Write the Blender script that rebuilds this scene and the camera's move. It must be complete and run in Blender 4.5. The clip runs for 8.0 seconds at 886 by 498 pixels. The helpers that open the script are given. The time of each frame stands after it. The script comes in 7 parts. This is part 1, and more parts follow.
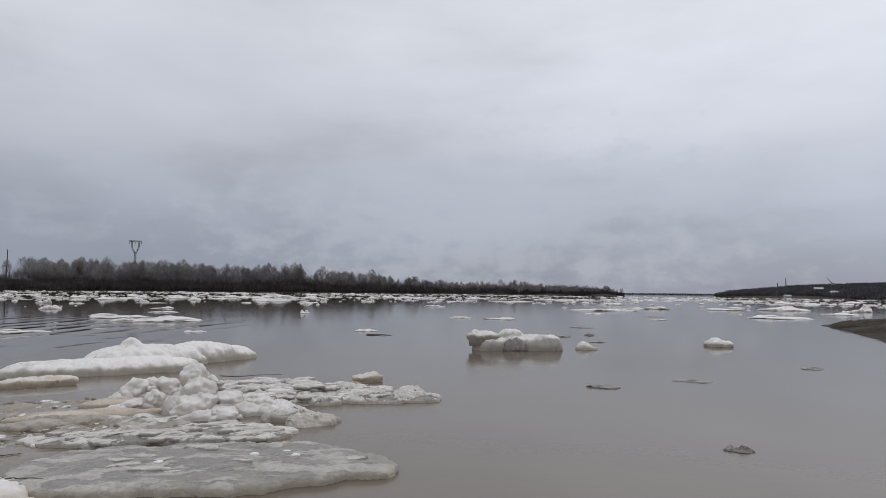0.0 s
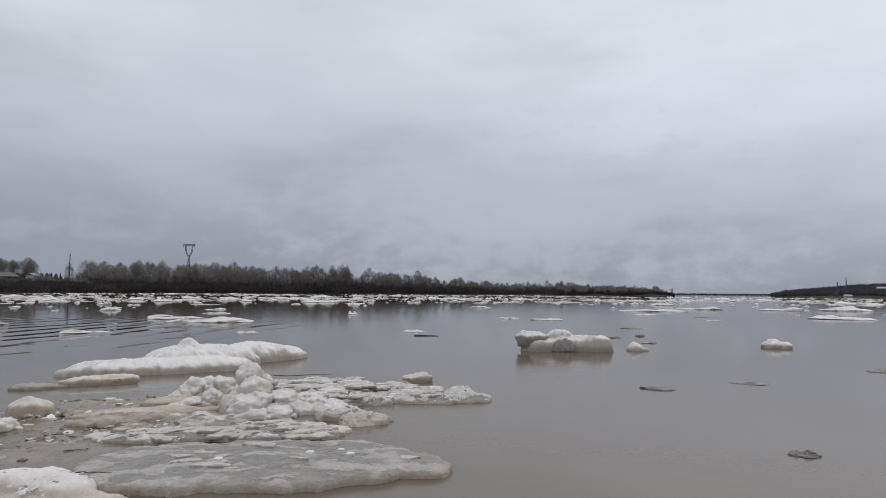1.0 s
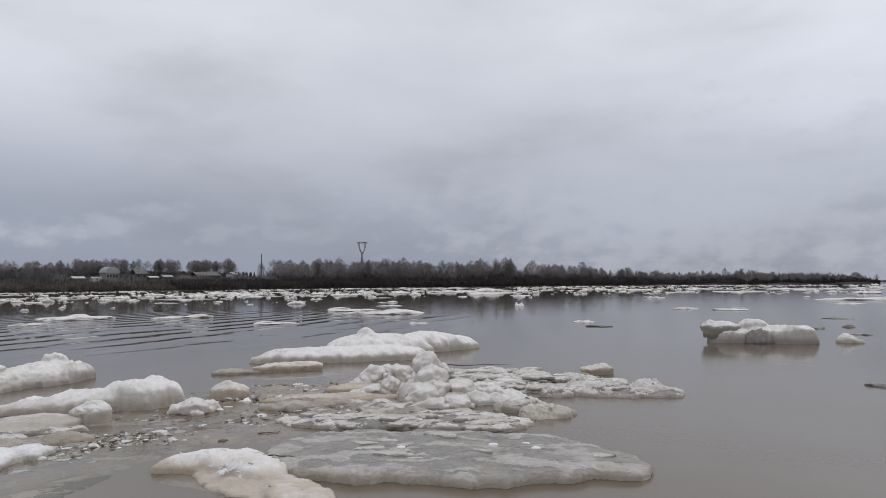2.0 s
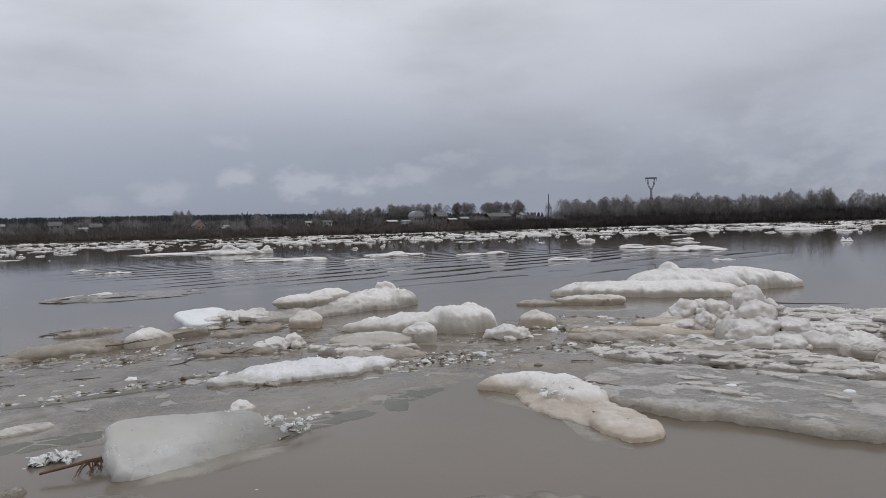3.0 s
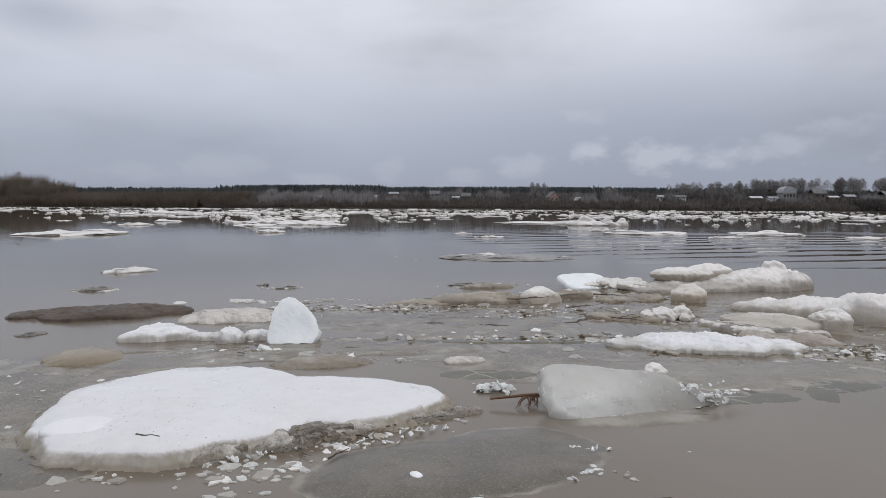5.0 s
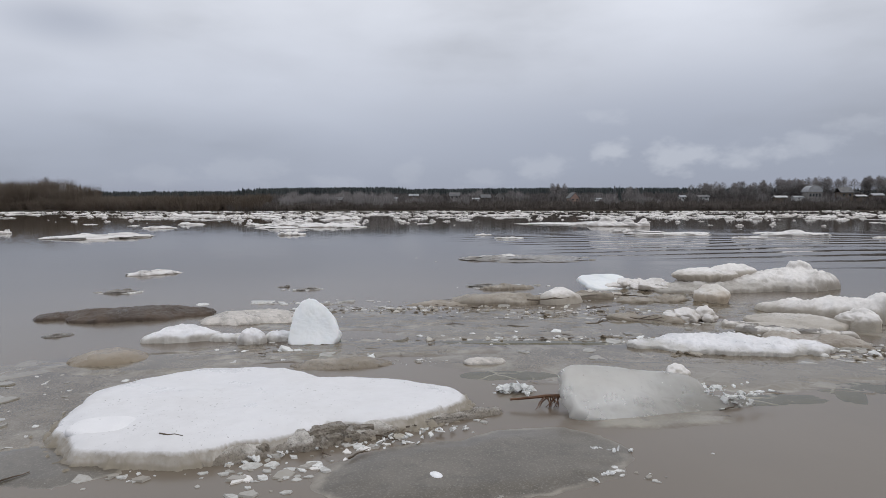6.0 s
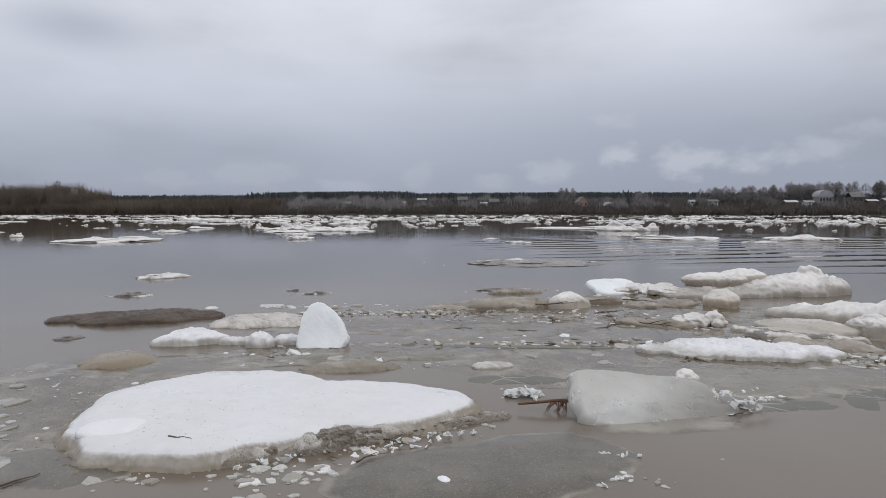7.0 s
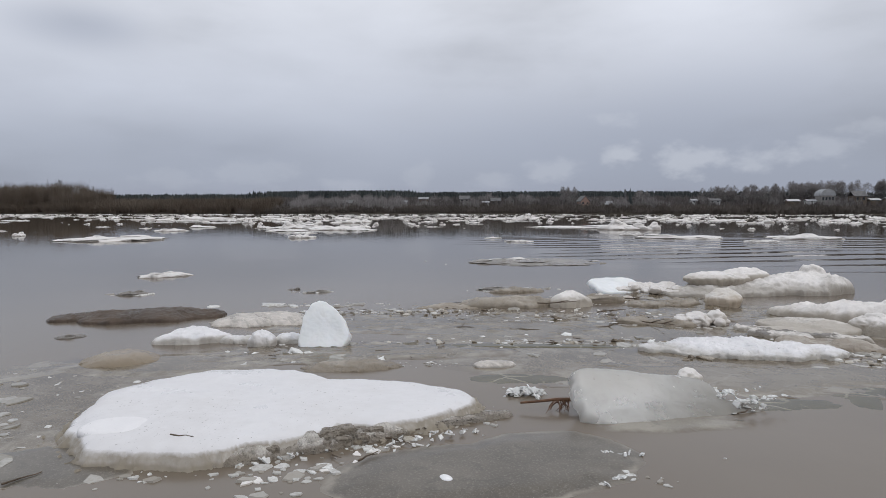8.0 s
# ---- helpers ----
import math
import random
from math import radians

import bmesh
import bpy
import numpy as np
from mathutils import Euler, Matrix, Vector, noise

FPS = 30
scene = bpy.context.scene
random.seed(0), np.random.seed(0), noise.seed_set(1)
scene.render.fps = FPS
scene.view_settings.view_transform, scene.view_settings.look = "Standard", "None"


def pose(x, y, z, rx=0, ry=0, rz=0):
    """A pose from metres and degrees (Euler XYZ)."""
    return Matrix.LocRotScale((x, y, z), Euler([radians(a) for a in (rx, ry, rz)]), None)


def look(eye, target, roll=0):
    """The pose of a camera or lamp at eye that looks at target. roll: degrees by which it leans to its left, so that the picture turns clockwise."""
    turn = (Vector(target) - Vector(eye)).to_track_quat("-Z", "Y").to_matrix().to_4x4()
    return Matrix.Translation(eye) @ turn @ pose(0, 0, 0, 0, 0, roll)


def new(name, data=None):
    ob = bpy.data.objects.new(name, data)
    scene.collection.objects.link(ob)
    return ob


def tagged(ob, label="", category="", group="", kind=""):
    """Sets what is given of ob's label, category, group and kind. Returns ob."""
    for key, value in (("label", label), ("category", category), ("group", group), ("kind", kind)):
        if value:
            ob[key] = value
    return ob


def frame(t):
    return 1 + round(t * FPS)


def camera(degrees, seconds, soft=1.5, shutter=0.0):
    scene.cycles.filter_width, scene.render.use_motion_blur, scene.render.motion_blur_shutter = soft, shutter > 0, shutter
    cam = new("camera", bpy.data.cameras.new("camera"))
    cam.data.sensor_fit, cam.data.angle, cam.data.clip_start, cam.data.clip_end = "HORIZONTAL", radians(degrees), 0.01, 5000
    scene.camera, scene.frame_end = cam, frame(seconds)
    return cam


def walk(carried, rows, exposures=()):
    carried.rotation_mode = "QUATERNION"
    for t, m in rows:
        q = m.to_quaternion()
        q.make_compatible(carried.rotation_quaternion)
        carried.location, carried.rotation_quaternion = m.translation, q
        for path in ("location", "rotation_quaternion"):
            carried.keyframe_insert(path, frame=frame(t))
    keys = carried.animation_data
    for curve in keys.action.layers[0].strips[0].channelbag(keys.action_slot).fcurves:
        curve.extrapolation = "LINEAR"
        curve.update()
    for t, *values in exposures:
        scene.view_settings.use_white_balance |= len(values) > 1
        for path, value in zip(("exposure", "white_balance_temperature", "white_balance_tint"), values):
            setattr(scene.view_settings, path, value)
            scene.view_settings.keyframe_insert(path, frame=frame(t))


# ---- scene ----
cam = camera(68.1, 8.0, soft=0.5)
PATH = [
    (0, (-0.152, -1.089, 1.728), (-0.715, 0.8265, 1.858), 0.6),
    (0.5, (-0.156, -1.08, 1.711), (-0.736, 0.8294, 1.837), 0.5),
    (1, (-0.222, -1.09, 1.713), (-0.9158, 0.7817, 1.845), 0.4),
    (1.2, (-0.252, -1.069, 1.693), (-1.0076, 0.7773, 1.828), 0.1),
    (2.3, (-0.723, -0.631, 1.583), (-2.028, 0.883, 1.646), -1.0),
    (2.5, (-0.78, -0.625, 1.553), (-2.206, 0.777, 1.572), -1.5),
    (3, (-0.958, -0.717, 1.497), (-2.675, 0.306, 1.437), -1.6),
    (3.3, (-1.003, -0.888, 1.467), (-2.83, -0.078, 1.383), -1.1),
    (3.5, (-1.068, -0.899, 1.444), (-2.967, -0.284, 1.329), -1.2),
    (4, (-1.111, -1.041, 1.407), (-3.08, -0.728, 1.252), 1.5),
    (4.5, (-1.091, -1.139, 1.424), (-3.075, -0.967, 1.244), 0.8),
    (5, (-1.048, -1.277, 1.438), (-3.043, -1.239, 1.309), 0.3),
    (6.5, (-1.05, -1.268, 1.426), (-3.046, -1.302, 1.306), -0.1),
    (7, (-1.046, -1.271, 1.428), (-3.042, -1.319, 1.317), -0.0),
    (7.5, (-1.055, -1.272, 1.423), (-3.051, -1.322, 1.303), -0.1),
    (8, (-1.053, -1.274, 1.424), (-3.049, -1.327, 1.31), 0.0),
]
walk(cam, [(t, look(eye, target, roll)) for t, eye, target, roll in PATH],
     exposures=((0.0, -0.12), (1.2, -0.12), (2.4, -0.06), (3.0, -0.14), (3.6, 0.03), (8.0, 0.03)))

# ---------------------------------------------------------------- sky and sun
world = bpy.data.worlds.new("overcast_sky")
scene.world = world
world.use_nodes = True
wn, wl = world.node_tree.nodes, world.node_tree.links
wn.clear()


def wnode(kind, **props):
    n = wn.new(kind)
    for k, v in props.items():
        if k == "op":
            n.operation = v
        elif k == "blend":
            n.data_type, n.blend_type = "RGBA", v
    return n


def ramp(nodes, stops, interp="EASE"):
    r = nodes.new("ShaderNodeValToRGB")
    r.color_ramp.interpolation = interp
    while len(r.color_ramp.elements) < len(stops):
        r.color_ramp.elements.new(0.5)
    for e, (p, c) in zip(r.color_ramp.elements, stops):
        e.position = p
        e.color = (c, c, c, 1) if isinstance(c, (int, float)) else (*c, 1)
    return r


SUN_AZ, SUN_EL = 25.0, 42.0
w_out = wnode("ShaderNodeOutputWorld")
w_bg = wnode("ShaderNodeBackground")
w_bg.inputs["Strength"].default_value = 1.0
w_sky = wnode("ShaderNodeTexSky")
w_sky.sky_type, w_sky.sun_disc = "NISHITA", False
w_sky.sun_elevation, w_sky.sun_rotation = radians(SUN_EL), radians(SUN_AZ)
w_co = wnode("ShaderNodeTexCoord")
w_sep = wnode("ShaderNodeSeparateXYZ")
wl.new(w_co.outputs["Generated"], w_sep.inputs[0])
# overcast gradient from the horizon to the zenith
w_grad = ramp(wn, [(0.0, (0.268, 0.292, 0.372)), (0.05, (0.318, 0.346, 0.425)), (0.13, (0.445, 0.474, 0.552)),
                   (0.3, (0.645, 0.67, 0.735)), (0.6, (0.80, 0.83, 0.88)), (1.0, (0.88, 0.91, 0.96))], "LINEAR")
wl.new(w_sep.outputs["Z"], w_grad.inputs[0])
# the brighter side of the cloud cover
w_dot = wnode("ShaderNodeVectorMath", op="DOT_PRODUCT")
w_dot.inputs[1].default_value = (0.42, 0.88, 0.22)
wl.new(w_co.outputs["Generated"], w_dot.inputs[0])
w_side = ramp(wn, [(0.0, 1.08), (0.3, 1.0), (0.6, 0.98), (1.0, 1.16)], "LINEAR")
wl.new(w_dot.outputs["Value"], w_side.inputs[0])
w_mul = wnode("ShaderNodeMix", blend="MULTIPLY")
w_mul.inputs[0].default_value = 1.0
wl.new(w_grad.outputs[0], w_mul.inputs[6])
wl.new(w_side.outputs[0], w_mul.inputs[7])
# broad soft banks of cloud, drawn out along the horizon
w_map = wnode("ShaderNodeMapping")
w_map.inputs["Scale"].default_value = (2.2, 2.2, 6.5)
wl.new(w_co.outputs["Generated"], w_map.inputs[0])
w_n1 = wnode("ShaderNodeTexNoise")
w_n1.inputs["Scale"].default_value, w_n1.inputs["Detail"].default_value, w_n1.inputs["Roughness"].default_value = 1.1, 5, 0.5
wl.new(w_map.outputs[0], w_n1.inputs["Vector"])
w_r1 = ramp(wn, [(0.3, 0.82), (0.48, 1.0), (0.7, 1.13)], "LINEAR")
wl.new(w_n1.outputs["Fac"], w_r1.inputs[0])
w_mul2 = wnode("ShaderNodeMix", blend="MULTIPLY")
w_mul2.inputs[0].default_value = 1.0
wl.new(w_mul.outputs[2], w_mul2.inputs[6])
wl.new(w_r1.outputs[0], w_mul2.inputs[7])
# paler puffs of cloud low over the western bank: bearing, elevation, half width and half height in degrees, strength
PUFFS = [(167.2, 7.6, 2.6, 1.1, 0.6), (166.0, 4.6, 2.3, 1.5, 0.95), (161.0, 4.3, 4.2, 1.7, 0.9), (155.5, 4.2, 3.6, 1.6, 0.75),
         (151.0, 4.6, 3.4, 1.5, 0.6), (171.8, 3.6, 2.6, 1.5, 0.55), (177.5, 2.6, 2.6, 1.2, 0.35), (-176.5, 3.4, 1.8, 1.5, 0.28), (-170.6, 2.3, 3.0, 1.0, 0.32),
         (-161.7, 3.2, 6.5, 1.6, 0.28), (-155.6, 2.6, 4.0, 1.1, 0.22), (149.0, 6.3, 3.6, 1.4, 0.45), (138.0, 6.4, 3.2, 1.2, 0.3), (136.5, 4.4, 4.4, 1.1, 0.3),
         (143.5, 4.4, 3.6, 1.2, 0.35), (95.0, 4.8, 6.0, 2.0, 0.35), (84.0, 5.0, 5.0, 1.4, 0.3), (103.0, 5.5, 30.0, 9.0, 0.62)]
# darker slate-blue banks behind them
BANKS = [(160.0, 5.5, 34.0, 7.0, 0.62), (-150.0, 13.8, 7.0, 2.3, 0.6), (-160.0, 5.0, 24.0, 3.5, 0.35), (128.0, 18.0, 9.0, 3.0, 0.2), (78.0, 2.0, 22.0, 2.2, 0.3)]
w_map2 = wnode("ShaderNodeMapping")
w_map2.inputs["Scale"].default_value = (13.0, 13.0, 24.0)
wl.new(w_co.outputs["Generated"], w_map2.inputs[0])
w_n2 = wnode("ShaderNodeTexNoise")
w_n2.inputs["Scale"].default_value, w_n2.inputs["Detail"].default_value, w_n2.inputs["Roughness"].default_value = 1.6, 6, 0.55
wl.new(w_map2.outputs[0], w_n2.inputs["Vector"])
w_edge = wnode("ShaderNodeMath", op="MULTIPLY_ADD")
w_edge.inputs[1].default_value, w_edge.inputs[2].default_value = 2.6, -0.35
wl.new(w_n2.outputs["Fac"], w_edge.inputs[0])


def cloud_cover(clouds, fray, soft):
    """How far each direction lies within any of the clouds, with edges frayed by the noise."""
    found = None
    for bearing, el, wide, high, strength in clouds:
        q = wnode("ShaderNodeMapping")
        q.vector_type = "TEXTURE"
        a, e = radians(bearing), radians(el)
        q.inputs["Location"].default_value = (math.cos(a) * math.cos(e), math.sin(a) * math.cos(e), math.sin(e))
        q.inputs["Rotation"].default_value = (0, 0, a)
        q.inputs["Scale"].default_value = (0.9, radians(wide), radians(high))
        wl.new(w_co.outputs["Generated"], q.inputs[0])
        far_ = wnode("ShaderNodeVectorMath", op="LENGTH")
        wl.new(q.outputs[0], far_.inputs[0])
        near_ = wnode("ShaderNodeMath", op="SUBTRACT")
        wl.new(fray, near_.inputs[0])
        wl.new(far_.outputs["Value"], near_.inputs[1])
        body_ = ramp(wn, [(0.0, 0.0), (soft, 0.75 * strength)], "EASE")
        wl.new(near_.outputs[0], body_.inputs[0])
        if found:
            both = wnode("ShaderNodeMath", op="MAXIMUM")
            wl.new(found, both.inputs[0])
            wl.new(body_.outputs[0], both.inputs[1])
            found = both.outputs[0]
        else:
            found = body_.outputs[0]
    return found


w_bank = wnode("ShaderNodeMix", blend="MIX")
w_bank.inputs[7].default_value = (0.285, 0.318, 0.405, 1)
w_slow = wnode("ShaderNodeMath", op="MULTIPLY_ADD")
w_slow.inputs[1].default_value, w_slow.inputs[2].default_value = 1.4, 0.35
wl.new(w_n1.outputs["Fac"], w_slow.inputs[0])
wl.new(cloud_cover(BANKS, w_slow.outputs[0], 1.0), w_bank.inputs[0])
wl.new(w_mul2.outputs[2], w_bank.inputs[6])
w_puff = wnode("ShaderNodeMix", blend="MIX")
w_puff.inputs[7].default_value = (0.52, 0.55, 0.625, 1)
wl.new(cloud_cover(PUFFS, w_edge.outputs[0], 0.9), w_puff.inputs[0])
wl.new(w_bank.outputs[2], w_puff.inputs[6])
# a little of the clear sky's tint
w_scale = wnode("ShaderNodeMix", blend="MULTIPLY")
w_scale.inputs[0].default_value = 1.0
w_scale.inputs[7].default_value = (0.1, 0.1, 0.1, 1)
wl.new(w_sky.outputs[0], w_scale.inputs[6])
w_fin = wnode("ShaderNodeMix", blend="MIX")
w_fin.inputs[0].default_value = 0.05
wl.new(w_puff.outputs[2], w_fin.inputs[6])
wl.new(w_scale.outputs[2], w_fin.inputs[7])
wl.new(w_fin.outputs[2], w_bg.inputs["Color"])
wl.new(w_bg.outputs[0], w_out.inputs[0])

sun = new("sun", bpy.data.lights.new("sun", "SUN"))
sun.data.energy, sun.data.angle, sun.data.color = 0.55, radians(25), (1.0, 0.97, 0.93)
sun.matrix_basis = look((0, 0, 60), (-60 * math.sin(radians(SUN_AZ)) / math.tan(radians(SUN_EL)),
                                     -60 * math.cos(radians(SUN_AZ)) / math.tan(radians(SUN_EL)), 0))


# ---------------------------------------------------------------- materials
class Mat:
    """Small builder for a principled material in object space."""

    def __init__(self, name, rough=0.5, ior=1.45):
        self.m = bpy.data.materials.new(name)
        self.m.use_nodes = True
        self.n, self.l = self.m.node_tree.nodes, self.m.node_tree.links
        self.b = self.n["Principled BSDF"]
        self.b.inputs["Roughness"].default_value = rough
        self.b.inputs["IOR"].default_value = ior
        self.co = self.n.new("ShaderNodeTexCoord").outputs["Object"]

    def noise(self, scale, detail=5, rough=0.55, stretch=None, distort=0.0, kind="noise", turn=0.0):
        src = self.co
        if stretch:
            mp = self.n.new("ShaderNodeMapping")
            mp.vector_type = "TEXTURE"
            mp.inputs["Scale"].default_value = tuple(1 / v for v in stretch)
            mp.inputs["Rotation"].default_value = (0, 0, radians(turn))
            self.l.new(src, mp.inputs[0])
            src = mp.outputs[0]
        if kind == "voronoi":
            t = self.n.new("ShaderNodeTexVoronoi")
            t.inputs["Scale"].default_value = scale
            self.l.new(src, t.inputs["Vector"])
            return t.outputs["Distance"]
        t = self.n.new("ShaderNodeTexNoise")
        for k, v in (("Scale", scale), ("Detail", detail), ("Roughness", rough), ("Distortion", distort)):
            t.inputs[k].default_value = v
        self.l.new(src, t.inputs["Vector"])
        return t.outputs["Fac"]

    def step(self, fac, a, b, lo=0.0, hi=1.0):
        r = ramp(self.n, [(a, lo), (b, hi)], "LINEAR")
        self.l.new(fac, r.inputs[0])
        return r.outputs[0]

    def mix(self, fac, a, b, blend="MIX"):
        x = self.n.new("ShaderNodeMix")
        x.data_type, x.blend_type = "RGBA", blend
        for sock, v in ((0, fac), (6, a), (7, b)):
            if isinstance(v, tuple):
                x.inputs[sock].default_value = (*v, 1)
            elif isinstance(v, (int, float)):
                x.inputs[sock].default_value = v
            else:
                self.l.new(v, x.inputs[sock])
        return x.outputs[2]

    def math(self, op, a, b):
        x = self.n.new("ShaderNodeMath")
        x.operation = op
        for i, v in enumerate((a, b)):
            if isinstance(v, (int, float)):
                x.inputs[i].default_value = v
            else:
                self.l.new(v, x.inputs[i])
        return x.outputs[0]

    def height(self):
        s = self.n.new("ShaderNodeSeparateXYZ")
        self.l.new(self.co, s.inputs[0])
        return s.outputs["Z"]

    def colour(self, c):
        if isinstance(c, tuple):
            self.b.inputs["Base Color"].default_value = (*c, 1)
        else:
            self.l.new(c, self.b.inputs["Base Color"])

    def rough(self, r):
        self.l.new(r, self.b.inputs["Roughness"])

    def bump(self, *layers):
        last = None
        for h, strength, dist in layers:
            x = self.n.new("ShaderNodeBump")
            x.inputs["Strength"].default_value, x.inputs["Distance"].default_value = strength, dist
            self.l.new(h, x.inputs["Height"])
            if last:
                self.l.new(last, x.inputs["Normal"])
            last = x.outputs[0]
        self.l.new(last, self.b.inputs["Normal"])


def ice_mat(name, snow, ice, dirt, snow_at=0.45, dirt_at=0.62, stain=0.05, rough=0.45, grain=1.0, stretch=None, turn=0.0, streak=0.0, bare=None, crusted=False, mottle=0.45, fleck=0.45):
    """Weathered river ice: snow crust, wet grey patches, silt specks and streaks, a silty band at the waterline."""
    warm = lambda q: tuple(min(0.9, v * f) for v, f in zip(q, (1.035, 1.0, 0.985)))
    snow, ice, bare = warm(snow), warm(ice), bare and warm(bare)
    k = Mat(name, rough, 1.31)
    big = k.noise(1.7, 7, 0.62, stretch, turn=turn)
    fine = k.noise(14, 6, 0.65)
    if crusted:
        at = k.n.new("ShaderNodeAttribute")
        at.attribute_name = "crust"
        raised = k.math("ADD", at.outputs["Fac"], k.math("MULTIPLY", k.math("SUBTRACT", k.noise(6, 6, 0.7, stretch, turn=turn), 0.5), 0.9))
        base = k.mix(k.step(raised, 0.3, 0.7), ice, snow)
        base = k.mix(k.step(big, 0.5, 0.68, 0.0, mottle), base, tuple(0.5 * (a_ + b_) for a_, b_ in zip(ice, snow)))
    else:
        base = k.mix(k.step(big, snow_at - 0.06, snow_at + 0.08), ice, snow)
    base = k.mix(k.step(fine, 0.35, 0.75, 0.0, fleck), base, tuple(0.7 * c for c in ice))
    if streak:
        st = k.step(k.noise(4.5, 6, 0.65, stretch or (1, 1, 1), 0.3, turn=turn), 0.53, 0.63, 0.0, streak)
        base = k.mix(st, base, tuple(0.5 * c for c in ice))
        lt = k.step(k.noise(6.5, 6, 0.7, stretch or (1, 1, 1), 0.2, turn=turn + 3), 0.58, 0.66, 0.0, streak)
        base = k.mix(lt, base, tuple(min(0.9, 1.25 * c) for c in snow))
    specks = k.step(k.noise(38, 3, 0.7), 0.64, 0.72)
    spots = k.math("MULTIPLY", specks, k.step(k.noise(2.3, 3), 0.42, 0.58))
    base = k.mix(k.math("MULTIPLY", spots, 0.8), base, tuple(0.35 * c for c in dirt))
    silt = k.step(k.noise(2.6, 6, 0.62, None, 0.4), dirt_at, dirt_at + 0.16, 0.0, 0.75)
    base = k.mix(silt, base, dirt)
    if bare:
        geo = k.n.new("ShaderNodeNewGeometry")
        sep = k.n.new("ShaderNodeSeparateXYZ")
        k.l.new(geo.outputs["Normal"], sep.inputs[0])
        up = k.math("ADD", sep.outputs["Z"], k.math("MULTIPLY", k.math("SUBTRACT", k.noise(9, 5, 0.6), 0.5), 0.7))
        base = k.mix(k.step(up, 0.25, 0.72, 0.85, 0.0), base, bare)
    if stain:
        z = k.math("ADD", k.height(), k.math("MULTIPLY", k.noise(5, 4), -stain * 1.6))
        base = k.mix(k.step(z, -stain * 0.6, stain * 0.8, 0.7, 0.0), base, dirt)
    k.colour(base)
    k.rough(k.step(big, 0.35, 0.6, rough * 0.45, rough * 1.3))
    k.bump((k.noise(7, 6, 0.6, None, 0.3), 0.55 * grain, 0.06), (k.noise(30, 5, 0.65), 0.6 * grain, 0.018),
           (k.noise(90, 3, 0.6), 0.45 * grain, 0.005))
    return k.m


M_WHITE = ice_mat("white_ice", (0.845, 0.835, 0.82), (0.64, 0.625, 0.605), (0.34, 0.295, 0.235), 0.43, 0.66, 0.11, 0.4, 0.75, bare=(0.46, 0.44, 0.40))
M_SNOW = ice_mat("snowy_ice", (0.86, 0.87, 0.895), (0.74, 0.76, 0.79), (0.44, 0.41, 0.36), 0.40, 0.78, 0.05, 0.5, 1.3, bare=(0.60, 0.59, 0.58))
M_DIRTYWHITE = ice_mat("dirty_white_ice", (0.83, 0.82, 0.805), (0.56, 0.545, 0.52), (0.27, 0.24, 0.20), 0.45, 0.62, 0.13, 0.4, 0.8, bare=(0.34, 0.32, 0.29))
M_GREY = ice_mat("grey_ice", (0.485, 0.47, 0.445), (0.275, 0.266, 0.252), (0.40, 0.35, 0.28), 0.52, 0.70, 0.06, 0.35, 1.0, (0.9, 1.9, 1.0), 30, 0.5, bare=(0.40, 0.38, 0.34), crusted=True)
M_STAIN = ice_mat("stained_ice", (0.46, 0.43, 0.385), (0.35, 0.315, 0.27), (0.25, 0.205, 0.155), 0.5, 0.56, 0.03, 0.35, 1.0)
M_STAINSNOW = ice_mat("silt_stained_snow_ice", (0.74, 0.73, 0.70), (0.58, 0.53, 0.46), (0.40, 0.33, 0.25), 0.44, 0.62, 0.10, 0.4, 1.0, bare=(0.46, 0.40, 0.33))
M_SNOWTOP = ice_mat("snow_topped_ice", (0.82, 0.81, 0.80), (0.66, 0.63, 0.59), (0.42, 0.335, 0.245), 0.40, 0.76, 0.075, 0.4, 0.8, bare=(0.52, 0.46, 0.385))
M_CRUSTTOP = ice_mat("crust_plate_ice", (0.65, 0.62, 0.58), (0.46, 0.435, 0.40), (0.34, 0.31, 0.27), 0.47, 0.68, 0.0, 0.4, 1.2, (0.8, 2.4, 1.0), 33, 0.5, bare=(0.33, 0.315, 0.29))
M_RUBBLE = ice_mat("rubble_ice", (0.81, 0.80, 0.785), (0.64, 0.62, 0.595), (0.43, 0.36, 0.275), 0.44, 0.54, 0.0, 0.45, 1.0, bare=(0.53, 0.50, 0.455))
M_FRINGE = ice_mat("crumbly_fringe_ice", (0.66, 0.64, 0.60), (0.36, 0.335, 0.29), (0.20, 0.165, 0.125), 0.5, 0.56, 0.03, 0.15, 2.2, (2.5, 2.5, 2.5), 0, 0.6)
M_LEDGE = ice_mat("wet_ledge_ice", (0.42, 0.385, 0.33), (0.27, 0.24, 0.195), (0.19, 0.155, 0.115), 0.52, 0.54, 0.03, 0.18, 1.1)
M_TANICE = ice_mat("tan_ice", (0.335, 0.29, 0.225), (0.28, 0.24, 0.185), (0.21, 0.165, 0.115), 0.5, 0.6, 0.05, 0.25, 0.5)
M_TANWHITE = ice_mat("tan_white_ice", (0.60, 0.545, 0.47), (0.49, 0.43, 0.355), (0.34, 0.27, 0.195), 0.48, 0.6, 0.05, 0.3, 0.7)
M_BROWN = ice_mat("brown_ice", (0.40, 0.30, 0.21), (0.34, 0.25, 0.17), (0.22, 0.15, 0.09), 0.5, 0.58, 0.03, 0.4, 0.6)
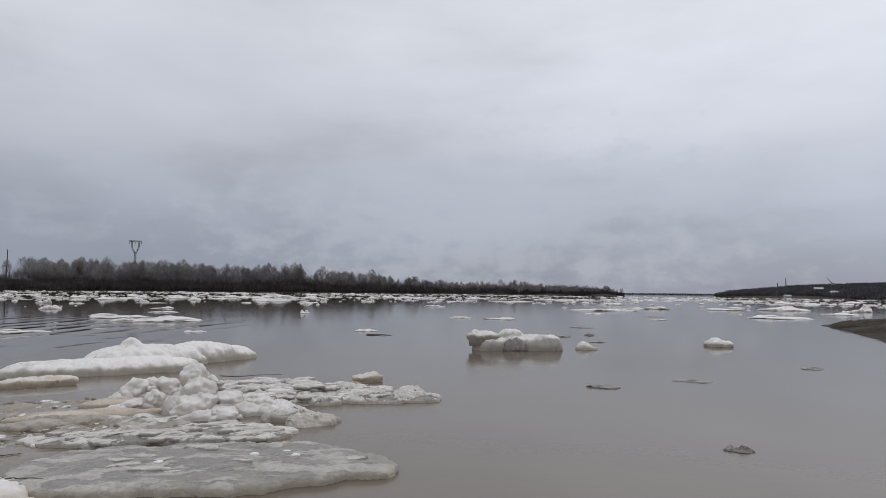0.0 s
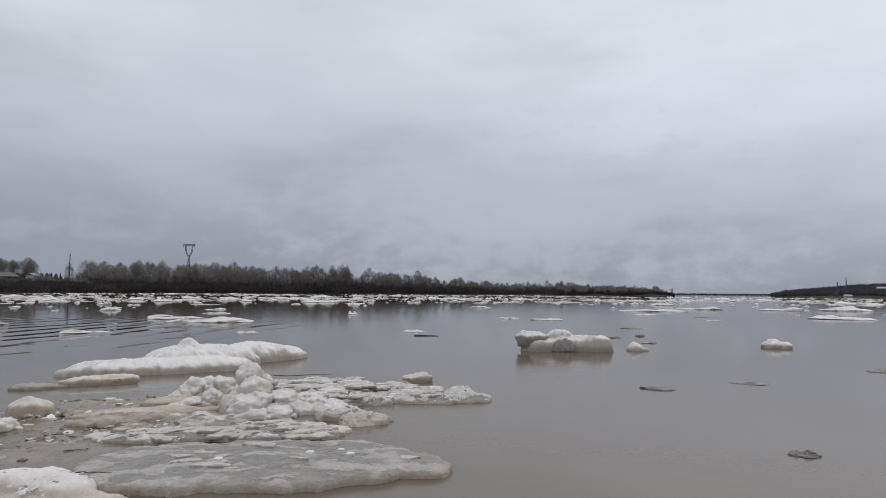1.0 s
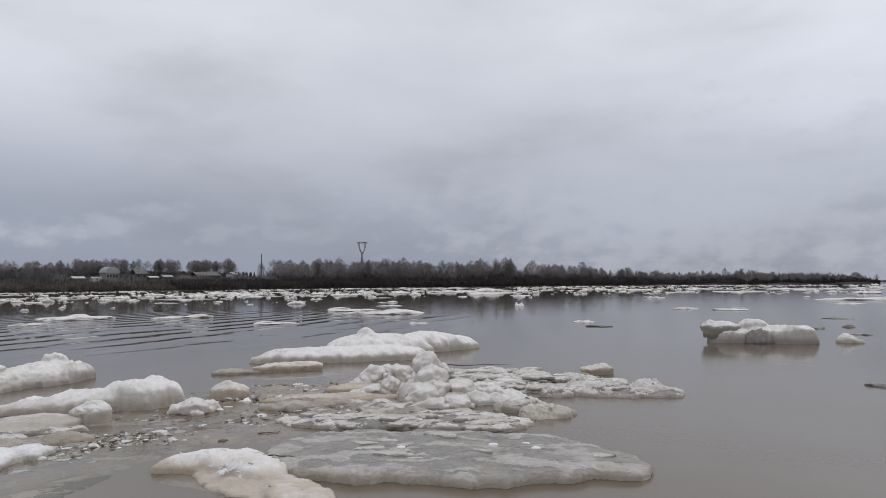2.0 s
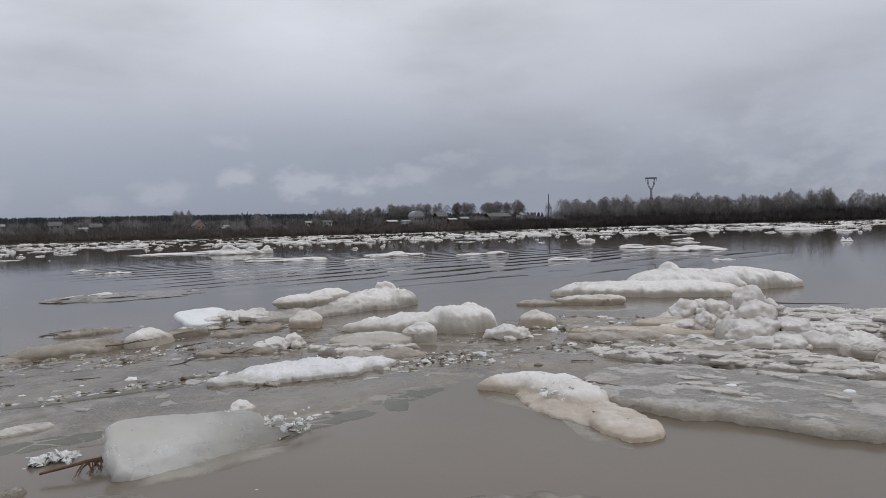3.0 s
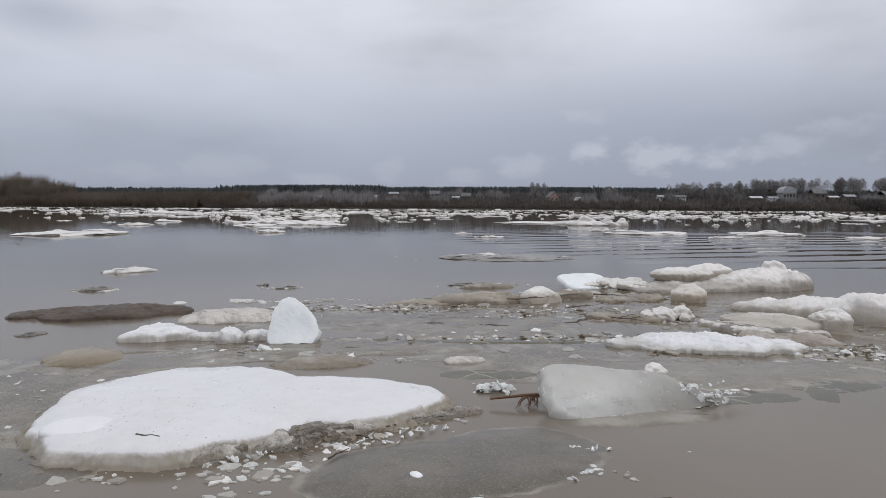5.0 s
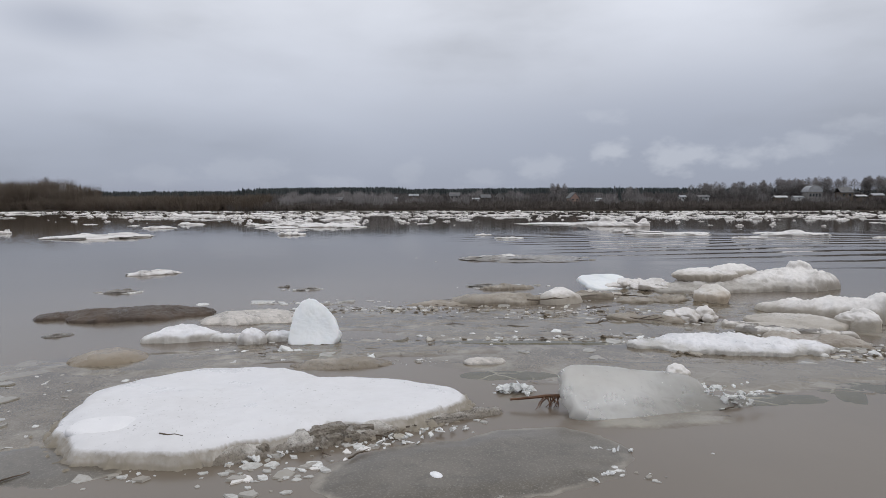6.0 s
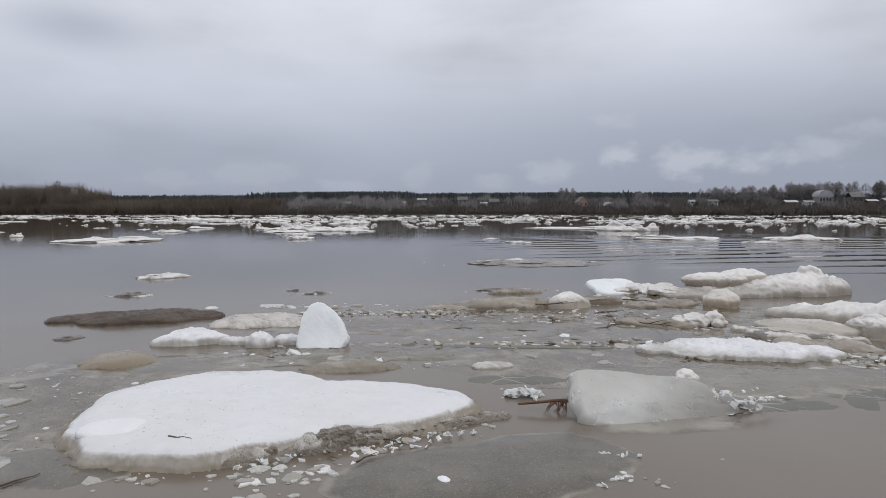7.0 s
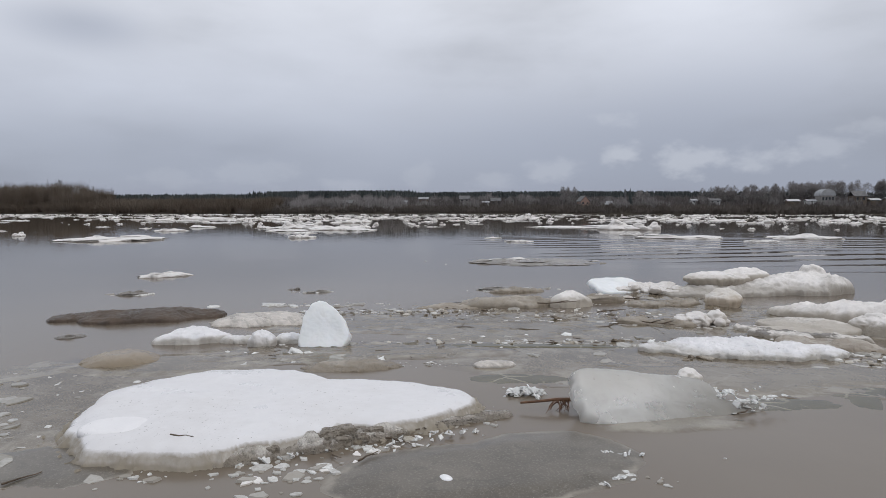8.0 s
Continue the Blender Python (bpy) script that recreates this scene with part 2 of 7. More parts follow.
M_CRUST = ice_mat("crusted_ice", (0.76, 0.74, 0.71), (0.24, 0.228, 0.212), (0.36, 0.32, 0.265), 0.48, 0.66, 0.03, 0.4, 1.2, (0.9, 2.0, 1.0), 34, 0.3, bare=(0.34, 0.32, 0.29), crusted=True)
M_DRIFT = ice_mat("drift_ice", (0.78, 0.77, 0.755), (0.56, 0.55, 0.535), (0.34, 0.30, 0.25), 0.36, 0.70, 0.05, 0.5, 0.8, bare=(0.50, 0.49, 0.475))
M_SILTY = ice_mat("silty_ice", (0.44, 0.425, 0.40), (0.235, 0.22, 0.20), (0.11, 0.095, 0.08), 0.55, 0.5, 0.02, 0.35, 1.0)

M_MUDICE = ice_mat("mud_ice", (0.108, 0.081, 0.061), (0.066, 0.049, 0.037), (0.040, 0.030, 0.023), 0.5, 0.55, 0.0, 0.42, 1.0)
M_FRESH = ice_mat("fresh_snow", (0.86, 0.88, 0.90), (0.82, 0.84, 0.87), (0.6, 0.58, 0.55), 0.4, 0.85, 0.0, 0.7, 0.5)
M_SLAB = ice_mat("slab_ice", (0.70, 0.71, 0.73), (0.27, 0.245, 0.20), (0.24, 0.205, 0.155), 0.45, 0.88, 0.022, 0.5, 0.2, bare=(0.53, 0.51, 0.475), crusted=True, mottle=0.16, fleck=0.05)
M_SLABSNOW = ice_mat("slab_snow", (0.77, 0.78, 0.80), (0.74, 0.75, 0.77), (0.6, 0.58, 0.55), 0.4, 0.85, 0.0, 0.7, 0.4, fleck=0.05)
# thin wet plates of dull ice, each its own shade
k = Mat("thin_plates", 0.1, 1.31)
geo = k.n.new("ShaderNodeNewGeometry")
tone = ramp(k.n, [(0.0, (0.20, 0.182, 0.15)), (0.5, (0.28, 0.26, 0.225)), (1.0, (0.44, 0.425, 0.395))], "LINEAR")
k.l.new(geo.outputs["Random Per Island"], tone.inputs[0])
k.colour(k.mix(k.step(k.noise(14, 5, 0.6), 0.45, 0.65, 0, 0.5), tone.outputs[0], (0.16, 0.14, 0.115)))
k.bump((k.noise(12, 4), 0.3, 0.01))
M_THIN = k.m

# glassy crushed ice
k = Mat("glassy_ice", 0.07, 1.31)
k.colour(k.mix(k.step(k.noise(9, 4), 0.4, 0.6), (0.93, 0.93, 0.92), (0.86, 0.845, 0.82)))
k.b.inputs["Transmission Weight"].default_value = 0.4
k.rough(k.step(k.noise(14, 4), 0.4, 0.65, 0.04, 0.35))
k.bump((k.noise(18, 4), 0.5, 0.02), (k.noise(60, 3), 0.3, 0.004))
M_GLASSY = k.m

# broken flakes, each its own shade
k = Mat("brash_flakes", 0.25, 1.31)
geo = k.n.new("ShaderNodeNewGeometry")
tone = ramp(k.n, [(0.0, (0.24, 0.21, 0.17)), (0.35, (0.40, 0.38, 0.35)), (0.7, (0.58, 0.57, 0.55)), (1.0, (0.72, 0.71, 0.69))], "LINEAR")
k.l.new(geo.outputs["Random Per Island"], tone.inputs[0])
k.colour(k.mix(k.step(k.noise(40, 3), 0.45, 0.65, 0, 0.5), tone.outputs[0], (0.30, 0.27, 0.23)))
k.bump((k.noise(60, 3), 0.4, 0.004))
M_BRASH = k.m

k = Mat("slush_crumbs", 0.3, 1.31)
geo = k.n.new("ShaderNodeNewGeometry")
tone = ramp(k.n, [(0.0, (0.09, 0.07, 0.048)), (0.4, (0.19, 0.156, 0.115)), (0.75, (0.34, 0.30, 0.245)), (0.92, (0.55, 0.52, 0.47)), (1.0, (0.76, 0.75, 0.73))], "LINEAR")
k.l.new(geo.outputs["Random Per Island"], tone.inputs[0])
k.colour(k.mix(k.step(k.noise(40, 3), 0.45, 0.65, 0, 0.4), tone.outputs[0], (0.24, 0.2, 0.15)))
k.bump((k.noise(60, 3), 0.4, 0.004))
M_CRUMB = k.m
k = Mat("white_crumbs", 0.3, 1.31)
k.colour(k.mix(k.step(k.noise(12, 4), 0.4, 0.65), (0.62, 0.61, 0.59), (0.82, 0.82, 0.81)))
k.bump((k.noise(60, 3), 0.4, 0.004))
M_WHITECRUMB = k.m

# clear plate of ice, milky with silt inside
k = Mat("clear_ice", 0.16, 1.31)
c = k.mix(k.step(k.noise(2.4, 5), 0.35, 0.65), (0.79, 0.77, 0.735), (0.88, 0.865, 0.84))
c = k.mix(k.step(k.noise(3.5, 6, 0.65), 0.55, 0.7, 0, 0.4), c, (0.46, 0.44, 0.40))
c = k.mix(k.step(k.noise(34, 3, 0.6), 0.66, 0.74, 0, 0.45), c, (0.34, 0.31, 0.27))
along_ = k.n.new("ShaderNodeSeparateXYZ")
k.l.new(k.co, along_.inputs[0])
thin = k.math("ADD", k.math("ADD", along_.outputs["Y"], k.math("MULTIPLY", along_.outputs["X"], 0.9)), k.math("MULTIPLY", k.noise(4, 5, 0.6), 0.5))
c = k.mix(k.step(thin, 0.05, 0.65, 0, 0.85), c, (0.42, 0.395, 0.35))
k.colour(c)
k.b.inputs["Transmission Weight"].default_value = 0.55
k.b.inputs["Subsurface Weight"].default_value = 0.2
k.b.inputs["Subsurface Radius"].default_value = (0.06, 0.06, 0.06)
k.rough(k.step(k.noise(5, 5, 0.6), 0.4, 0.62, 0.05, 0.3))
k.bump((k.noise(3, 3), 0.15, 0.03), (k.noise(26, 4), 0.12, 0.006))
M_CLEAR = k.m

k = Mat("blue_white_ice", 0.32, 1.31)
c = k.mix(k.step(k.noise(3.5, 5), 0.35, 0.65), (0.74, 0.755, 0.765), (0.82, 0.83, 0.835))
k.colour(c)
k.b.inputs["Subsurface Weight"].default_value = 0.25
k.b.inputs["Subsurface Radius"].default_value = (0.05, 0.06, 0.07)
k.bump((k.noise(4, 5), 0.35, 0.04), (k.noise(34, 5), 0.25, 0.008))
M_CHUNK = k.m

# river water, heavy with silt: a mirror over the murk; the same skin of water lies over drowned ice
def water_mat(name, murk, ripples=True, dull=0.19):
    """murk(k): the colour of what the water's body, or the ice just under its surface, sends back."""
    k = Mat(name, 0.018, 1.33)
    layers = [(k.noise(0.25, 3, 0.5, (0.5, 1.0, 1.0)), 0.022, 0.25), (k.noise(2.1, 4, 0.55, (0.6, 1.3, 1.0)), 0.075, 0.05), (k.noise(9, 2, 0.5), 0.03, 0.012)]
    if ripples:
        ring = k.n.new("ShaderNodeTexWave")
        ring.wave_type, ring.bands_direction, ring.wave_profile = "BANDS", "X", "SIN"
        mp = k.n.new("ShaderNodeMapping")
        mp.inputs["Rotation"].default_value = (0, 0, radians(-14))
        k.l.new(k.co, mp.inputs[0])
        k.l.new(mp.outputs[0], ring.inputs["Vector"])
        for key, v in (("Scale", 0.19), ("Distortion", 7.0), ("Detail", 3.0), ("Detail Scale", 0.5)):
            ring.inputs[key].default_value = v
        far = k.n.new("ShaderNodeVectorMath")
        far.operation = "DISTANCE"
        far.inputs[1].default_value = (-29.0, 15.0, 0.0)
        k.l.new(k.co, far.inputs[0])
        near_floes = k.step(k.math("DIVIDE", far.outputs["Value"], 17.0), 0.35, 1.0, 1.0, 0.0)
        swell = k.math("MULTIPLY", near_floes, k.step(k.noise(0.22, 4, 0.55, (1.0, 0.4, 1.0)), 0.4, 0.62, 0.05, 1.0))
        layers.append((k.math("MULTIPLY", k.math("POWER", ring.outputs["Fac"], 2.0), swell), 0.6, 0.10))
    k.bump(*layers)
    wave_normal = k.b.inputs["Normal"].links[0].from_socket
    body = k.n.new("ShaderNodeBsdfDiffuse")
    k.l.new(murk(k), body.inputs["Color"])
    mirror = k.n.new("ShaderNodeBsdfGlossy")
    reach = k.n.new("ShaderNodeVectorMath")
    reach.operation = "DISTANCE"
    reach.inputs[1].default_value = (-4.0, 2.0, 0.0)
    place = k.n.new("ShaderNodeNewGeometry")
    k.l.new(place.outputs["Position"], reach.inputs[0])
    ruffle = k.math("ADD", k.math("DIVIDE", reach.outputs["Value"], 60.0), k.math("MULTIPLY", k.math("SUBTRACT", k.noise(0.12, 3), 0.5), 0.2))
    k.l.new(k.step(ruffle, 0.12, 0.3, dull, 0.025), mirror.inputs["Roughness"])
    k.l.new(wave_normal, mirror.inputs["Normal"])
    fres = k.n.new("ShaderNodeFresnel")
    fres.inputs["IOR"].default_value = 1.6
    k.l.new(wave_normal, fres.inputs["Normal"])
    skin = k.n.new("ShaderNodeMixShader")
    k.l.new(fres.outputs[0], skin.inputs[0])
    k.l.new(body.outputs[0], skin.inputs[1])
    k.l.new(mirror.outputs[0], skin.inputs[2])
    k.l.new(skin.outputs[0], k.n["Material Output"].inputs["Surface"])
    k.n.remove(k.b)
    return k.m


MURK = ((0.148, 0.118, 0.089), (0.172, 0.138, 0.105))
M_WATER = water_mat("river_water", lambda k: k.mix(k.step(k.noise(0.35, 4, 0.5), 0.35, 0.65), *MURK))


def drowned(dark, pale, grain, amount, rim=(0.08, 0.34), ragged=0.9, cracks=0.0, line=(0.36, 0.35, 0.31), lip=0.0):
    """Ice just under the surface: it sinks out of sight in the murk towards its ragged rim (cover 0 at the rim, 1 inside),
    with pale cracks between its cells and a pale lip where its edge comes up."""
    def murk(k):
        c = k.mix(k.step(k.noise(2.2, 6, 0.6, None, 0.4), 0.36, 0.64), dark, pale)
        c = k.mix(k.step(k.noise(7, 5, 0.6, None, 0.8), 0.54, 0.62, 0, 0.5), c, tuple(0.72 * v for v in dark))
        c = k.mix(k.step(k.noise(75, 3, 0.6), 0.52, 0.68, 0, amount), c, grain)
        if cracks:
            bend = k.n.new("ShaderNodeTexNoise")
            bend.inputs["Scale"].default_value, bend.inputs["Detail"].default_value = 3.0, 4
            k.l.new(k.co, bend.inputs["Vector"])
            cell = k.n.new("ShaderNodeTexVoronoi")
            cell.feature = "DISTANCE_TO_EDGE"
            cell.inputs["Scale"].default_value = 3.2
            k.l.new(k.mix(0.16, k.co, bend.outputs["Color"]), cell.inputs["Vector"])
            seams = k.math("MULTIPLY", k.step(cell.outputs["Distance"], 0.012, 0.045, cracks, 0.0), k.step(k.noise(3.1, 4), 0.42, 0.56))
            c = k.mix(seams, c, line)
        at = k.n.new("ShaderNodeAttribute")
        at.attribute_name = "cover"
        shown = k.math("ADD", at.outputs["Fac"], k.math("MULTIPLY", k.math("SUBTRACT", k.noise(3.2, 5, 0.6), 0.5), ragged))
        out = k.mix(k.step(shown, *rim), MURK[0], c)
        if lip:
            w = 0.5 * (rim[1] - rim[0]) + 0.02
            edge_ = k.math("MULTIPLY", k.step(shown, rim[0], rim[0] + w), k.step(shown, rim[1], rim[1] + w, lip, 0.0))
            out = k.mix(k.math("MULTIPLY", edge_, k.step(k.noise(2.6, 4), 0.42, 0.58)), out, line)
        return out
    return murk


M_SUNK = water_mat("sunken_ice", drowned((0.056, 0.046, 0.017), (0.092, 0.078, 0.038), (0.15, 0.135, 0.085), 0.25, (0.02, 0.06), 0.16, 0.6, (0.36, 0.33, 0.25), 0.9), False, 0.05)
M_SUB = water_mat("granular_ice", drowned((0.078, 0.063, 0.045), (0.130, 0.109, 0.083), (0.29, 0.265, 0.22), 0.4, (0.02, 0.09), 0.3, 0.0, (0.36, 0.32, 0.26), 0.6), False, 0.3)
M_PALESUNK = water_mat("pale_sunken_ice", drowned((0.19, 0.165, 0.13), (0.30, 0.27, 0.22), (0.36, 0.33, 0.28), 0.3), False)
M_SILTSUNK = water_mat("silt_brown_ice", drowned((0.155, 0.118, 0.080), (0.265, 0.215, 0.160), (0.34, 0.30, 0.25), 0.35, (0.02, 0.3), 1.0), False)
M_SHELF = water_mat("ice_shelf", drowned((0.145, 0.116, 0.078), (0.215, 0.180, 0.130), (0.36, 0.33, 0.28), 0.2, (0.02, 0.12), 0.4, 0.15, (0.40, 0.37, 0.31), 0.5), False, 0.1)
M_AWASH = water_mat("awash_ice", drowned((0.095, 0.072, 0.044), (0.190, 0.154, 0.108), (0.40, 0.37, 0.32), 0.4, (0.02, 0.3), 1.2, 0.18, (0.36, 0.33, 0.27), 0.5), False, 0.1)

k = Mat("wet_silt", 0.85, 1.3)
k.b.inputs["Specular IOR Level"].default_value = 0.15
c = k.mix(k.step(k.noise(1.1, 6, 0.6), 0.35, 0.65), (0.034, 0.028, 0.022), (0.062, 0.051, 0.041))
c = k.mix(k.step(k.noise(12, 5, 0.65), 0.55, 0.7, 0, 0.6), c, (0.035, 0.028, 0.02))
c = k.mix(k.step(k.noise(0.05, 4, 0.6), 0.42, 0.6, 0, 0.7), c, (0.048, 0.042, 0.033))
k.colour(c)
k.bump((k.noise(4, 6, 0.65), 0.7, 0.06), (k.noise(25, 5, 0.65), 0.6, 0.015))
M_SILT = k.m


def plain(name, a, b, scale, rough=0.7, bump=0.3, dist=0.02):
    q = Mat(name, rough)
    q.colour(q.mix(q.step(q.noise(scale, 5, 0.6), 0.35, 0.65), a, b))
    if bump:
        q.bump((q.noise(scale * 3, 5), bump, dist))
    return q.m


M_BARK = plain("bare_bark", (0.14, 0.128, 0.122), (0.2, 0.185, 0.178), 0.8, 0.9)
M_TWIGS = plain("bare_twigs", (0.20, 0.184, 0.178), (0.29, 0.27, 0.264), 0.25, 0.9, 0)
M_BRUSH = plain("dark_brush", (0.092, 0.078, 0.068), (0.155, 0.133, 0.118), 0.08, 0.95, 0)
M_DARKBRUSH = plain("shaded_brush", (0.046, 0.038, 0.038), (0.084, 0.071, 0.068), 0.08, 0.95, 0)
M_SAPLING = plain("grey_saplings", (0.105, 0.094, 0.093), (0.18, 0.164, 0.162), 0.06, 0.95, 0)
M_PALEBRUSH = plain("pale_brush", (0.20, 0.185, 0.182), (0.29, 0.27, 0.266), 0.06, 0.95, 0)
M_GARDEN = plain("garden_brush", (0.095, 0.083, 0.080), (0.16, 0.143, 0.138), 0.06, 0.95, 0)
M_WILLOW = plain("willow_brush", (0.098, 0.074, 0.055), (0.152, 0.122, 0.096), 0.08, 0.95, 0)
# haze of distance put into both wood colours: greyer, then paler and bluer
M_HAZY = plain("hazy_woods", (0.062, 0.060, 0.066), (0.105, 0.10, 0.107), 0.05, 0.95, 0)
M_HAZEDWOODS = plain("haze_tinted_woods", (0.16, 0.165, 0.19), (0.21, 0.215, 0.24), 0.02, 0.95, 0)
M_PINE = plain("dark_pine", (0.030, 0.036, 0.037), (0.056, 0.063, 0.062), 0.12, 0.95, 0)
M_STEEL = plain("galvanised_steel", (0.055, 0.055, 0.06), (0.1, 0.1, 0.105), 1.2, 0.55, 0)
M_TWIG = plain("wet_twig", (0.05, 0.034, 0.022), (0.11, 0.075, 0.045), 20, 0.6, 0.4, 0.004)
M_ROOT = plain("red_brown_root", (0.075, 0.032, 0.014), (0.15, 0.07, 0.032), 25, 0.6, 0.4, 0.004)
M_ROOF = plain("slate_roof", (0.10, 0.10, 0.105), (0.17, 0.165, 0.16), 0.7, 0.8)
M_PALEROOF = plain("pale_metal_roof", (0.25, 0.255, 0.265), (0.34, 0.345, 0.36), 0.5, 0.6)
M_LOG = plain("weathered_boards", (0.085, 0.065, 0.05), (0.14, 0.11, 0.085), 0.9, 0.85)
M_PLASTER = plain("dull_plaster", (0.20, 0.187, 0.18), (0.28, 0.265, 0.25), 0.6, 0.85)
M_PINK = plain("pink_boards", (0.26, 0.17, 0.14), (0.34, 0.23, 0.19), 0.8, 0.85)
M_WHITEWALL = plain("white_wall", (0.42, 0.42, 0.42), (0.55, 0.55, 0.545), 0.6, 0.7)
M_DARKGLASS = plain("dark_pane", (0.03, 0.035, 0.04), (0.05, 0.055, 0.06), 0.5, 0.15, 0)


# ---------------------------------------------------------------- mesh helpers
def obj_from(name, verts, faces, material, parent=None, smooth=False):
    me = bpy.data.meshes.new(name)
    me.from_pydata([tuple(v) for v in verts], [], faces)
    me.materials.append(material)
    if smooth:
        me.polygons.foreach_set("use_smooth", [True] * len(me.polygons))
    me.update()
    ob = new(name, me)
    if parent:
        ob.parent = parent
    return ob


def part(name, bm, material, parent, label=""):
    me = bpy.data.meshes.new(name)
    bm.to_mesh(me)
    bm.free()
    me.materials.append(material)
    ob = new(name, me)
    ob.parent = parent
    return tagged(ob, label)


def box(bm, x0, y0, z0, x1, y1, z1):
    vs = [bm.verts.new(p) for p in ((x0, y0, z0), (x1, y0, z0), (x1, y1, z0), (x0, y1, z0),
                                    (x0, y0, z1), (x1, y0, z1), (x1, y1, z1), (x0, y1, z1))]
    for f in ((3, 2, 1, 0), (4, 5, 6, 7), (0, 1, 5, 4), (1, 2, 6, 5), (2, 3, 7, 6), (3, 0, 4, 7)):
        bm.faces.new([vs[i] for i in f])


def beam(bm, a, b, r0, r1=None, sides=4):
    """A tapered bar from a to b."""
    a, b = Vector(a), Vector(b)
    r1 = r0 if r1 is None else r1
    q = (b - a).to_track_quat("Z", "Y")
    rings = []
    for p, r in ((a, r0), (b, r1)):
        rings.append([bm.verts.new(p + q @ Vector((r * math.cos(2 * math.pi * i / sides), r * math.sin(2 * math.pi * i / sides), 0)))
                      for i in range(sides)])
    for i in range(sides):
        j = (i + 1) % sides
        bm.faces.new((rings[0][i], rings[0][j], rings[1][j], rings[1][i]))
    bm.faces.new(rings[0][::-1])
    bm.faces.new(rings[1])


def fnoise(x, y, z=0.0, octaves=4):
    return noise.fractal(Vector((x, y, z)), 1.0, 2.0, octaves)


# ---------------------------------------------------------------- ground and river
FAR_SHORE = [(-900, -1300), (-560, -640), (-430, -390), (-362, -250), (-318, -130), (-303, -40), (-300, 60), (-296, 130), (-280, 195),
             (-262, 250), (-240, 325), (-200, 410), (-100, 518), (-8, 612), (-30, 680), (-260, 1300), (-1500, 1900)]
NEAR_SHORE = [(-420, -1300), (-190, -520), (-60, -150), (-16, -36), (-5, -9.5), (-2.4, -3.4), (-1.9, -1.5), (-1.1, 0.0), (0.6, 1.0), (3.6, 2.0),
              (7.6, 10), (10.6, 19), (8.6, 25.3), (9.6, 32), (10.4, 39.5), (15, 42), (60, 60), (220, 150), (260, 230), (160, 270),
              (98, 305), (82, 385), (74, 500), (68, 640), (150, 900), (700, 1500)]
WEST = FAR_SHORE + [(-4500, 1900), (-4500, -1300)]
EAST = NEAR_SHORE + [(4500, 1500), (4500, -3000), (-420, -3000)]
NORTH = [(-4500, 2300), (-200, 1750), (300, 1650), (4500, 1700), (4500, 4600), (-4500, 4600)]


def land_distance(X, Y):
    """Metres inland (minus: out in the river) of arrays of points."""
    best = np.full(X.shape, -1e9)
    for poly in (WEST, EAST, NORTH):
        inside = np.zeros(X.shape, bool)
        d = np.full(X.shape, 1e9)
        for (x0, y0), (x1, y1) in zip(poly, poly[1:] + poly[:1]):
            dx, dy = x1 - x0, y1 - y0
            s = np.clip(((X - x0) * dx + (Y - y0) * dy) / (dx * dx + dy * dy), 0, 1)
            d = np.minimum(d, np.hypot(X - x0 - s * dx, Y - y0 - s * dy))
            if y0 != y1:
                inside ^= ((y0 > Y) != (y1 > Y)) & (X < dx * (Y - y0) / dy + x0)
        best = np.maximum(best, np.where(inside, d, -d))
    return best


def ground_height(X, Y):
    d = land_distance(X, Y)
    z = np.where(d < 0, np.maximum(d * 0.14, -1.2), 0.0)
    near = np.hypot(X, Y) < 120
    rise = np.where(near, np.clip(d * np.where(Y > 14, 0.2, 0.08), 0, 1.6), np.clip(d * 0.22, 0, 2.6) + np.clip((d - 10) * 0.075, 0, 4.2))
    z = z + np.where(d > 0, rise, 0)
    # wooded ridge behind the western bank, low hill on the eastern one, far hills to the north
    ridge = np.clip((d - 60) / 120, 0, 1) * np.clip((-X - 300) / 60, 0, 1)
    z = z + np.where(d > 0, ridge * (2.0 + 1.2 * np.sin(Y * 0.013 + 0.6)) * np.clip((330 - Y) / 120, 0.2, 1), 0)
    z = z + np.where((d > 0) & (X > 30) & (Y > 180) & (Y < 1200), np.clip(d / 70, 0, 1) * 1.5, 0)
    z = z + np.where((d > 0) & (Y > 1500), np.clip(d / 400, 0, 1) * 1.0, 0)
    z = np.where((d > 0) & (Y > 1500) & (X > -900), np.clip(d * 0.01, 0, 1.2), z)
    return z


def one_height(x, y):
    return float(ground_height(np.array([float(x)]), np.array([float(y)]))[0])


N = 240
u = np.linspace(-1, 1, N + 1)
spread = 1.2 * np.sinh(u * 8.9) / 1.0
spread = spread / spread[-1] * 4500
GX, GY = np.meshgrid(spread - 1.0, spread + 0.0, indexing="ij")
GZ = ground_height(GX, GY)
gverts = np.stack([GX.ravel(), GY.ravel(), GZ.ravel()], 1)
gverts[:, 2] += np.array([0.05 * fnoise(x * 0.7, y * 0.7) if abs(x) < 80 and abs(y) < 80 else 0.0 for x, y in gverts[:, :2]])
gfaces = [(i * (N + 1) + j, (i + 1) * (N + 1) + j, (i + 1) * (N + 1) + j + 1, i * (N + 1) + j + 1) for i in range(N) for j in range(N)]
tagged(obj_from("ground", gverts.tolist(), gfaces, M_SILT, None, True),
       "dark wet silt banks and river bed with bare spring soil", "ground", kind="structure")

wx = [-4500, -1200, -400, -120, -40, -12, 0, 12, 40, 120, 400, 1200, 4500]
wverts = [(x, y, 0.0) for x in wx for y in wx]
wfaces = [(i * 13 + j, (i + 1) * 13 + j, (i + 1) * 13 + j + 1, i * 13 + j + 1) for i in range(12) for j in range(12)]
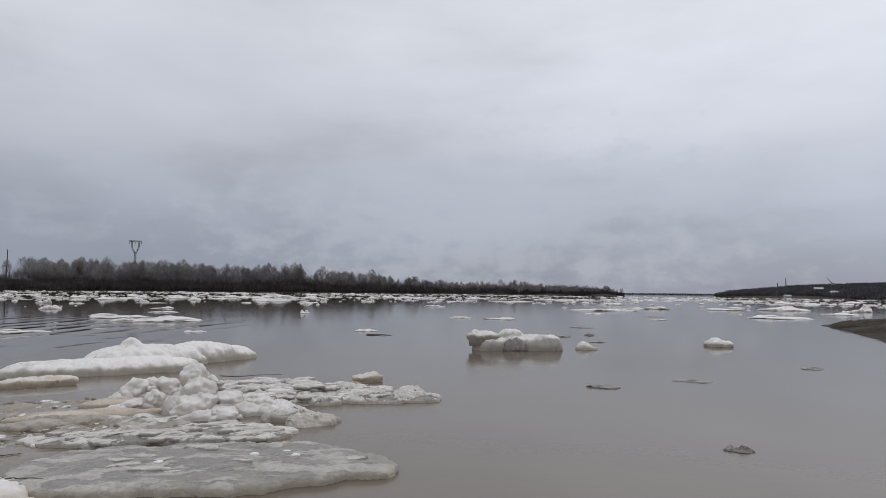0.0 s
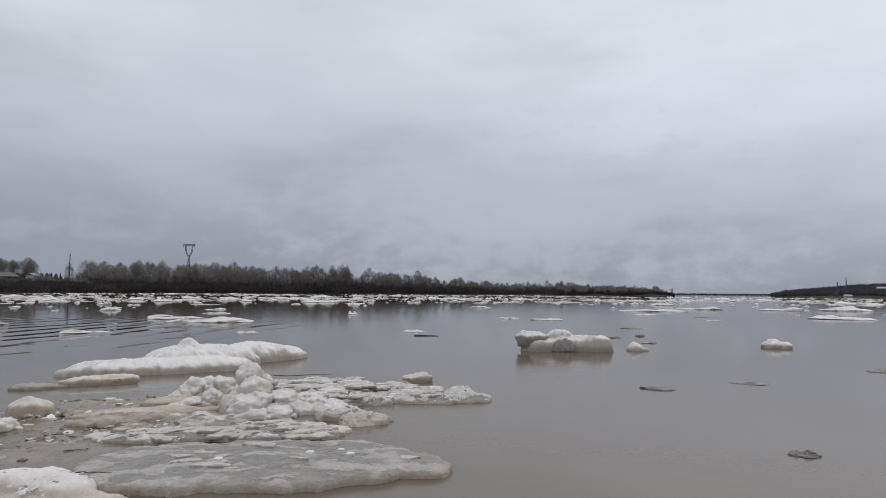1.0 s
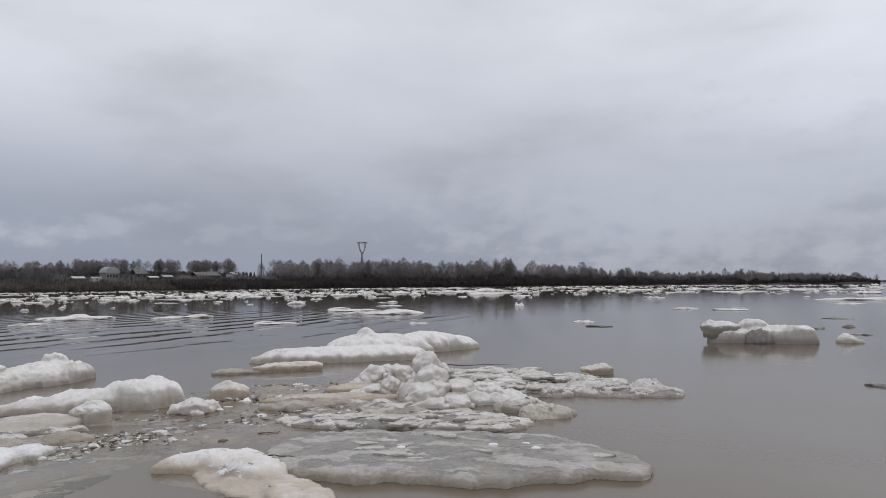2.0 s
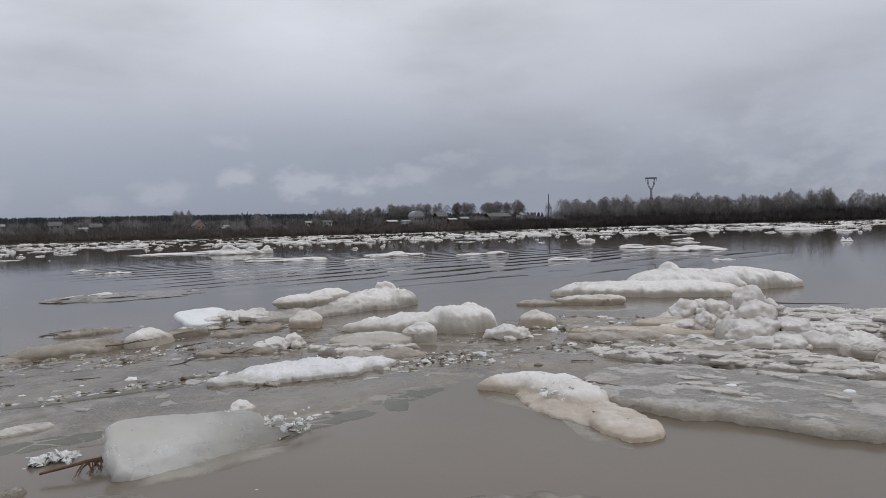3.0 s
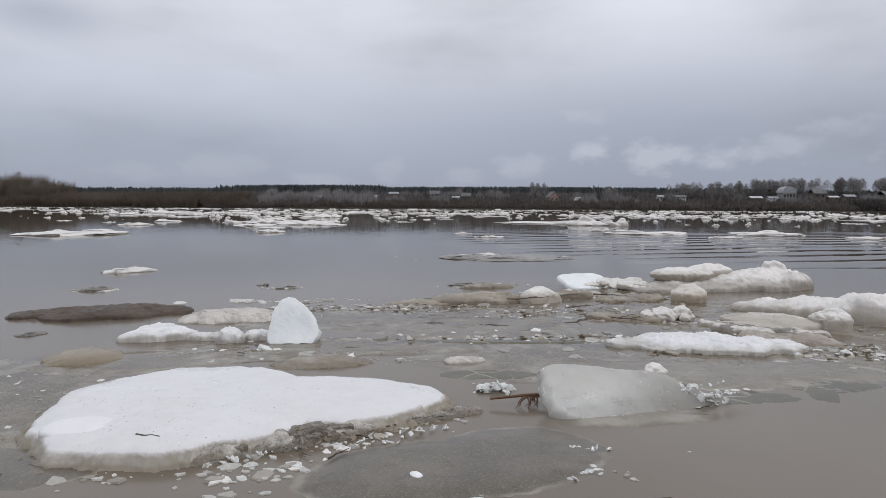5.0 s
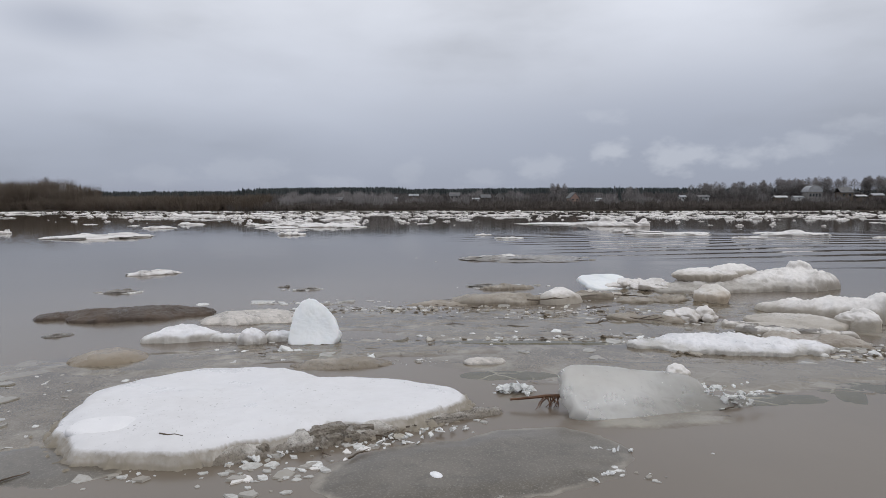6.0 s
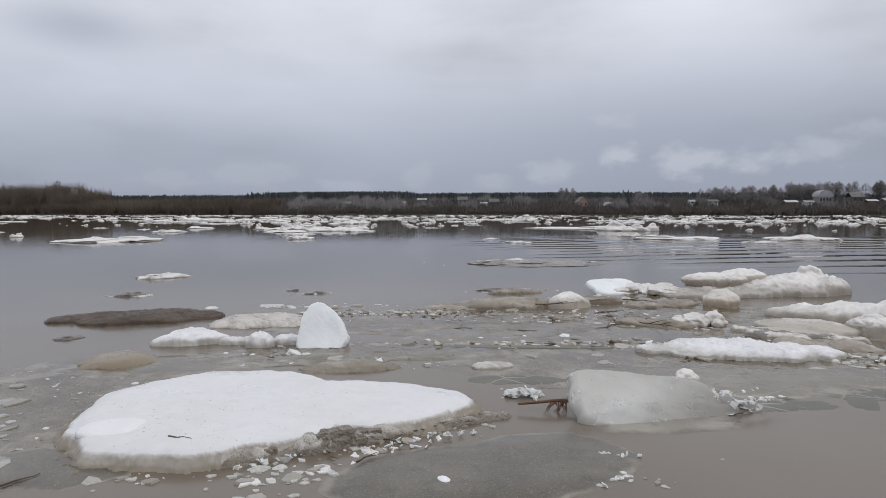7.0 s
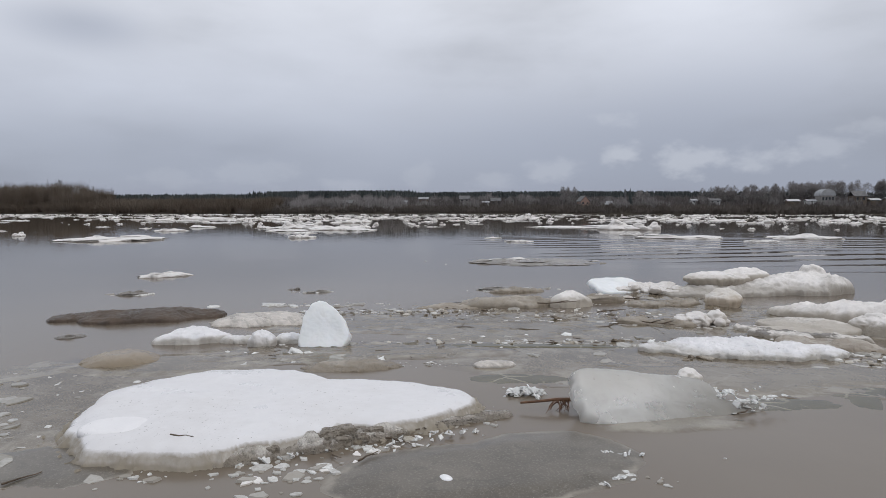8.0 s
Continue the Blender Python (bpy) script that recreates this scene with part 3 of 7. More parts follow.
tagged(obj_from("water", wverts, wfaces, M_WATER), "smooth grey-brown silty river water under an overcast sky", "water", kind="structure")


def lattice_noise(X, Y, seed):
    """Smooth gradient noise on arrays, about -0.7 to 0.7."""
    xi, yi = np.floor(X).astype(np.int64), np.floor(Y).astype(np.int64)
    xf, yf = X - xi, Y - yi

    def corner(i, j):
        h = (i * 374761393 + j * 668265263 + seed * 974634781) & 0xFFFFFFFF
        h = ((h ^ (h >> 13)) * 1274126177) & 0xFFFFFFFF
        a = ((h ^ (h >> 16)) & 0xFFFF) * (2 * np.pi / 65536)
        return np.cos(a), np.sin(a)

    u_, v_ = xf * xf * xf * (xf * (6 * xf - 15) + 10), yf * yf * yf * (yf * (6 * yf - 15) + 10)
    d = []
    for di, dj in ((0, 0), (1, 0), (0, 1), (1, 1)):
        gx, gy = corner(xi + di, yi + dj)
        d.append(gx * (xf - di) + gy * (yf - dj))
    return (d[0] * (1 - u_) + d[1] * u_) * (1 - v_) + (d[2] * (1 - u_) + d[3] * u_) * v_


def field(X, Y, freq, seed, octaves=4, gain=0.5):
    out, amp = 0.0, 1.0
    for o in range(octaves):
        out = out + amp * lattice_noise(X * freq, Y * freq, seed + 31 * o)
        freq, amp = freq * 2.03, amp * gain
    return out


# ---------------------------------------------------------------- ice
def ice_geometry(lobes, rim=0.5, edge=0.12, rough=0.03, over=0.0, seed=0, nt=120, nr=18, jag=0.05, depth=0.2, crust=0.0, power=2.4, skirt=0.06):
    """A floe from overlapping lobes (x, y, half length, half width, turn, height): rings from the middle out to a ragged
    rim, then down and under. Returns the middle, and vertices relative to it."""
    A = np.array([l[:6] for l in lobes], float)
    area = A[:, 2] * A[:, 3]
    cx, cy = (A[:, 0] * area).sum() / area.sum(), (A[:, 1] * area).sum() / area.sum()

    def fields(X, Y):
        out = []
        for x, y, rx, ry, rot, h in A:
            c, s = math.cos(radians(rot)), math.sin(radians(rot))
            a, b = (X - x) * c + (Y - y) * s, -(X - x) * s + (Y - y) * c
            r = (np.abs(a / rx) ** power + np.abs(b / ry) ** power) ** (1 / power)
            out.append((1 - r) * min(rx, ry))
        return np.array(out)

    th = np.linspace(0, 2 * np.pi, nt, endpoint=False)
    reach = max(np.hypot(l[0] - cx, l[1] - cy) + max(l[2], l[3]) for l in A) * 1.05
    rr = np.linspace(0.0, reach, 160)
    S = fields(cx + rr[None] * np.cos(th)[:, None], cy + rr[None] * np.sin(th)[:, None]).max(0)
    last = np.array([(np.nonzero(row > 0)[0][-1] if (row > 0).any() else 2) for row in S])
    R = rr[np.clip(last, 2, None)]
    R = (R + np.roll(R, 1) + np.roll(R, -1)) / 3
    size = R.mean()
    R = R * np.array([1 + jag * (fnoise(2.2 * math.cos(a) + seed, 2.2 * math.sin(a), seed * 1.7, 2)
                                 + 0.7 * fnoise(7 * math.cos(a), 7 * math.sin(a) + seed, 3.1, 4)
                                 + 0.12 * fnoise(22 * math.cos(a), 22 * math.sin(a) + seed, 5.1, 2)) for a in th])
    rho = np.linspace(0, 1, nr + 1)[1:] ** 0.72
    verts, faces = [], []

    def top(X, Y, p):
        s = fields(X, Y)
        z = np.full(X.shape, -9.0)
        for (x, y, rx, ry, rot, h), si in zip(A, s):
            e = min(edge, min(rx, ry))
            zi = np.where(si > 0, h * (rim + (1 - rim) * np.clip(si / e, 0, 1) ** 0.6), h * rim + si * 2.2)
            z = np.maximum(z, zi)
        z = np.maximum(z, 0.3 * A[:, 5].min() * rim)
        n = np.array([0.9 * fnoise(a * 1.9, b * 1.9, seed, 3) for a, b in zip(X.tolist(), Y.tolist())])
        z = z + rough * n * (1 - 0.7 * p ** 6)
        if crust:
            c = np.array([fnoise(a * 2.7, b * 2.7 + 7, seed + 2, 5) for a, b in zip(X.tolist(), Y.tolist())])
            z = z + crust * (np.clip(c / 0.07, 0, 1) + 0.8 * np.clip((c - 0.22) / 0.07, 0, 1)) * (1 - 0.5 * p ** 6)
        return z

    zc = top(np.array([cx]), np.array([cy]), 0)[0]
    verts.append((0, 0, zc))
    ct, st = np.cos(th), np.sin(th)
    for p in rho:
        X, Y = cx + p * R * ct, cy + p * R * st
        Z = top(X, Y, p)
        verts += list(zip((X - cx).tolist(), (Y - cy).tolist(), Z.tolist()))
    zr = np.array([v[2] for v in verts[-nt:]])
    if over > 0:
        under = [(1 - 0.25 * over, zr * 0.55), (1 - over, zr * 0.1 - 0.01), (1 - over * 1.1, zr * 0 - depth)]
    else:
        under = [(1.025, zr * 0.45), (1.05, zr * 0 - 0.02), (0.96, zr * 0 - depth)]
    for p, Z in under:
        if p > 1.04:
            p = 1 + skirt
            Z = Z - 0.35 * skirt * np.clip(R, 0, 0.6)
        wob = 1 + (0.02 + 0.5 * max(0.0, skirt - 0.05)) * np.array([fnoise(12 * a, p * 9, seed, 2) for a in th])
        verts += list(zip((p * R * ct * wob).tolist(), (p * R * st * wob).tolist(), Z.tolist()))
    verts.append((0, 0, -depth))
    rows = nr + 3
    for i in range(nt):
        j = (i + 1) % nt
        faces.append((0, 1 + i, 1 + j))
        for r in range(rows - 1):
            a = 1 + r * nt
            faces.append((a + i, a + nt + i, a + nt + j, a + j))
        a = 1 + (rows - 1) * nt
        faces.append((a + j, a + i, len(verts) - 1))
    # crumbly relief, in all directions
    V = np.array(verts)
    nrm = np.zeros_like(V)
    Q = np.array([q for q in faces if len(q) == 4])
    fn = np.cross(V[Q[:, 2]] - V[Q[:, 0]], V[Q[:, 3]] - V[Q[:, 1]])
    for c in range(4):
        np.add.at(nrm, Q[:, c], fn)
    nrm /= np.maximum(np.linalg.norm(nrm, axis=1, keepdims=True), 1e-9)
    d = np.array([0.7 * noise.fractal(Vector((x * 3.2 + seed, y * 3.2, z * 4)), 1.0, 2.0, 4) + 0.5 * (abs(noise.fractal(Vector((x * 7, y * 7 + seed, z * 8)), 1.0, 2.0, 3)) - 0.2)
                  for x, y, z in verts])
    V = V + nrm * (rough * d)[:, None]
    return (cx, cy), V.tolist(), faces


def ice(name, label, lobes, material, category="ice floe", group="", lift=0.0, **kw):
    (cx, cy), v, f = ice_geometry(lobes, **kw)
    ob = obj_from(name, v, f, material, None, True)
    ob.location = (cx, cy, lift)
    ob.data.name = name
    # how far inside the rim each point lies
    nt, nr = kw.get("nt", 120), kw.get("nr", 18)
    inner = [1.0] + [1 - (i / nr) ** 0.72 for i in range(1, nr + 1) for _ in range(nt)]
    inner += [0.0] * (len(v) - len(inner))
    ob.data.attributes.new("cover", "FLOAT", "POINT").data.foreach_set("value", inner)
    co = np.array(v)
    ob.data.attributes.new("crust", "FLOAT", "POINT").data.foreach_set("value", np.clip(0.5 + 3 * field(co[:, 0] + cx, co[:, 1] + cy, 3.0, 5, 4), 0, 1).tolist())
    return tagged(ob, label, category, group)


def plates_on(floe, part_name, count, size, material, turn, seed, aspect=0.4, thick=0.014, label="", keep=0.92):
    """Broken plates of crust frozen onto a floe, as parts of it: each sits on the floe's own upper surface."""
    r = random.Random(seed)
    co = np.array([v.co for v in floe.data.vertices])
    up = co[co[:, 2] > 0.35 * co[:, 2].max()]
    for _ in range(count):
        x, y, z = up[r.randrange(len(up))] * keep
        near_ = up[np.argsort(np.hypot(up[:, 0] - x, up[:, 1] - y))[:6]]
        a = r.uniform(*size)
        _, v, f = ice_geometry([(0, 0, a, a * aspect * r.uniform(0.6, 1.3), turn + r.gauss(0, 18), thick * r.uniform(0.6, 1.3)),
                                (a * r.uniform(-0.5, 0.5), a * r.uniform(-0.2, 0.2), a * 0.5, a * aspect * 0.7, turn + r.gauss(0, 30), thick)],
                               rim=0.7, edge=0.03, rough=0.012, seed=r.randrange(900), nt=34, nr=5, jag=0.28, depth=0.03)
        o = obj_from(part_name, v, f, material, floe, True)
        o.location = (x, y, float(near_[:, 2].mean()))
        tagged(o, label)


def chips(name, label, zones, material, sizes, seed, thick=0.02, parent_kind="stuff"):
    """Brash: many small broken flakes strewn over elongated zones (x, y, half length, half width, turn, count)."""
    rnd = random.Random(seed)
    verts, faces = [], []
    for x, y, a, b, rot, count in zones:
        c, s = math.cos(radians(rot)), math.sin(radians(rot))
        for _ in range(count):
            p, q = rnd.gauss(0, 0.5) * a, rnd.gauss(0, 0.5) * b
            px, py = x + p * c - q * s, y + p * s + q * c
            r = sizes[0] * (sizes[1] / sizes[0]) ** (rnd.random() ** 1.6) * (2.0 if rnd.random() < 0.05 else 1.0)
            n, turn, asp = rnd.choice((5, 6, 7, 8)), rnd.uniform(0, 6.3), rnd.uniform(0.45, 0.95)
            tx, ty = rnd.uniform(-0.12, 0.12), rnd.uniform(-0.12, 0.12)
            t, k0 = min(thick * rnd.uniform(0.4, 1.4), r * 0.12), len(verts)
            rag = [(2 * math.pi * i / n + rnd.uniform(-0.3, 0.3), rnd.uniform(0.5, 1.15)) for i in range(n)]
            for lvl, sc in ((-0.008, 1.08), (t, 0.9)):
                for ang, q in rag:
                    ux, uy = r * sc * q * math.cos(ang), r * sc * q * asp * math.sin(ang)
                    dx, dy = ux * math.cos(turn) - uy * math.sin(turn), ux * math.sin(turn) + uy * math.cos(turn)
                    verts.append((px + dx, py + dy, lvl + (0.001 + tx * dx + ty * dy if lvl > 0 else 0)))
            faces.append(tuple(k0 + n + i for i in range(n)))
            faces += [(k0 + i, k0 + (i + 1) % n, k0 + n + (i + 1) % n, k0 + n + i) for i in range(n)]
    return tagged(obj_from(name, verts, faces, material), label, "brash ice", kind=parent_kind)


GR = "ice floes stranded along the shore"
SHEETS = []


def floe(name, label, lobes, material, category="ice floe", group=GR, cell=0.025, jag=0.06, rough=0.02, lump=0.0, fine=0.004,
         crust=0.0, crust_at=0.0, crust_stretch=(1.0, 1.0, 0), rim=0.4, edge=0.15, steep=3.5, seed=0, power=2.4, skirt=None, crust_soft=0.09, undercut=0.03):
    """A floe as a dense relief from overlapping lobes (x, y, half length, half width, turn, height, and where they differ the
    width of the sloping shoulder, its rim, and the rise along and across). Its flanks run on under the water, which cuts the outline."""
    reach = [max(l[2], l[3]) + 0.25 for l in lobes]
    x0, x1 = min(l[0] - q for l, q in zip(lobes, reach)), max(l[0] + q for l, q in zip(lobes, reach))
    y0, y1 = min(l[1] - q for l, q in zip(lobes, reach)), max(l[1] + q for l, q in zip(lobes, reach))
    cx, cy = (x0 + x1) / 2, (y0 + y1) / 2
    X, Y = np.meshgrid(np.arange(x0, x1, cell), np.arange(y0, y1, cell), indexing="ij")
    XW = X + jag * (1.6 * field(X, Y, 1.7, seed, 3) + 0.22 * field(X, Y, 9.0, seed + 5, 3))
    YW = Y + jag * (1.6 * field(X, Y, 1.7, seed + 9, 3) + 0.22 * field(X, Y, 9.0, seed + 14, 3))
    Z, deep = np.full(X.shape, -1.0), np.full(X.shape, -1.0)
    for l in lobes:
        x, y, rx, ry, rot, h = l[:6]
        e, rm, ta, tb = (list(l[6:]) + [edge, rim, 0.0, 0.0][len(l) - 6:])[:4]
        c, s_ = math.cos(radians(rot)), math.sin(radians(rot))
        a, b = (XW - x) * c + (YW - y) * s_, -(XW - x) * s_ + (YW - y) * c
        s = (1 - (np.abs(a / rx) ** power + np.abs(b / ry) ** power) ** (1 / power)) * min(rx, ry)
        q = np.clip(s / min(e, ry, rx), 0, 1)
        top = np.maximum(0.25 * h, h + ta * a + tb * b)
        z = np.where(s > 0, top * (rm + (1 - rm) * np.sqrt(1 - (1 - q) ** 2)), top * rm + s * steep)
        d = 0.5 + 0.5 * np.clip((z - Z) / 0.03, -1, 1)
        Z = np.where(Z < -0.5, z, Z * (1 - d) + z * d + 0.03 * d * (1 - d))
        deep = np.maximum(deep, s)
    if skirt:
        wide, high = skirt
        Z = np.maximum(Z, high * np.clip(1 + deep / wide, 0, 1) ** 0.6 - 0.3 * np.clip(-wide - deep, 0, 1) - 0.01 + 0.05 * field(X, Y, 15.0, seed + 12, 3, 0.7) * (deep < 0.02))
    inner = np.clip(deep / 0.1, 0, 1)
    Z = Z + rough * 1.6 * field(X, Y, 2.6, seed + 2, 4) * (0.4 + 0.6 * inner) + fine * 2 * field(X, Y, 19.0, seed + 3, 3, 0.6)
    if lump:
        Z = Z + lump * (0.55 - 2.2 * np.abs(field(X, Y, 4.3, seed + 4, 3, 0.45))) * inner
    up = np.ones(X.shape) if not skirt else np.clip(0.25 + deep / 0.05, 0, 1)
    if crust:
        t = radians(crust_stretch[2])
        A, B = X * math.cos(t) + Y * math.sin(t), -X * math.sin(t) + Y * math.cos(t)
        f = field(A * crust_stretch[0], B * crust_stretch[1], 1.9, seed + 6, 6, 0.6)
        up = np.clip((f - crust_at) / crust_soft, 0, 1)
        up = up * up * (3 - 2 * up)
        Z = Z + crust * (up + 0.7 * np.clip((f - crust_at - 0.28) / 0.06, 0, 1)) * (0.3 + 0.7 * inner)
    Z = np.maximum(Z, -0.16)
    soft_ = Z
    for _ in range(4):
        soft_ = (soft_ + np.roll(soft_, 1, 0) + np.roll(soft_, -1, 0) + np.roll(soft_, 1, 1) + np.roll(soft_, -1, 1)) / 5
    gx, gy = np.gradient(soft_, cell)
    bulge = 0.5 * cell * np.clip(np.hypot(gx, gy) - 0.6, 0, 2) * (0.4 + 1.0 * field(X, Y, 7.0, seed + 8, 2))
    bulge = bulge - undercut * np.clip(1 - Z / 0.035, 0, 1) * np.clip(np.hypot(gx, gy), 0, 1) * (not skirt)
    n = np.maximum(np.hypot(gx, gy), 1e-6)
    verts = np.stack([X - cx - bulge * gx / n, Y - cy - bulge * gy / n, Z], -1)
    wet = Z > -0.13
    keep = wet[:-1, :-1] | wet[1:, :-1] | wet[:-1, 1:] | wet[1:, 1:]
    used = np.zeros(X.shape, bool)
    for sl in ((slice(None, -1), slice(None, -1)), (slice(1, None), slice(None, -1)), (slice(None, -1), slice(1, None)), (slice(1, None), slice(1, None))):
        used[sl] |= keep
    index = np.full(X.shape, -1)
    index[used] = np.arange(used.sum())
    I, J = np.nonzero(keep)
    faces = np.stack([index[I, J], index[I + 1, J], index[I + 1, J + 1], index[I, J + 1]], 1)
    ob = obj_from(name, verts[used].tolist(), faces.tolist(), material, None, True)
    ob.location = (cx, cy, 0)
    ob.data.attributes.new("crust", "FLOAT", "POINT").data.foreach_set("value", up[used].tolist())
    return tagged(ob, label, category, group)


def drowned_sheet(name, label, lobes, material, group, seed, jag=0.16):
    """Ice under a film of water: its glazed face lies level with the river and dips under it at the rim."""
    ob = ice(name, label, lobes, material, "ice sheet", group, rim=0.5, edge=0.05, rough=0.0, seed=seed, nt=150, nr=18, jag=jag, depth=0.1)
    SHEETS.append(ob)
    level = 0.0012 + 0.0007 * len(SHEETS)
    cover = ob.data.attributes["cover"].data
    for v in ob.data.vertices:
        if v.co.z > 0:
            q = min(1.0, cover[v.index].value / 0.45)
            v.co.z = -0.0006 + (level + 0.0006) * q * q * (3 - 2 * q)
    return ob


# sheets of ice awash round the stranded floes: patches that just break the surface
AWASH = "thin grey-brown ice sheet awash in silty water"
for i, (lobes, m, h, rg) in enumerate((
        ([(-7.57, -2.58, 1.81, 0.46, 106, 0), (-7.7, -1.5, 0.9, 0.4, 95, 0)], M_AWASH, 0.010, 0.016),
        ([(-9.09, -0.79, 1.59, 0.87, 78, 0), (-9.45, -0.25, 1.18, 0.88, 71, 0)], M_AWASH, 0.010, 0.018),
        ([(-9.3, -2.6, 1.3, 0.75, 93, 0)], M_AWASH, 0.008, 0.016),
        ([(-6.99, -0.03, 0.69, 0.76, 90, 0), (-6.76, 1.03, 1.09, 0.6, 76, 0)], M_AWASH, 0.004, 0.014),
        ([(-6.92, 2.95, 0.7, 0.4, 47, 0)], M_AWASH, 0.006, 0.016),
        ([(-7.35, 4.75, 1.1, 0.75, 40, 0)], M_AWASH, 0.010, 0.02),
        ([(-8.2, 6.4, 0.85, 0.75, 37, 0)], M_STAIN, 0.010, 0.03),
        ([(-12.4, 2.2, 1.1, 1.2, 78, 0)], M_AWASH, 0.012, 0.03),
        ([(-10.5, 2.3, 1.1, 0.9, 56, 0)], M_AWASH, 0.012, 0.025),
        ([(-3.75, 1.3, 0.5, 0.2, 69, 0)], M_AWASH, 0.008, 0.014),
        ([(-11.0, -0.9, 1.0, 0.32, 103, 0)], M_STAIN, 0.03, 0.035),
        ([(-7.1, 6.0, 0.9, 0.4, 38, 0)], M_STAIN, 0.03, 0.04),
        ([(-9.45, -3.8, 0.62, 0.46, 98, 0), (-9.3, -4.05, 0.4, 0.3, 98, 0)], M_CRUSTTOP, 0.075, 0.02),
        ([(-7.12, -4.5, 0.36, 0.3, 120, 0)], M_TANICE, 0.085, 0.016),
        ([(-6.97, -2.25, 0.42, 0.2, 99, 0)], M_LEDGE, 0.07, 0.03),
        ([(-6.45, 5.9, 0.9, 0.5, 40, 0)], M_CRUST, 0.025, 0.05),
        ([(-8.9, 5.9, 0.7, 0.5, 45, 0)], M_AWASH, 0.010, 0.02),
)):
    ice("ice_sheet", AWASH if m == M_AWASH else "pale silt-stained ice sheet lying low in the water", [l[:5] + (h,) for l in lobes], m, "ice sheet",
        "low ice sheets along the shore", rim=0.0, edge=0.16, rough=rg, seed=40 + i, nt=150, nr=30, jag=0.16, depth=0.1)

for lobes, m, sd in (([(-5.88, 0.98, 0.34, 0.17, 92, 0.005), (-5.91, 1.3, 0.3, 0.15, 92, 0.005)], M_SUNK, 63), ([(-6.18, 1.76, 0.24, 0.19, 70, 0.005), (-6.2, 2.06, 0.27, 0.16, 95, 0.005), (-6.24, 2.34, 0.16, 0.1, 95, 0.005), (-6.52, 1.97, 0.17, 0.11, 90, 0.005), (-6.56, 2.24, 0.16, 0.09, 90, 0.005), (-5.85, 1.7, 0.16, 0.1, 0, 0.005)], M_SUNK, 64),
                     ([(-6.62, -0.72, 0.2, 0.55, 5, 0.005)], M_SUNK, 65), ([(-5.48, -4.24, 1.4, 0.6, 33, 0.005), (-6.59, -4.69, 0.8, 0.9, 3, 0.005)], M_AWASH, 67),
                     ([(-4.5, 2.72, 0.6, 0.24, 158, 0.005), (-5.4, 2.72, 0.6, 0.22, 8, 0.005)], M_PALESUNK, 68),
                     ([(-8.55, 3.75, 1.0, 0.45, 45, 0.005)], M_PALESUNK, 73), ([(-6.6, -4.95, 0.8, 0.13, 138, 0.005)], M_PALESUNK, 95), ([(-9.7, 7.6, 1.1, 0.55, 48, 0.005)], M_PALESUNK, 74), ([(-4.6, -3.6, 0.7, 0.35, 100, 0.005)], M_SUB, 75),
                     ([(-7.3, -0.6, 1.0, 0.8, 92, 0.004), (-7.2, 0.9, 1.0, 0.7, 80, 0.004), (-7.0, 2.2, 0.9, 0.7, 60, 0.004)], M_AWASH, 77),
                     ([(-8.6, 0.4, 1.9, 0.7, 92, 0.004), (-8.4, 2.0, 0.9, 0.8, 60, 0.004)], M_AWASH, 78), ([(-5.45, 0.15, 0.62, 0.22, 98, 0.004)], M_PALESUNK, 79),
                     ([(-8.75, -0.9, 1.15, 0.75, 92, 0.004), (-8.9, 0.35, 1.2, 0.8, 85, 0.004)], M_SHELF, 83), ([(-7.55, -2.7, 1.5, 0.42, 100, 0.004)], M_AWASH, 84),
                     ([(-6.75, 0.3, 0.9, 0.42, 88, 0.004), (-6.5, 1.15, 0.7, 0.5, 90, 0.004), (-6.75, 1.5, 0.9, 0.42, 78, 0.004), (-6.8, 2.5, 0.6, 0.35, 60, 0.004)], M_SHELF, 85), ([(-7.95, -0.6, 1.2, 0.12, 90, 0.004)], M_SUNK, 86),
                     ([(-7.4, 5.2, 1.6, 0.9, 42, 0.004)], M_SILTSUNK, 80), ([(-8.0, 6.7, 1.3, 0.6, 40, 0.004)], M_SILTSUNK, 93), ([(-6.6, 4.0, 0.9, 0.5, 50, 0.004)], M_SILTSUNK, 94), ([(-7.0, -4.0, 1.2, 0.5, 95, 0.004)], M_AWASH, 81), ([(-10.2, 4.6, 0.7, 0.9, 48, 0.004)], M_PALESUNK, 82)):
    drowned_sheet("sunken_ice", "cracked ice showing just under the silty water", lobes, m, "drowned ice under the surface", sd)
drowned_sheet("granular_sheet", "dark granular ice sheet lying just awash", [(-4.55, -1.3, 0.75, 0.45, 108, 0.006), (-4.75, -0.78, 0.6, 0.5, 120, 0.006)], M_SUB, "low ice sheets along the shore", 62, 0.06)
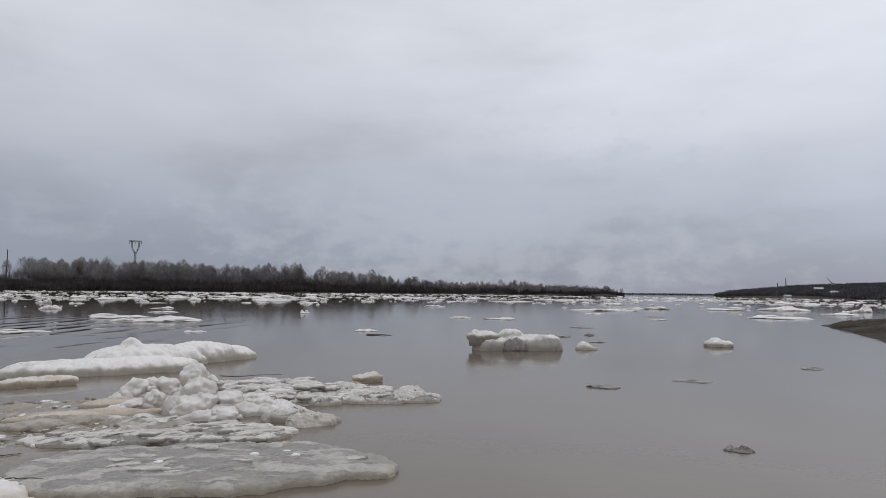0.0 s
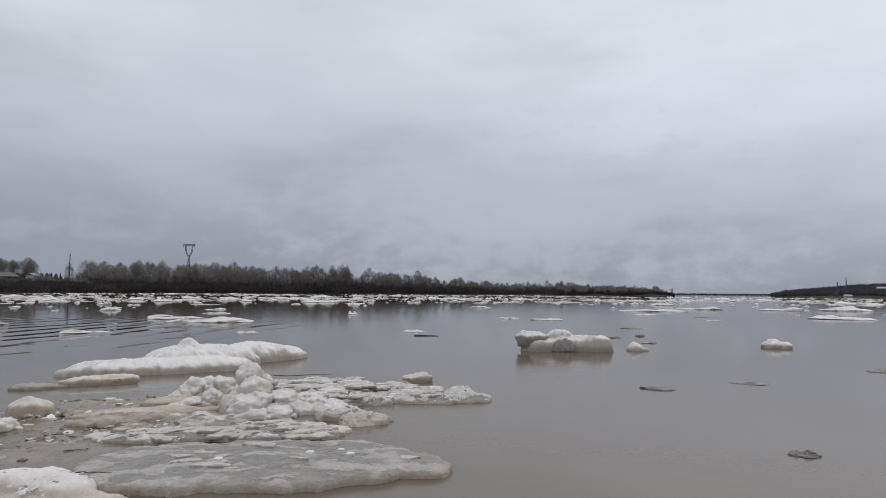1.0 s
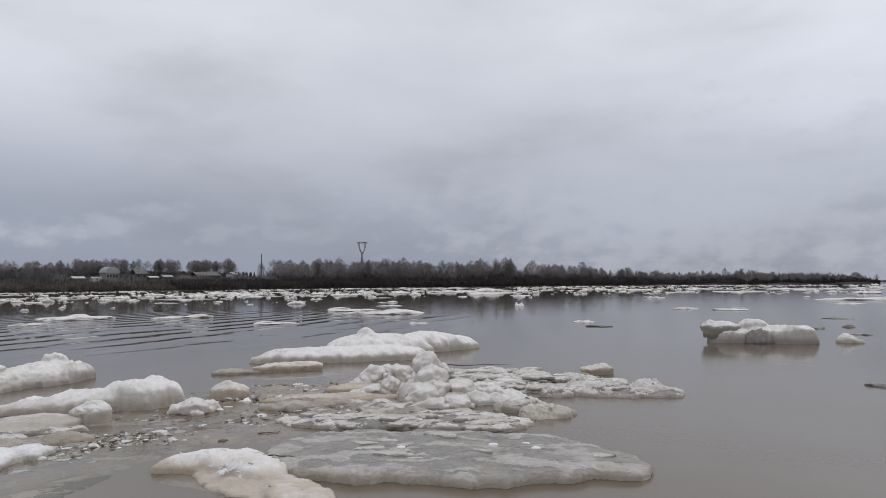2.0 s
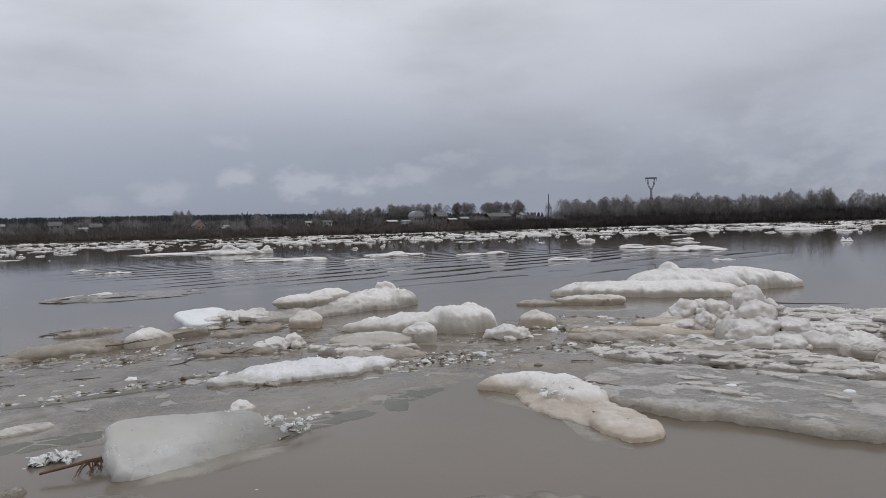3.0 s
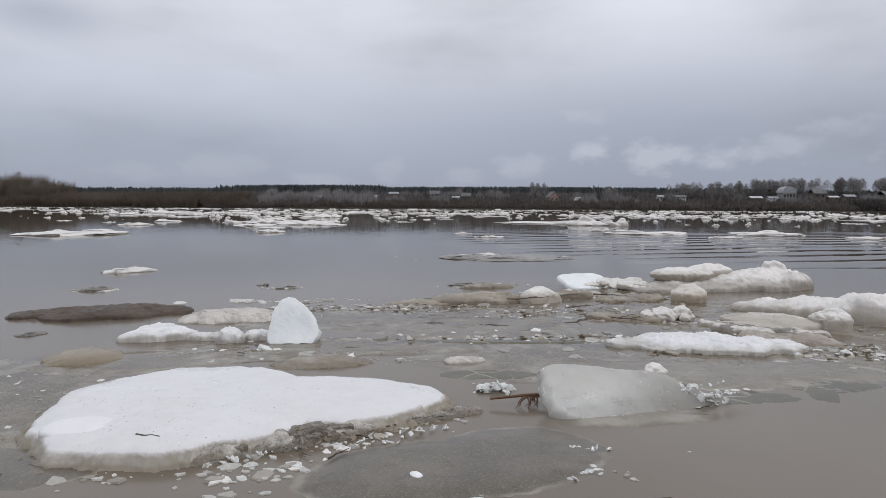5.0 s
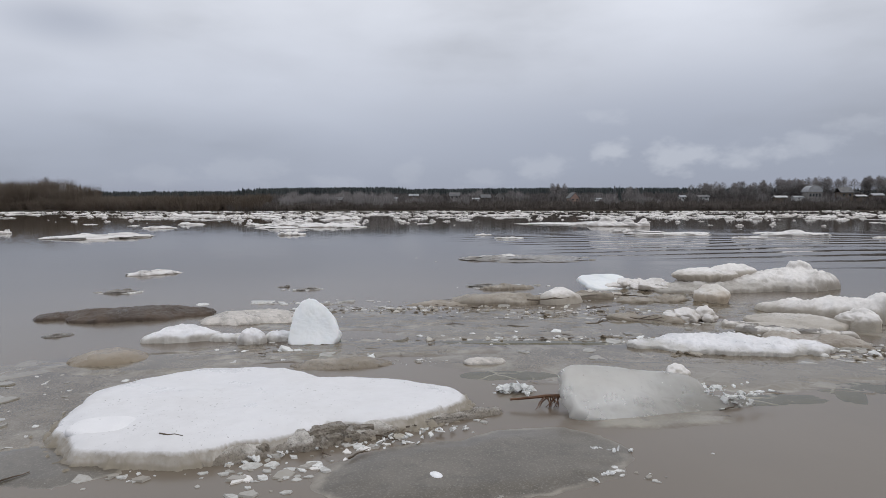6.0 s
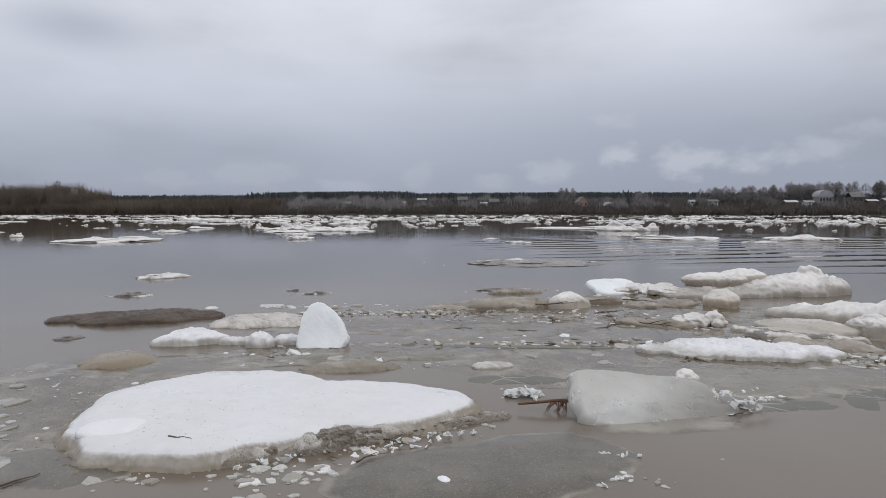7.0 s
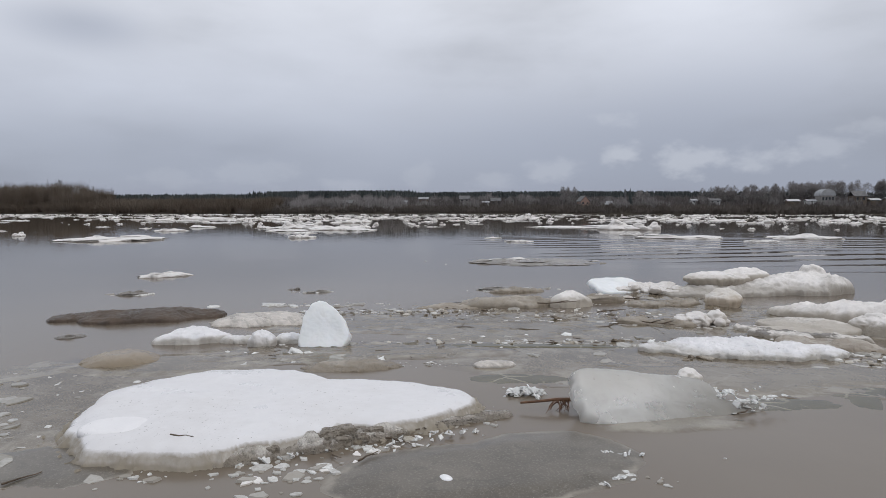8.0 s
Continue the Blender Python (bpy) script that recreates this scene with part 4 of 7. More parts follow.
for lobes, m, hh, sd in (([(-10.92, -0.57, 0.73, 0.25, 94.91, 0.1), (-11.4, 0.95, 0.4, 0.2, 105, 0.1)], M_LEDGE, 0.1, 87), ([(-7.18, 5.56, 0.62, 0.26, 58, 0.07)], M_STAIN, 0.07, 88), ([(-9.39, 1.18, 0.45, 0.2, 68, 0.035)], M_LEDGE, 0.04, 89),
                         ([(-11.1, 1.8, 0.6, 0.22, 100, 0.05)], M_LEDGE, 0.05, 90), ([(-12.7, -0.3, 0.46, 0.2, 101, 0.04)], M_LEDGE, 0.04, 91), ([(-8.0, 2.6, 0.5, 0.2, 60, 0.05)], M_STAIN, 0.05, 92)):
    ice("ice_ledge", "low ledge of wet silt-brown ice at the brash edge", lobes, m, "ice sheet", "low ice sheets along the shore", rim=0.5, edge=0.1, rough=0.045, seed=sd, nt=150, nr=24, jag=0.12, depth=0.1, crust=0.015)
LEDGE = ice("ice_ledge", "crumbly wet brown fringe of ice below the white slab's edge",
    [(-4.76, -2.55, 0.42, 0.12, 110, 0.04), (-5.0, -2.1, 0.62, 0.14, 118, 0.05), (-5.44, -1.4, 0.42, 0.12, 105, 0.045)], M_FRINGE, "ice sheet", "low ice sheets along the shore",
    rim=0.1, edge=0.1, rough=0.04, seed=66, nt=360, nr=30, jag=0.1, depth=0.1, crust=0.02)
# big flat grey floe with its raised back layer
FLAT = floe("flat_floe", "wide flat grey ice floe with worn crust and wet patches",
    [(-3.4, 4.9, 1.1, 0.42, 178, 0.085), (-3.98, 4.45, 1.36, 0.82, 28, 0.095), (-4.68, 4.1, 1.0, 0.8, 34, 0.095), (-4.75, 3.66, 0.65, 0.32, 25, 0.08)],
    M_GREY, cell=0.022, jag=0.09, rough=0.018, crust=0.008, crust_at=-0.02, crust_stretch=(1.0, 2.0, 30), crust_soft=0.22, undercut=0.04, rim=0.55, edge=0.14, steep=3.2, seed=3)
LAYER = floe("flat_floe", "long low layer of pale crusted ice",
    [(-4.9, 5.6, 0.95, 0.3, 30, 0.055), (-5.75, 5.2, 0.95, 0.34, 32, 0.06), (-5.1, 6.05, 0.6, 0.2, 30, 0.045), (-6.4, 4.8, 0.5, 0.22, 22, 0.035)],
    M_CRUST, cell=0.022, jag=0.13, rough=0.025, crust=0.018, crust_at=-0.08, crust_stretch=(1.1, 2.6, 32), rim=0.4, edge=0.12, seed=4)
STAINED = floe("stained_floe", "rounded ice floe with snow on top and brown silt below",
    [(-5.6, 3.1, 0.42, 0.28, 22, 0.15, 0.28, 0.15), (-5.18, 3.06, 0.4, 0.22, 175, 0.17, 0.24, 0.15), (-5.9, 2.88, 0.24, 0.18, 35, 0.1, 0.14, 0.25), (-4.5, 2.88, 0.48, 0.24, 162, 0.085, 0.22, 0.15), (-5.1, 2.78, 0.5, 0.2, 172, 0.05, 0.2, 0.1)],
    M_SNOWTOP, cell=0.018, jag=0.07, rough=0.02, lump=0.012, fine=0.006, steep=2.0, seed=5)
# rubble heap
def rubble(label, blocks, seed, material=None, crumbs=14):
    """A heap of ice blocks frozen together: the heap's blocks are its parts. Blocks are (x, y, z, radius, squash)."""
    r = random.Random(seed)
    x0, y0 = blocks[0][0], blocks[0][1]
    heap = new("ice_rubble")
    heap.location = (x0, y0, 0)
    tagged(heap, label, "ice rubble", GR)
    extra = []
    for x, y, z, rad, sq in blocks:
        for _ in range(crumbs // len(blocks) + 1):
            a = r.uniform(0, 6.283)
            q = rad * r.uniform(0.7, 1.25)
            extra.append((x + q * math.cos(a), y + q * math.sin(a), max(0.02, z - rad * r.uniform(-0.4, 0.9)), rad * r.uniform(0.22, 0.5), r.uniform(0.6, 1.0)))
    for x, y, z, rad, sq in blocks + extra:
        bm = bmesh.new()
        bmesh.ops.create_icosphere(bm, subdivisions=4 if rad > 0.12 else 3, radius=1.0)
        off = Vector((r.uniform(0, 50), r.uniform(0, 50), r.uniform(0, 50)))
        sx, sy = r.uniform(0.85, 1.25), r.uniform(0.85, 1.2)
        planes = [(Vector((r.gauss(0, 1), r.gauss(0, 1), r.gauss(0, 1))).normalized(), r.uniform(0.78, 1.02)) for _ in range(8)]
        turn = Matrix.Rotation(r.uniform(0, 6.283), 3, "Z")
        for v in bm.verts:
            n = v.co.copy()
            d = min([1.12] + [o / max(0.05, n.dot(p)) for p, o in planes])
            d *= 1 + 0.2 * noise.fractal(n * 1.3 + off, 1.0, 2.0, 2) + 0.13 * noise.fractal(n * 3.4 + off, 1.0, 2.0, 3) + 0.05 * noise.fractal(n * 10 + off, 1.0, 2.0, 2)
            c = turn @ Vector((n.x * sx, n.y * sy, n.z * sq))
            v.co = c * rad * d
        for f in bm.faces:
            f.smooth = True
        o = part("ice_block", bm, material or M_RUBBLE, heap)
        o.location = (x - x0, y - y0, z)
    return heap


def mound(heap, lobes, seed, material=None, lump=0.07):
    """The frozen mass under a heap's blocks, as a part of it."""
    ob = floe("mound", "", lobes, material or M_RUBBLE, "", "", cell=0.02, jag=0.1, rough=0.04, lump=lump, fine=0.008, rim=0.3, edge=0.2, steep=2.5, seed=seed)
    ob.parent = heap
    ob.location = ob.location - heap.location


HEAP = rubble("tall heap of knobbly white ice rubble", [(-6.12, 6.95, 0.24, 0.27, 0.9), (-6.25, 7.06, 0.45, 0.19, 1.05), (-6.0, 7.12, 0.36, 0.13, 0.9), (-5.85, 6.78, 0.14, 0.22, 0.8), (-5.65, 7.0, 0.14, 0.2, 0.8),
                                                        (-5.98, 6.6, 0.1, 0.2, 0.9), (-5.45, 6.62, 0.05, 0.17, 0.6), (-5.3, 7.3, 0.08, 0.18, 0.6)], 1, crumbs=16)
mound(HEAP, [(-6.1, 6.95, 0.42, 0.36, 35, 0.26), (-5.7, 6.95, 0.5, 0.3, 30, 0.16), (-5.2, 7.2, 0.6, 0.3, 28, 0.1), (-5.75, 6.4, 0.5, 0.16, 25, 0.07)], 141)
HEAP = rubble("low heap of lumpy white ice", [(-7.45, 7.35, 0.14, 0.22, 0.8), (-7.18, 7.6, 0.14, 0.22, 0.9), (-6.98, 7.75, 0.14, 0.15, 1.0), (-7.32, 7.48, 0.22, 0.14, 0.9)], 2, crumbs=8)
mound(HEAP, [(-7.4, 7.4, 0.5, 0.26, 42, 0.18), (-7.0, 7.75, 0.35, 0.24, 45, 0.16), (-6.72, 7.62, 0.3, 0.26, 40, 0.2)], 142)
HEAP = rubble("small hump of white broken ice", [(-6.85, 6.98, 0.1, 0.13, 1.1), (-7.05, 6.8, 0.05, 0.14, 0.8)], 3, crumbs=6)
mound(HEAP, [(-7.0, 6.85, 0.36, 0.16, 42, 0.1), (-6.8, 7.02, 0.16, 0.13, 40, 0.16)], 143, None, 0.04)
rubble("little heap of snowy ice crumbs", [(-8.1, 4.5, 0.06, 0.17, 0.8), (-8.0, 4.65, 0.05, 0.13, 0.8), (-8.22, 4.38, 0.04, 0.12, 0.8)], 4, crumbs=12)
rubble("little heap of snowy ice crumbs", [(-9.4, 1.75, 0.04, 0.15, 0.7), (-9.42, 1.98, 0.04, 0.14, 0.8), (-9.4, 1.55, 0.03, 0.12, 0.6)], 5, crumbs=10)
rubble("broken white crust piled by the stacked floes", [(-12.9, 1.9, 0.05, 0.26, 0.4), (-12.85, 2.35, 0.06, 0.28, 0.4), (-12.4, 2.2, 0.04, 0.24, 0.35), (-12.7, 1.6, 0.04, 0.2, 0.4)], 6, crumbs=14)
floe("low_floe", "low smooth hump of tan ice in the slush", [(-7.3, 6.1, 0.85, 0.3, 42, 0.085, 0.3, 0.12), (-6.75, 6.55, 0.5, 0.2, 40, 0.06, 0.2, 0.12)], M_TANWHITE, cell=0.022, jag=0.09, rough=0.016, seed=151)
floe("low_floe", "smooth tan foot of ice below the low heap", [(-7.35, 7.12, 0.75, 0.26, 42, 0.12, 0.25, 0.15), (-6.6, 7.6, 0.4, 0.24, 40, 0.14, 0.2, 0.2)], M_TANWHITE, cell=0.022, jag=0.09, rough=0.02, seed=152)
# crusted floe beyond
CRUSTED = floe("crusted_floe", "low rotten ice floe with broken white crust",
    [(-4.2, 8.95, 1.05, 0.55, 10, 0.045), (-5.15, 8.85, 1.0, 0.95, 20, 0.055), (-5.9, 8.5, 0.8, 1.1, 30, 0.07), (-6.2, 9.0, 0.9, 0.9, 26, 0.06), (-4.1, 8.75, 0.5, 0.26, 18, 0.08)],
    M_CRUST, cell=0.026, jag=0.16, rough=0.03, crust=0.05, crust_at=-0.04, crust_stretch=(1.0, 2.2, 26), rim=0.3, edge=0.25, steep=2.0, seed=10)
ice("white_block", "pale ice block with a brown underside", [(-5.05, 10.6, 0.33, 0.16, 55, 0.17)], M_STAINSNOW, "ice block", GR, rim=0.6, edge=0.1, rough=0.05, over=0.15, seed=11, nt=80, nr=14)
ice("brown_block", "small silt-brown ice block", [(-4.85, 9.6, 0.22, 0.12, 53, 0.15)], M_BROWN, "ice block", GR, rim=0.5, edge=0.1, rough=0.05, seed=12, nt=70, nr=14)
ice("ice_lump", "white rounded ice lump beside the flat floe", [(-4.62, 6.85, 0.3, 0.18, 25, 0.1), (-4.2, 6.72, 0.34, 0.19, 48, 0.15)], M_WHITE, "ice lump", GR,
    rim=0.4, edge=0.14, rough=0.1, seed=13, nt=150, nr=24, jag=0.1, crust=0.02)
# long floe further out
floe("tall_floe", "long sloping white floe with a small knob",
    [(-10.9, 9.7, 1.5, 0.5, 42, 0.3, 0.5, 0.2), (-10.7, 11.1, 1.15, 0.62, 56, 0.5, 0.55, 0.22), (-10.1, 12.9, 1.15, 0.42, 66, 0.43, 0.35, 0.25, -0.16), (-10.85, 11.0, 0.26, 0.2, 40, 0.64, 0.2, 0.6), (-10.15, 10.5, 1.1, 0.55, 50, 0.3, 0.6, 0.1), (-10.3, 11.6, 0.7, 0.5, 58, 0.4, 0.6, 0.12)],
    M_WHITE, cell=0.03, jag=0.12, rough=0.02, lump=0.006, fine=0.006, seed=14)
ice("low_floe", "narrow low floe in front of the sloping floe", [(-10.2, 8.0, 0.66, 0.2, 49, 0.15)], M_STAINSNOW, group=GR, rim=0.7, edge=0.1, rough=0.05, over=0.1, seed=15, nt=110, nr=18)
ice("low_floe", "thin flat strip of brownish ice", [(-10.75, 7.3, 0.5, 0.16, 48, 0.07)], M_STAIN, group=GR, rim=0.5, edge=0.1, rough=0.04, seed=16, nt=90, nr=14, jag=0.1)
# rounded floe
floe("rounded_floe", "thick rounded ice floe with a snowy top",
    [(-9.45, 4.0, 0.95, 0.32, 56, 0.25, 0.26, 0.35), (-9.18, 4.46, 0.52, 0.36, 55, 0.36, 0.26, 0.4), (-9.8, 3.4, 0.5, 0.24, 50, 0.17, 0.2, 0.3)],
    M_WHITE, cell=0.02, jag=0.09, rough=0.03, lump=0.022, fine=0.009, seed=17)
floe("low_floe", "smooth pale slab sloping into the water before the rounded floe", [(-9.05, 2.92, 0.62, 0.22, 46, 0.09, 0.1, 0.4, 0.03, 0.18), (-8.78, 2.75, 0.6, 0.14, 48, 0.04, 0.12, 0.2)],
     M_WHITE, cell=0.02, jag=0.06, rough=0.015, seed=18)
ice("ice_lump", "upright wedge of ice on the floe's end", [(-8.72, 3.5, 0.24, 0.16, 50, 0.25)], M_WHITE, "ice lump", GR, rim=0.4, edge=0.14, rough=0.06, seed=19, nt=90, nr=18)
floe("low_floe", "broken glassy fringe of ice beside the pale slab", [(-8.45, 2.35, 0.3, 0.12, 50, 0.07), (-8.5, 2.85, 0.4, 0.1, 45, 0.05)], M_CRUST, cell=0.016, jag=0.1, rough=0.04, crust=0.03, crust_at=-0.1, seed=118)
# stacked floes furthest along
floe("stacked_floe", "long dirty floe carrying a tilted ice slab",
    [(-12.6, 3.7, 1.7, 0.45, 92, 0.14, 0.3, 0.3, 0.02), (-12.35, 3.1, 1.0, 0.34, 92, 0.1, 0.2, 0.3), (-12.85, 4.8, 0.95, 0.5, 97, 0.32, 0.45, 0.3), (-13.0, 5.12, 0.22, 0.2, 0, 0.45, 0.16, 0.4), (-12.8, 4.2, 0.9, 0.4, 94, 0.24, 0.3, 0.3)],
    M_DIRTYWHITE, cell=0.024, jag=0.12, rough=0.035, lump=0.026, fine=0.01, seed=20)
ice("tilted_slab", "smooth white ice slab lying on another floe", [(-12.7, 3.25, 0.55, 0.32, 88, 0.2), (-12.85, 3.75, 0.5, 0.2, 100, 0.26), (-12.7, 3.0, 0.3, 0.28, 90, 0.17)], M_WHITE, group=GR, lift=0.16,
    rim=0.5, edge=0.22, rough=0.035, over=0.14, seed=21, nt=200, nr=30, depth=0.05, jag=0.05)
ice("ice_lump", "rounded ice boulder in front of the stacked floes", [(-11.0, 2.69, 0.27, 0.22, 75, 0.27)], M_STAINSNOW, "ice lump", GR, rim=0.45, edge=0.16, rough=0.04, over=0.1, seed=22, nt=90, nr=18)
ice("low_floe", "glassy strip of broken ice", [(-8.85, 2.35, 0.36, 0.12, 50, 0.07)], M_CRUST, group=GR, rim=0.5, edge=0.08, rough=0.08, seed=25, nt=90, nr=14, jag=0.14)
# bright snowy strip
floe("snowy_strip", "long narrow ice strip heaped with fresh white snow",
    [(-7.78, 1.15, 0.6, 0.28, 86, 0.065, 0.2, 0.3), (-7.72, 1.7, 0.8, 0.34, 88, 0.075, 0.25, 0.3), (-7.6, 2.14, 0.36, 0.24, 75, 0.085, 0.2, 0.35), (-7.9, 1.45, 0.6, 0.16, 92, 0.1, 0.14, 0.4)],
    M_SNOW, cell=0.016, jag=0.13, rough=0.02, lump=0.014, fine=0.007, crust=0.015, crust_at=-0.15, seed=26)
ice("ice_lump", "dull rounded ice block in the brash", [(-8.65, 5.5, 0.28, 0.17, 48, 0.22)], M_STAINSNOW, "ice lump", GR, rim=0.5, edge=0.14, rough=0.04, seed=28, nt=90, nr=18)
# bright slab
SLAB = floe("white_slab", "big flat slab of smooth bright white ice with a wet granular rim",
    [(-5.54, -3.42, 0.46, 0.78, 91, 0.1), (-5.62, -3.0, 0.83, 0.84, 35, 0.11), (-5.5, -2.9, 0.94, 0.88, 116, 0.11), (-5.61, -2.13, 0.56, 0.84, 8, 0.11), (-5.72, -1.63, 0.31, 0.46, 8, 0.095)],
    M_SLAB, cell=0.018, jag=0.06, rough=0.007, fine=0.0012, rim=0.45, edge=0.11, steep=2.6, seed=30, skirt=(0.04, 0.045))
(_, _), v, f = ice_geometry([(0, 0, 0.2, 0.16, 92, 0.03)], rim=0.2, edge=0.08, rough=0.006, seed=31, nt=60, nr=12, depth=0.03)
patch_ = obj_from("snow_patch", v, f, M_SLABSNOW, SLAB, True)
patch_.location = (-4.98 - SLAB.location.x, -3.4 - SLAB.location.y, 0.098)
tagged(patch_, "round patch of fresh snow")
plates_on(FLAT, "crust_plate", 10, (0.06, 0.2), M_CRUSTTOP, 33, 1, 0.3, 0.012, "", 0.8)
plates_on(LAYER, "crust_plate", 18, (0.08, 0.26), M_CRUSTTOP, 38, 2, 0.35, 0.02)
plates_on(CRUSTED, "crust_plate", 34, (0.1, 0.34), M_RUBBLE, 40, 3, 0.3, 0.02)
plates_on(CRUSTED, "crust_plate", 46, (0.08, 0.3), M_CRUSTTOP, 40, 6, 0.35, 0.018)
plates_on(STAINED, "ice_flake", 12, (0.015, 0.04), M_SNOWTOP, 12, 4, 0.6, 0.004, "", 0.8)
plates_on(LEDGE, "ice_crumb", 60, (0.012, 0.05), M_FRINGE, 110, 9, 0.7, 0.012, "", 0.97)


for x, y in ((-4.33, 4.87), (-4.48, 4.2), (-3.55, 4.95), (-3.35, 4.4), (-3.4, 4.85), (-3.8, 4.75), (-4.9, 4.6), (-4.45, -1.35)):
    ice("ice_disc", "small white nugget of refrozen ice on a flat floe", [(x, y, 0.045, 0.028, 30, 0.02)], M_FRESH, "ice nugget", "white ice nuggets", lift=0.095 if x > -4.9 and y > 0 else 0.012,
        rim=0.4, edge=0.02, rough=0.008, seed=int(abs(x * 100)), nt=24, nr=5, depth=0.02)
# white bits before the upright chunk
for (x, y, a, b, rot, h), sd in (((-8.1, -4.2, 0.4, 0.17, 105, 0.11), 32), ((-8.1, -3.72, 0.18, 0.11, 92, 0.08), 33), ((-7.9, -3.38, 0.13, 0.11, 92, 0.16), 34), ((-8.12, -3.12, 0.18, 0.11, 105, 0.09), 35)):
    ice("ice_lump", "small smooth white ice lump on an awash sheet", [(x, y, a, b, rot, h)], M_SNOW, "ice lump", GR, rim=0.45, edge=0.07, rough=0.045, seed=sd, nt=90, nr=16, jag=0.1)
ice("ice_lump", "small pale ball of ice beside the clear plate", [(-6.12, 0.47, 0.13, 0.1, 110, 0.2)], M_WHITE, "ice lump", GR, rim=0.5, edge=0.08, rough=0.06, seed=36, nt=60, nr=14)
floe("ice_lump", "low pale lump of ice just above the water", [(-7.05, -0.95, 0.22, 0.15, 95, 0.04, 0.13, 0.1)], M_CRUSTTOP, "ice lump", cell=0.015, jag=0.04, rough=0.006, seed=37)
floe("mud_island", "dark hump of wet silt-covered ice", [(-9.62, -6.05, 0.64, 0.32, 104, 0.075, 0.32, 0.03), (-9.6, -5.6, 0.85, 0.46, 97, 0.108, 0.46, 0.03), (-9.8, -5.1, 0.6, 0.36, 92, 0.105, 0.36, 0.03)], M_MUDICE, "silt", cell=0.022, jag=0.08, rough=0.02, lump=0.012, fine=0.008, seed=38)
ice("mud_bank", "low dark spit of wet river mud", [(14.34, 40.09, 4.0, 3.6, 20, 0.42), (12.99, 33.08, 3.2, 4.2, 0, 0.34), (11.62, 27.58, 2.6, 2.4, 0, 0.22), (10.74, 24.57, 2.0, 1.0, 0, 0.14)], M_SILT, "mud bank",
    rim=0.02, edge=1.6, rough=0.1, seed=39, nt=200, nr=40, jag=0.14, depth=0.4)
# small plates on the outer edge
ice("ice_plate", "wedge of white ice in driftwood", [(-10.95, 0.4, 0.33, 0.2, 115, 0.22)], M_WHITE, "ice plate", GR, rim=0.3, edge=0.2, rough=0.04, seed=51, nt=90, nr=18)
ice("ice_plate", "flat pale ice plate with twigs before it", [(-11.5, 1.15, 0.36, 0.16, 112, 0.1)], M_WHITE, "ice plate", GR, rim=0.5, edge=0.1, rough=0.06, seed=52, nt=80, nr=14, jag=0.08)


def plate(name, label, lobes, material, thickness, m, seed, jag=0.04, power=5.0):
    """A free plate of ice built lying flat, then set at the pose m."""
    (cx, cy), v, f = ice_geometry(lobes, rim=0.85, edge=0.05, rough=0.012, over=0.0, seed=seed, nt=160, nr=20, jag=jag, depth=thickness, power=power)
    ob = obj_from(name, v, f, material, None, True)
    ob.matrix_basis = m
    return tagged(ob, label, "ice plate", GR)


# upright wedge and the clear tilted plate
plate("ice_wedge", "upright wedge of clean blue-white ice standing on edge", [(-0.03, 0.0, 0.21, 0.24, 0, 0.06), (0.03, 0.03, 0.29, 0.17, -52, 0.06), (0.0, -0.12, 0.25, 0.15, 0, 0.06), (-0.05, 0.12, 0.13, 0.15, 0, 0.06)],
      M_CHUNK, 0.16, pose(-7.95, -2.73, 0.17, 62, 0, 92), 60, 0.05, 2.6)
plate("clear_plate", "tilted translucent plate of clear ice speckled with silt", [(0.0, -0.25, 0.27, 0.30, 0, 0.05), (0.0, 0.08, 0.26, 0.42, 0, 0.05), (0.10, 0.5, 0.13, 0.36, 10, 0.04), (0.14, 0.75, 0.07, 0.26, 12, 0.03)],
      M_CLEAR, 0.07, pose(-5.67, 0.2, 0.043, -7, 29, 3), 61, 0.03)

plate("ice_plate", "smooth pale oval ice plate tilted up on its edge", [(0, 0, 0.3, 0.46, 0, 0.04), (0.05, 0.2, 0.22, 0.3, 20, 0.04)], M_CHUNK, 0.05, pose(-12.75, 1.58, 0.09, 0, 19, 22), 76, 0.04)

# floating block in open water
BLOCK = floe("floating_block", "tall white floating ice block with an overhanging nose and a dark hollow",
    [(-3.35, 18.8, 0.92, 0.34, 23, 0.4, 0.16, 0.6), (-4.2, 18.43, 0.62, 0.32, 23, 0.38, 0.2, 0.5), (-3.8, 18.75, 0.42, 0.26, 23, 0.62, 0.2, 0.5), (-3.0, 18.95, 0.62, 0.3, 23, 0.45, 0.16, 0.6)],
    M_DIRTYWHITE, "ice block", "", cell=0.025, jag=0.06, rough=0.03, lump=0.014, fine=0.008, steep=4.5, undercut=0.05, seed=70)
NOSE = ice("nose", "", [(-4.68, 18.22, 0.36, 0.3, 23, 0.3), (-4.45, 18.33, 0.36, 0.3, 23, 0.3)], M_DIRTYWHITE, "", "", rim=0.5, edge=0.2, rough=0.05, over=0.16, seed=170, nt=130, nr=22, jag=0.07, depth=0.14)
# the dark hollow's shade is given by a darker block set on the face
HOLLOW = ice("dark_hollow", "rough grey-brown block standing for a dark hollow in the face", [(-3.66, 18.42, 0.3, 0.22, 23, 0.34), (-3.45, 18.5, 0.16, 0.2, 23, 0.3)], M_SILTY, "", "", rim=0.6, edge=0.12, rough=0.07, seed=171, nt=110, nr=22, jag=0.1, depth=0.1, crust=0.02)
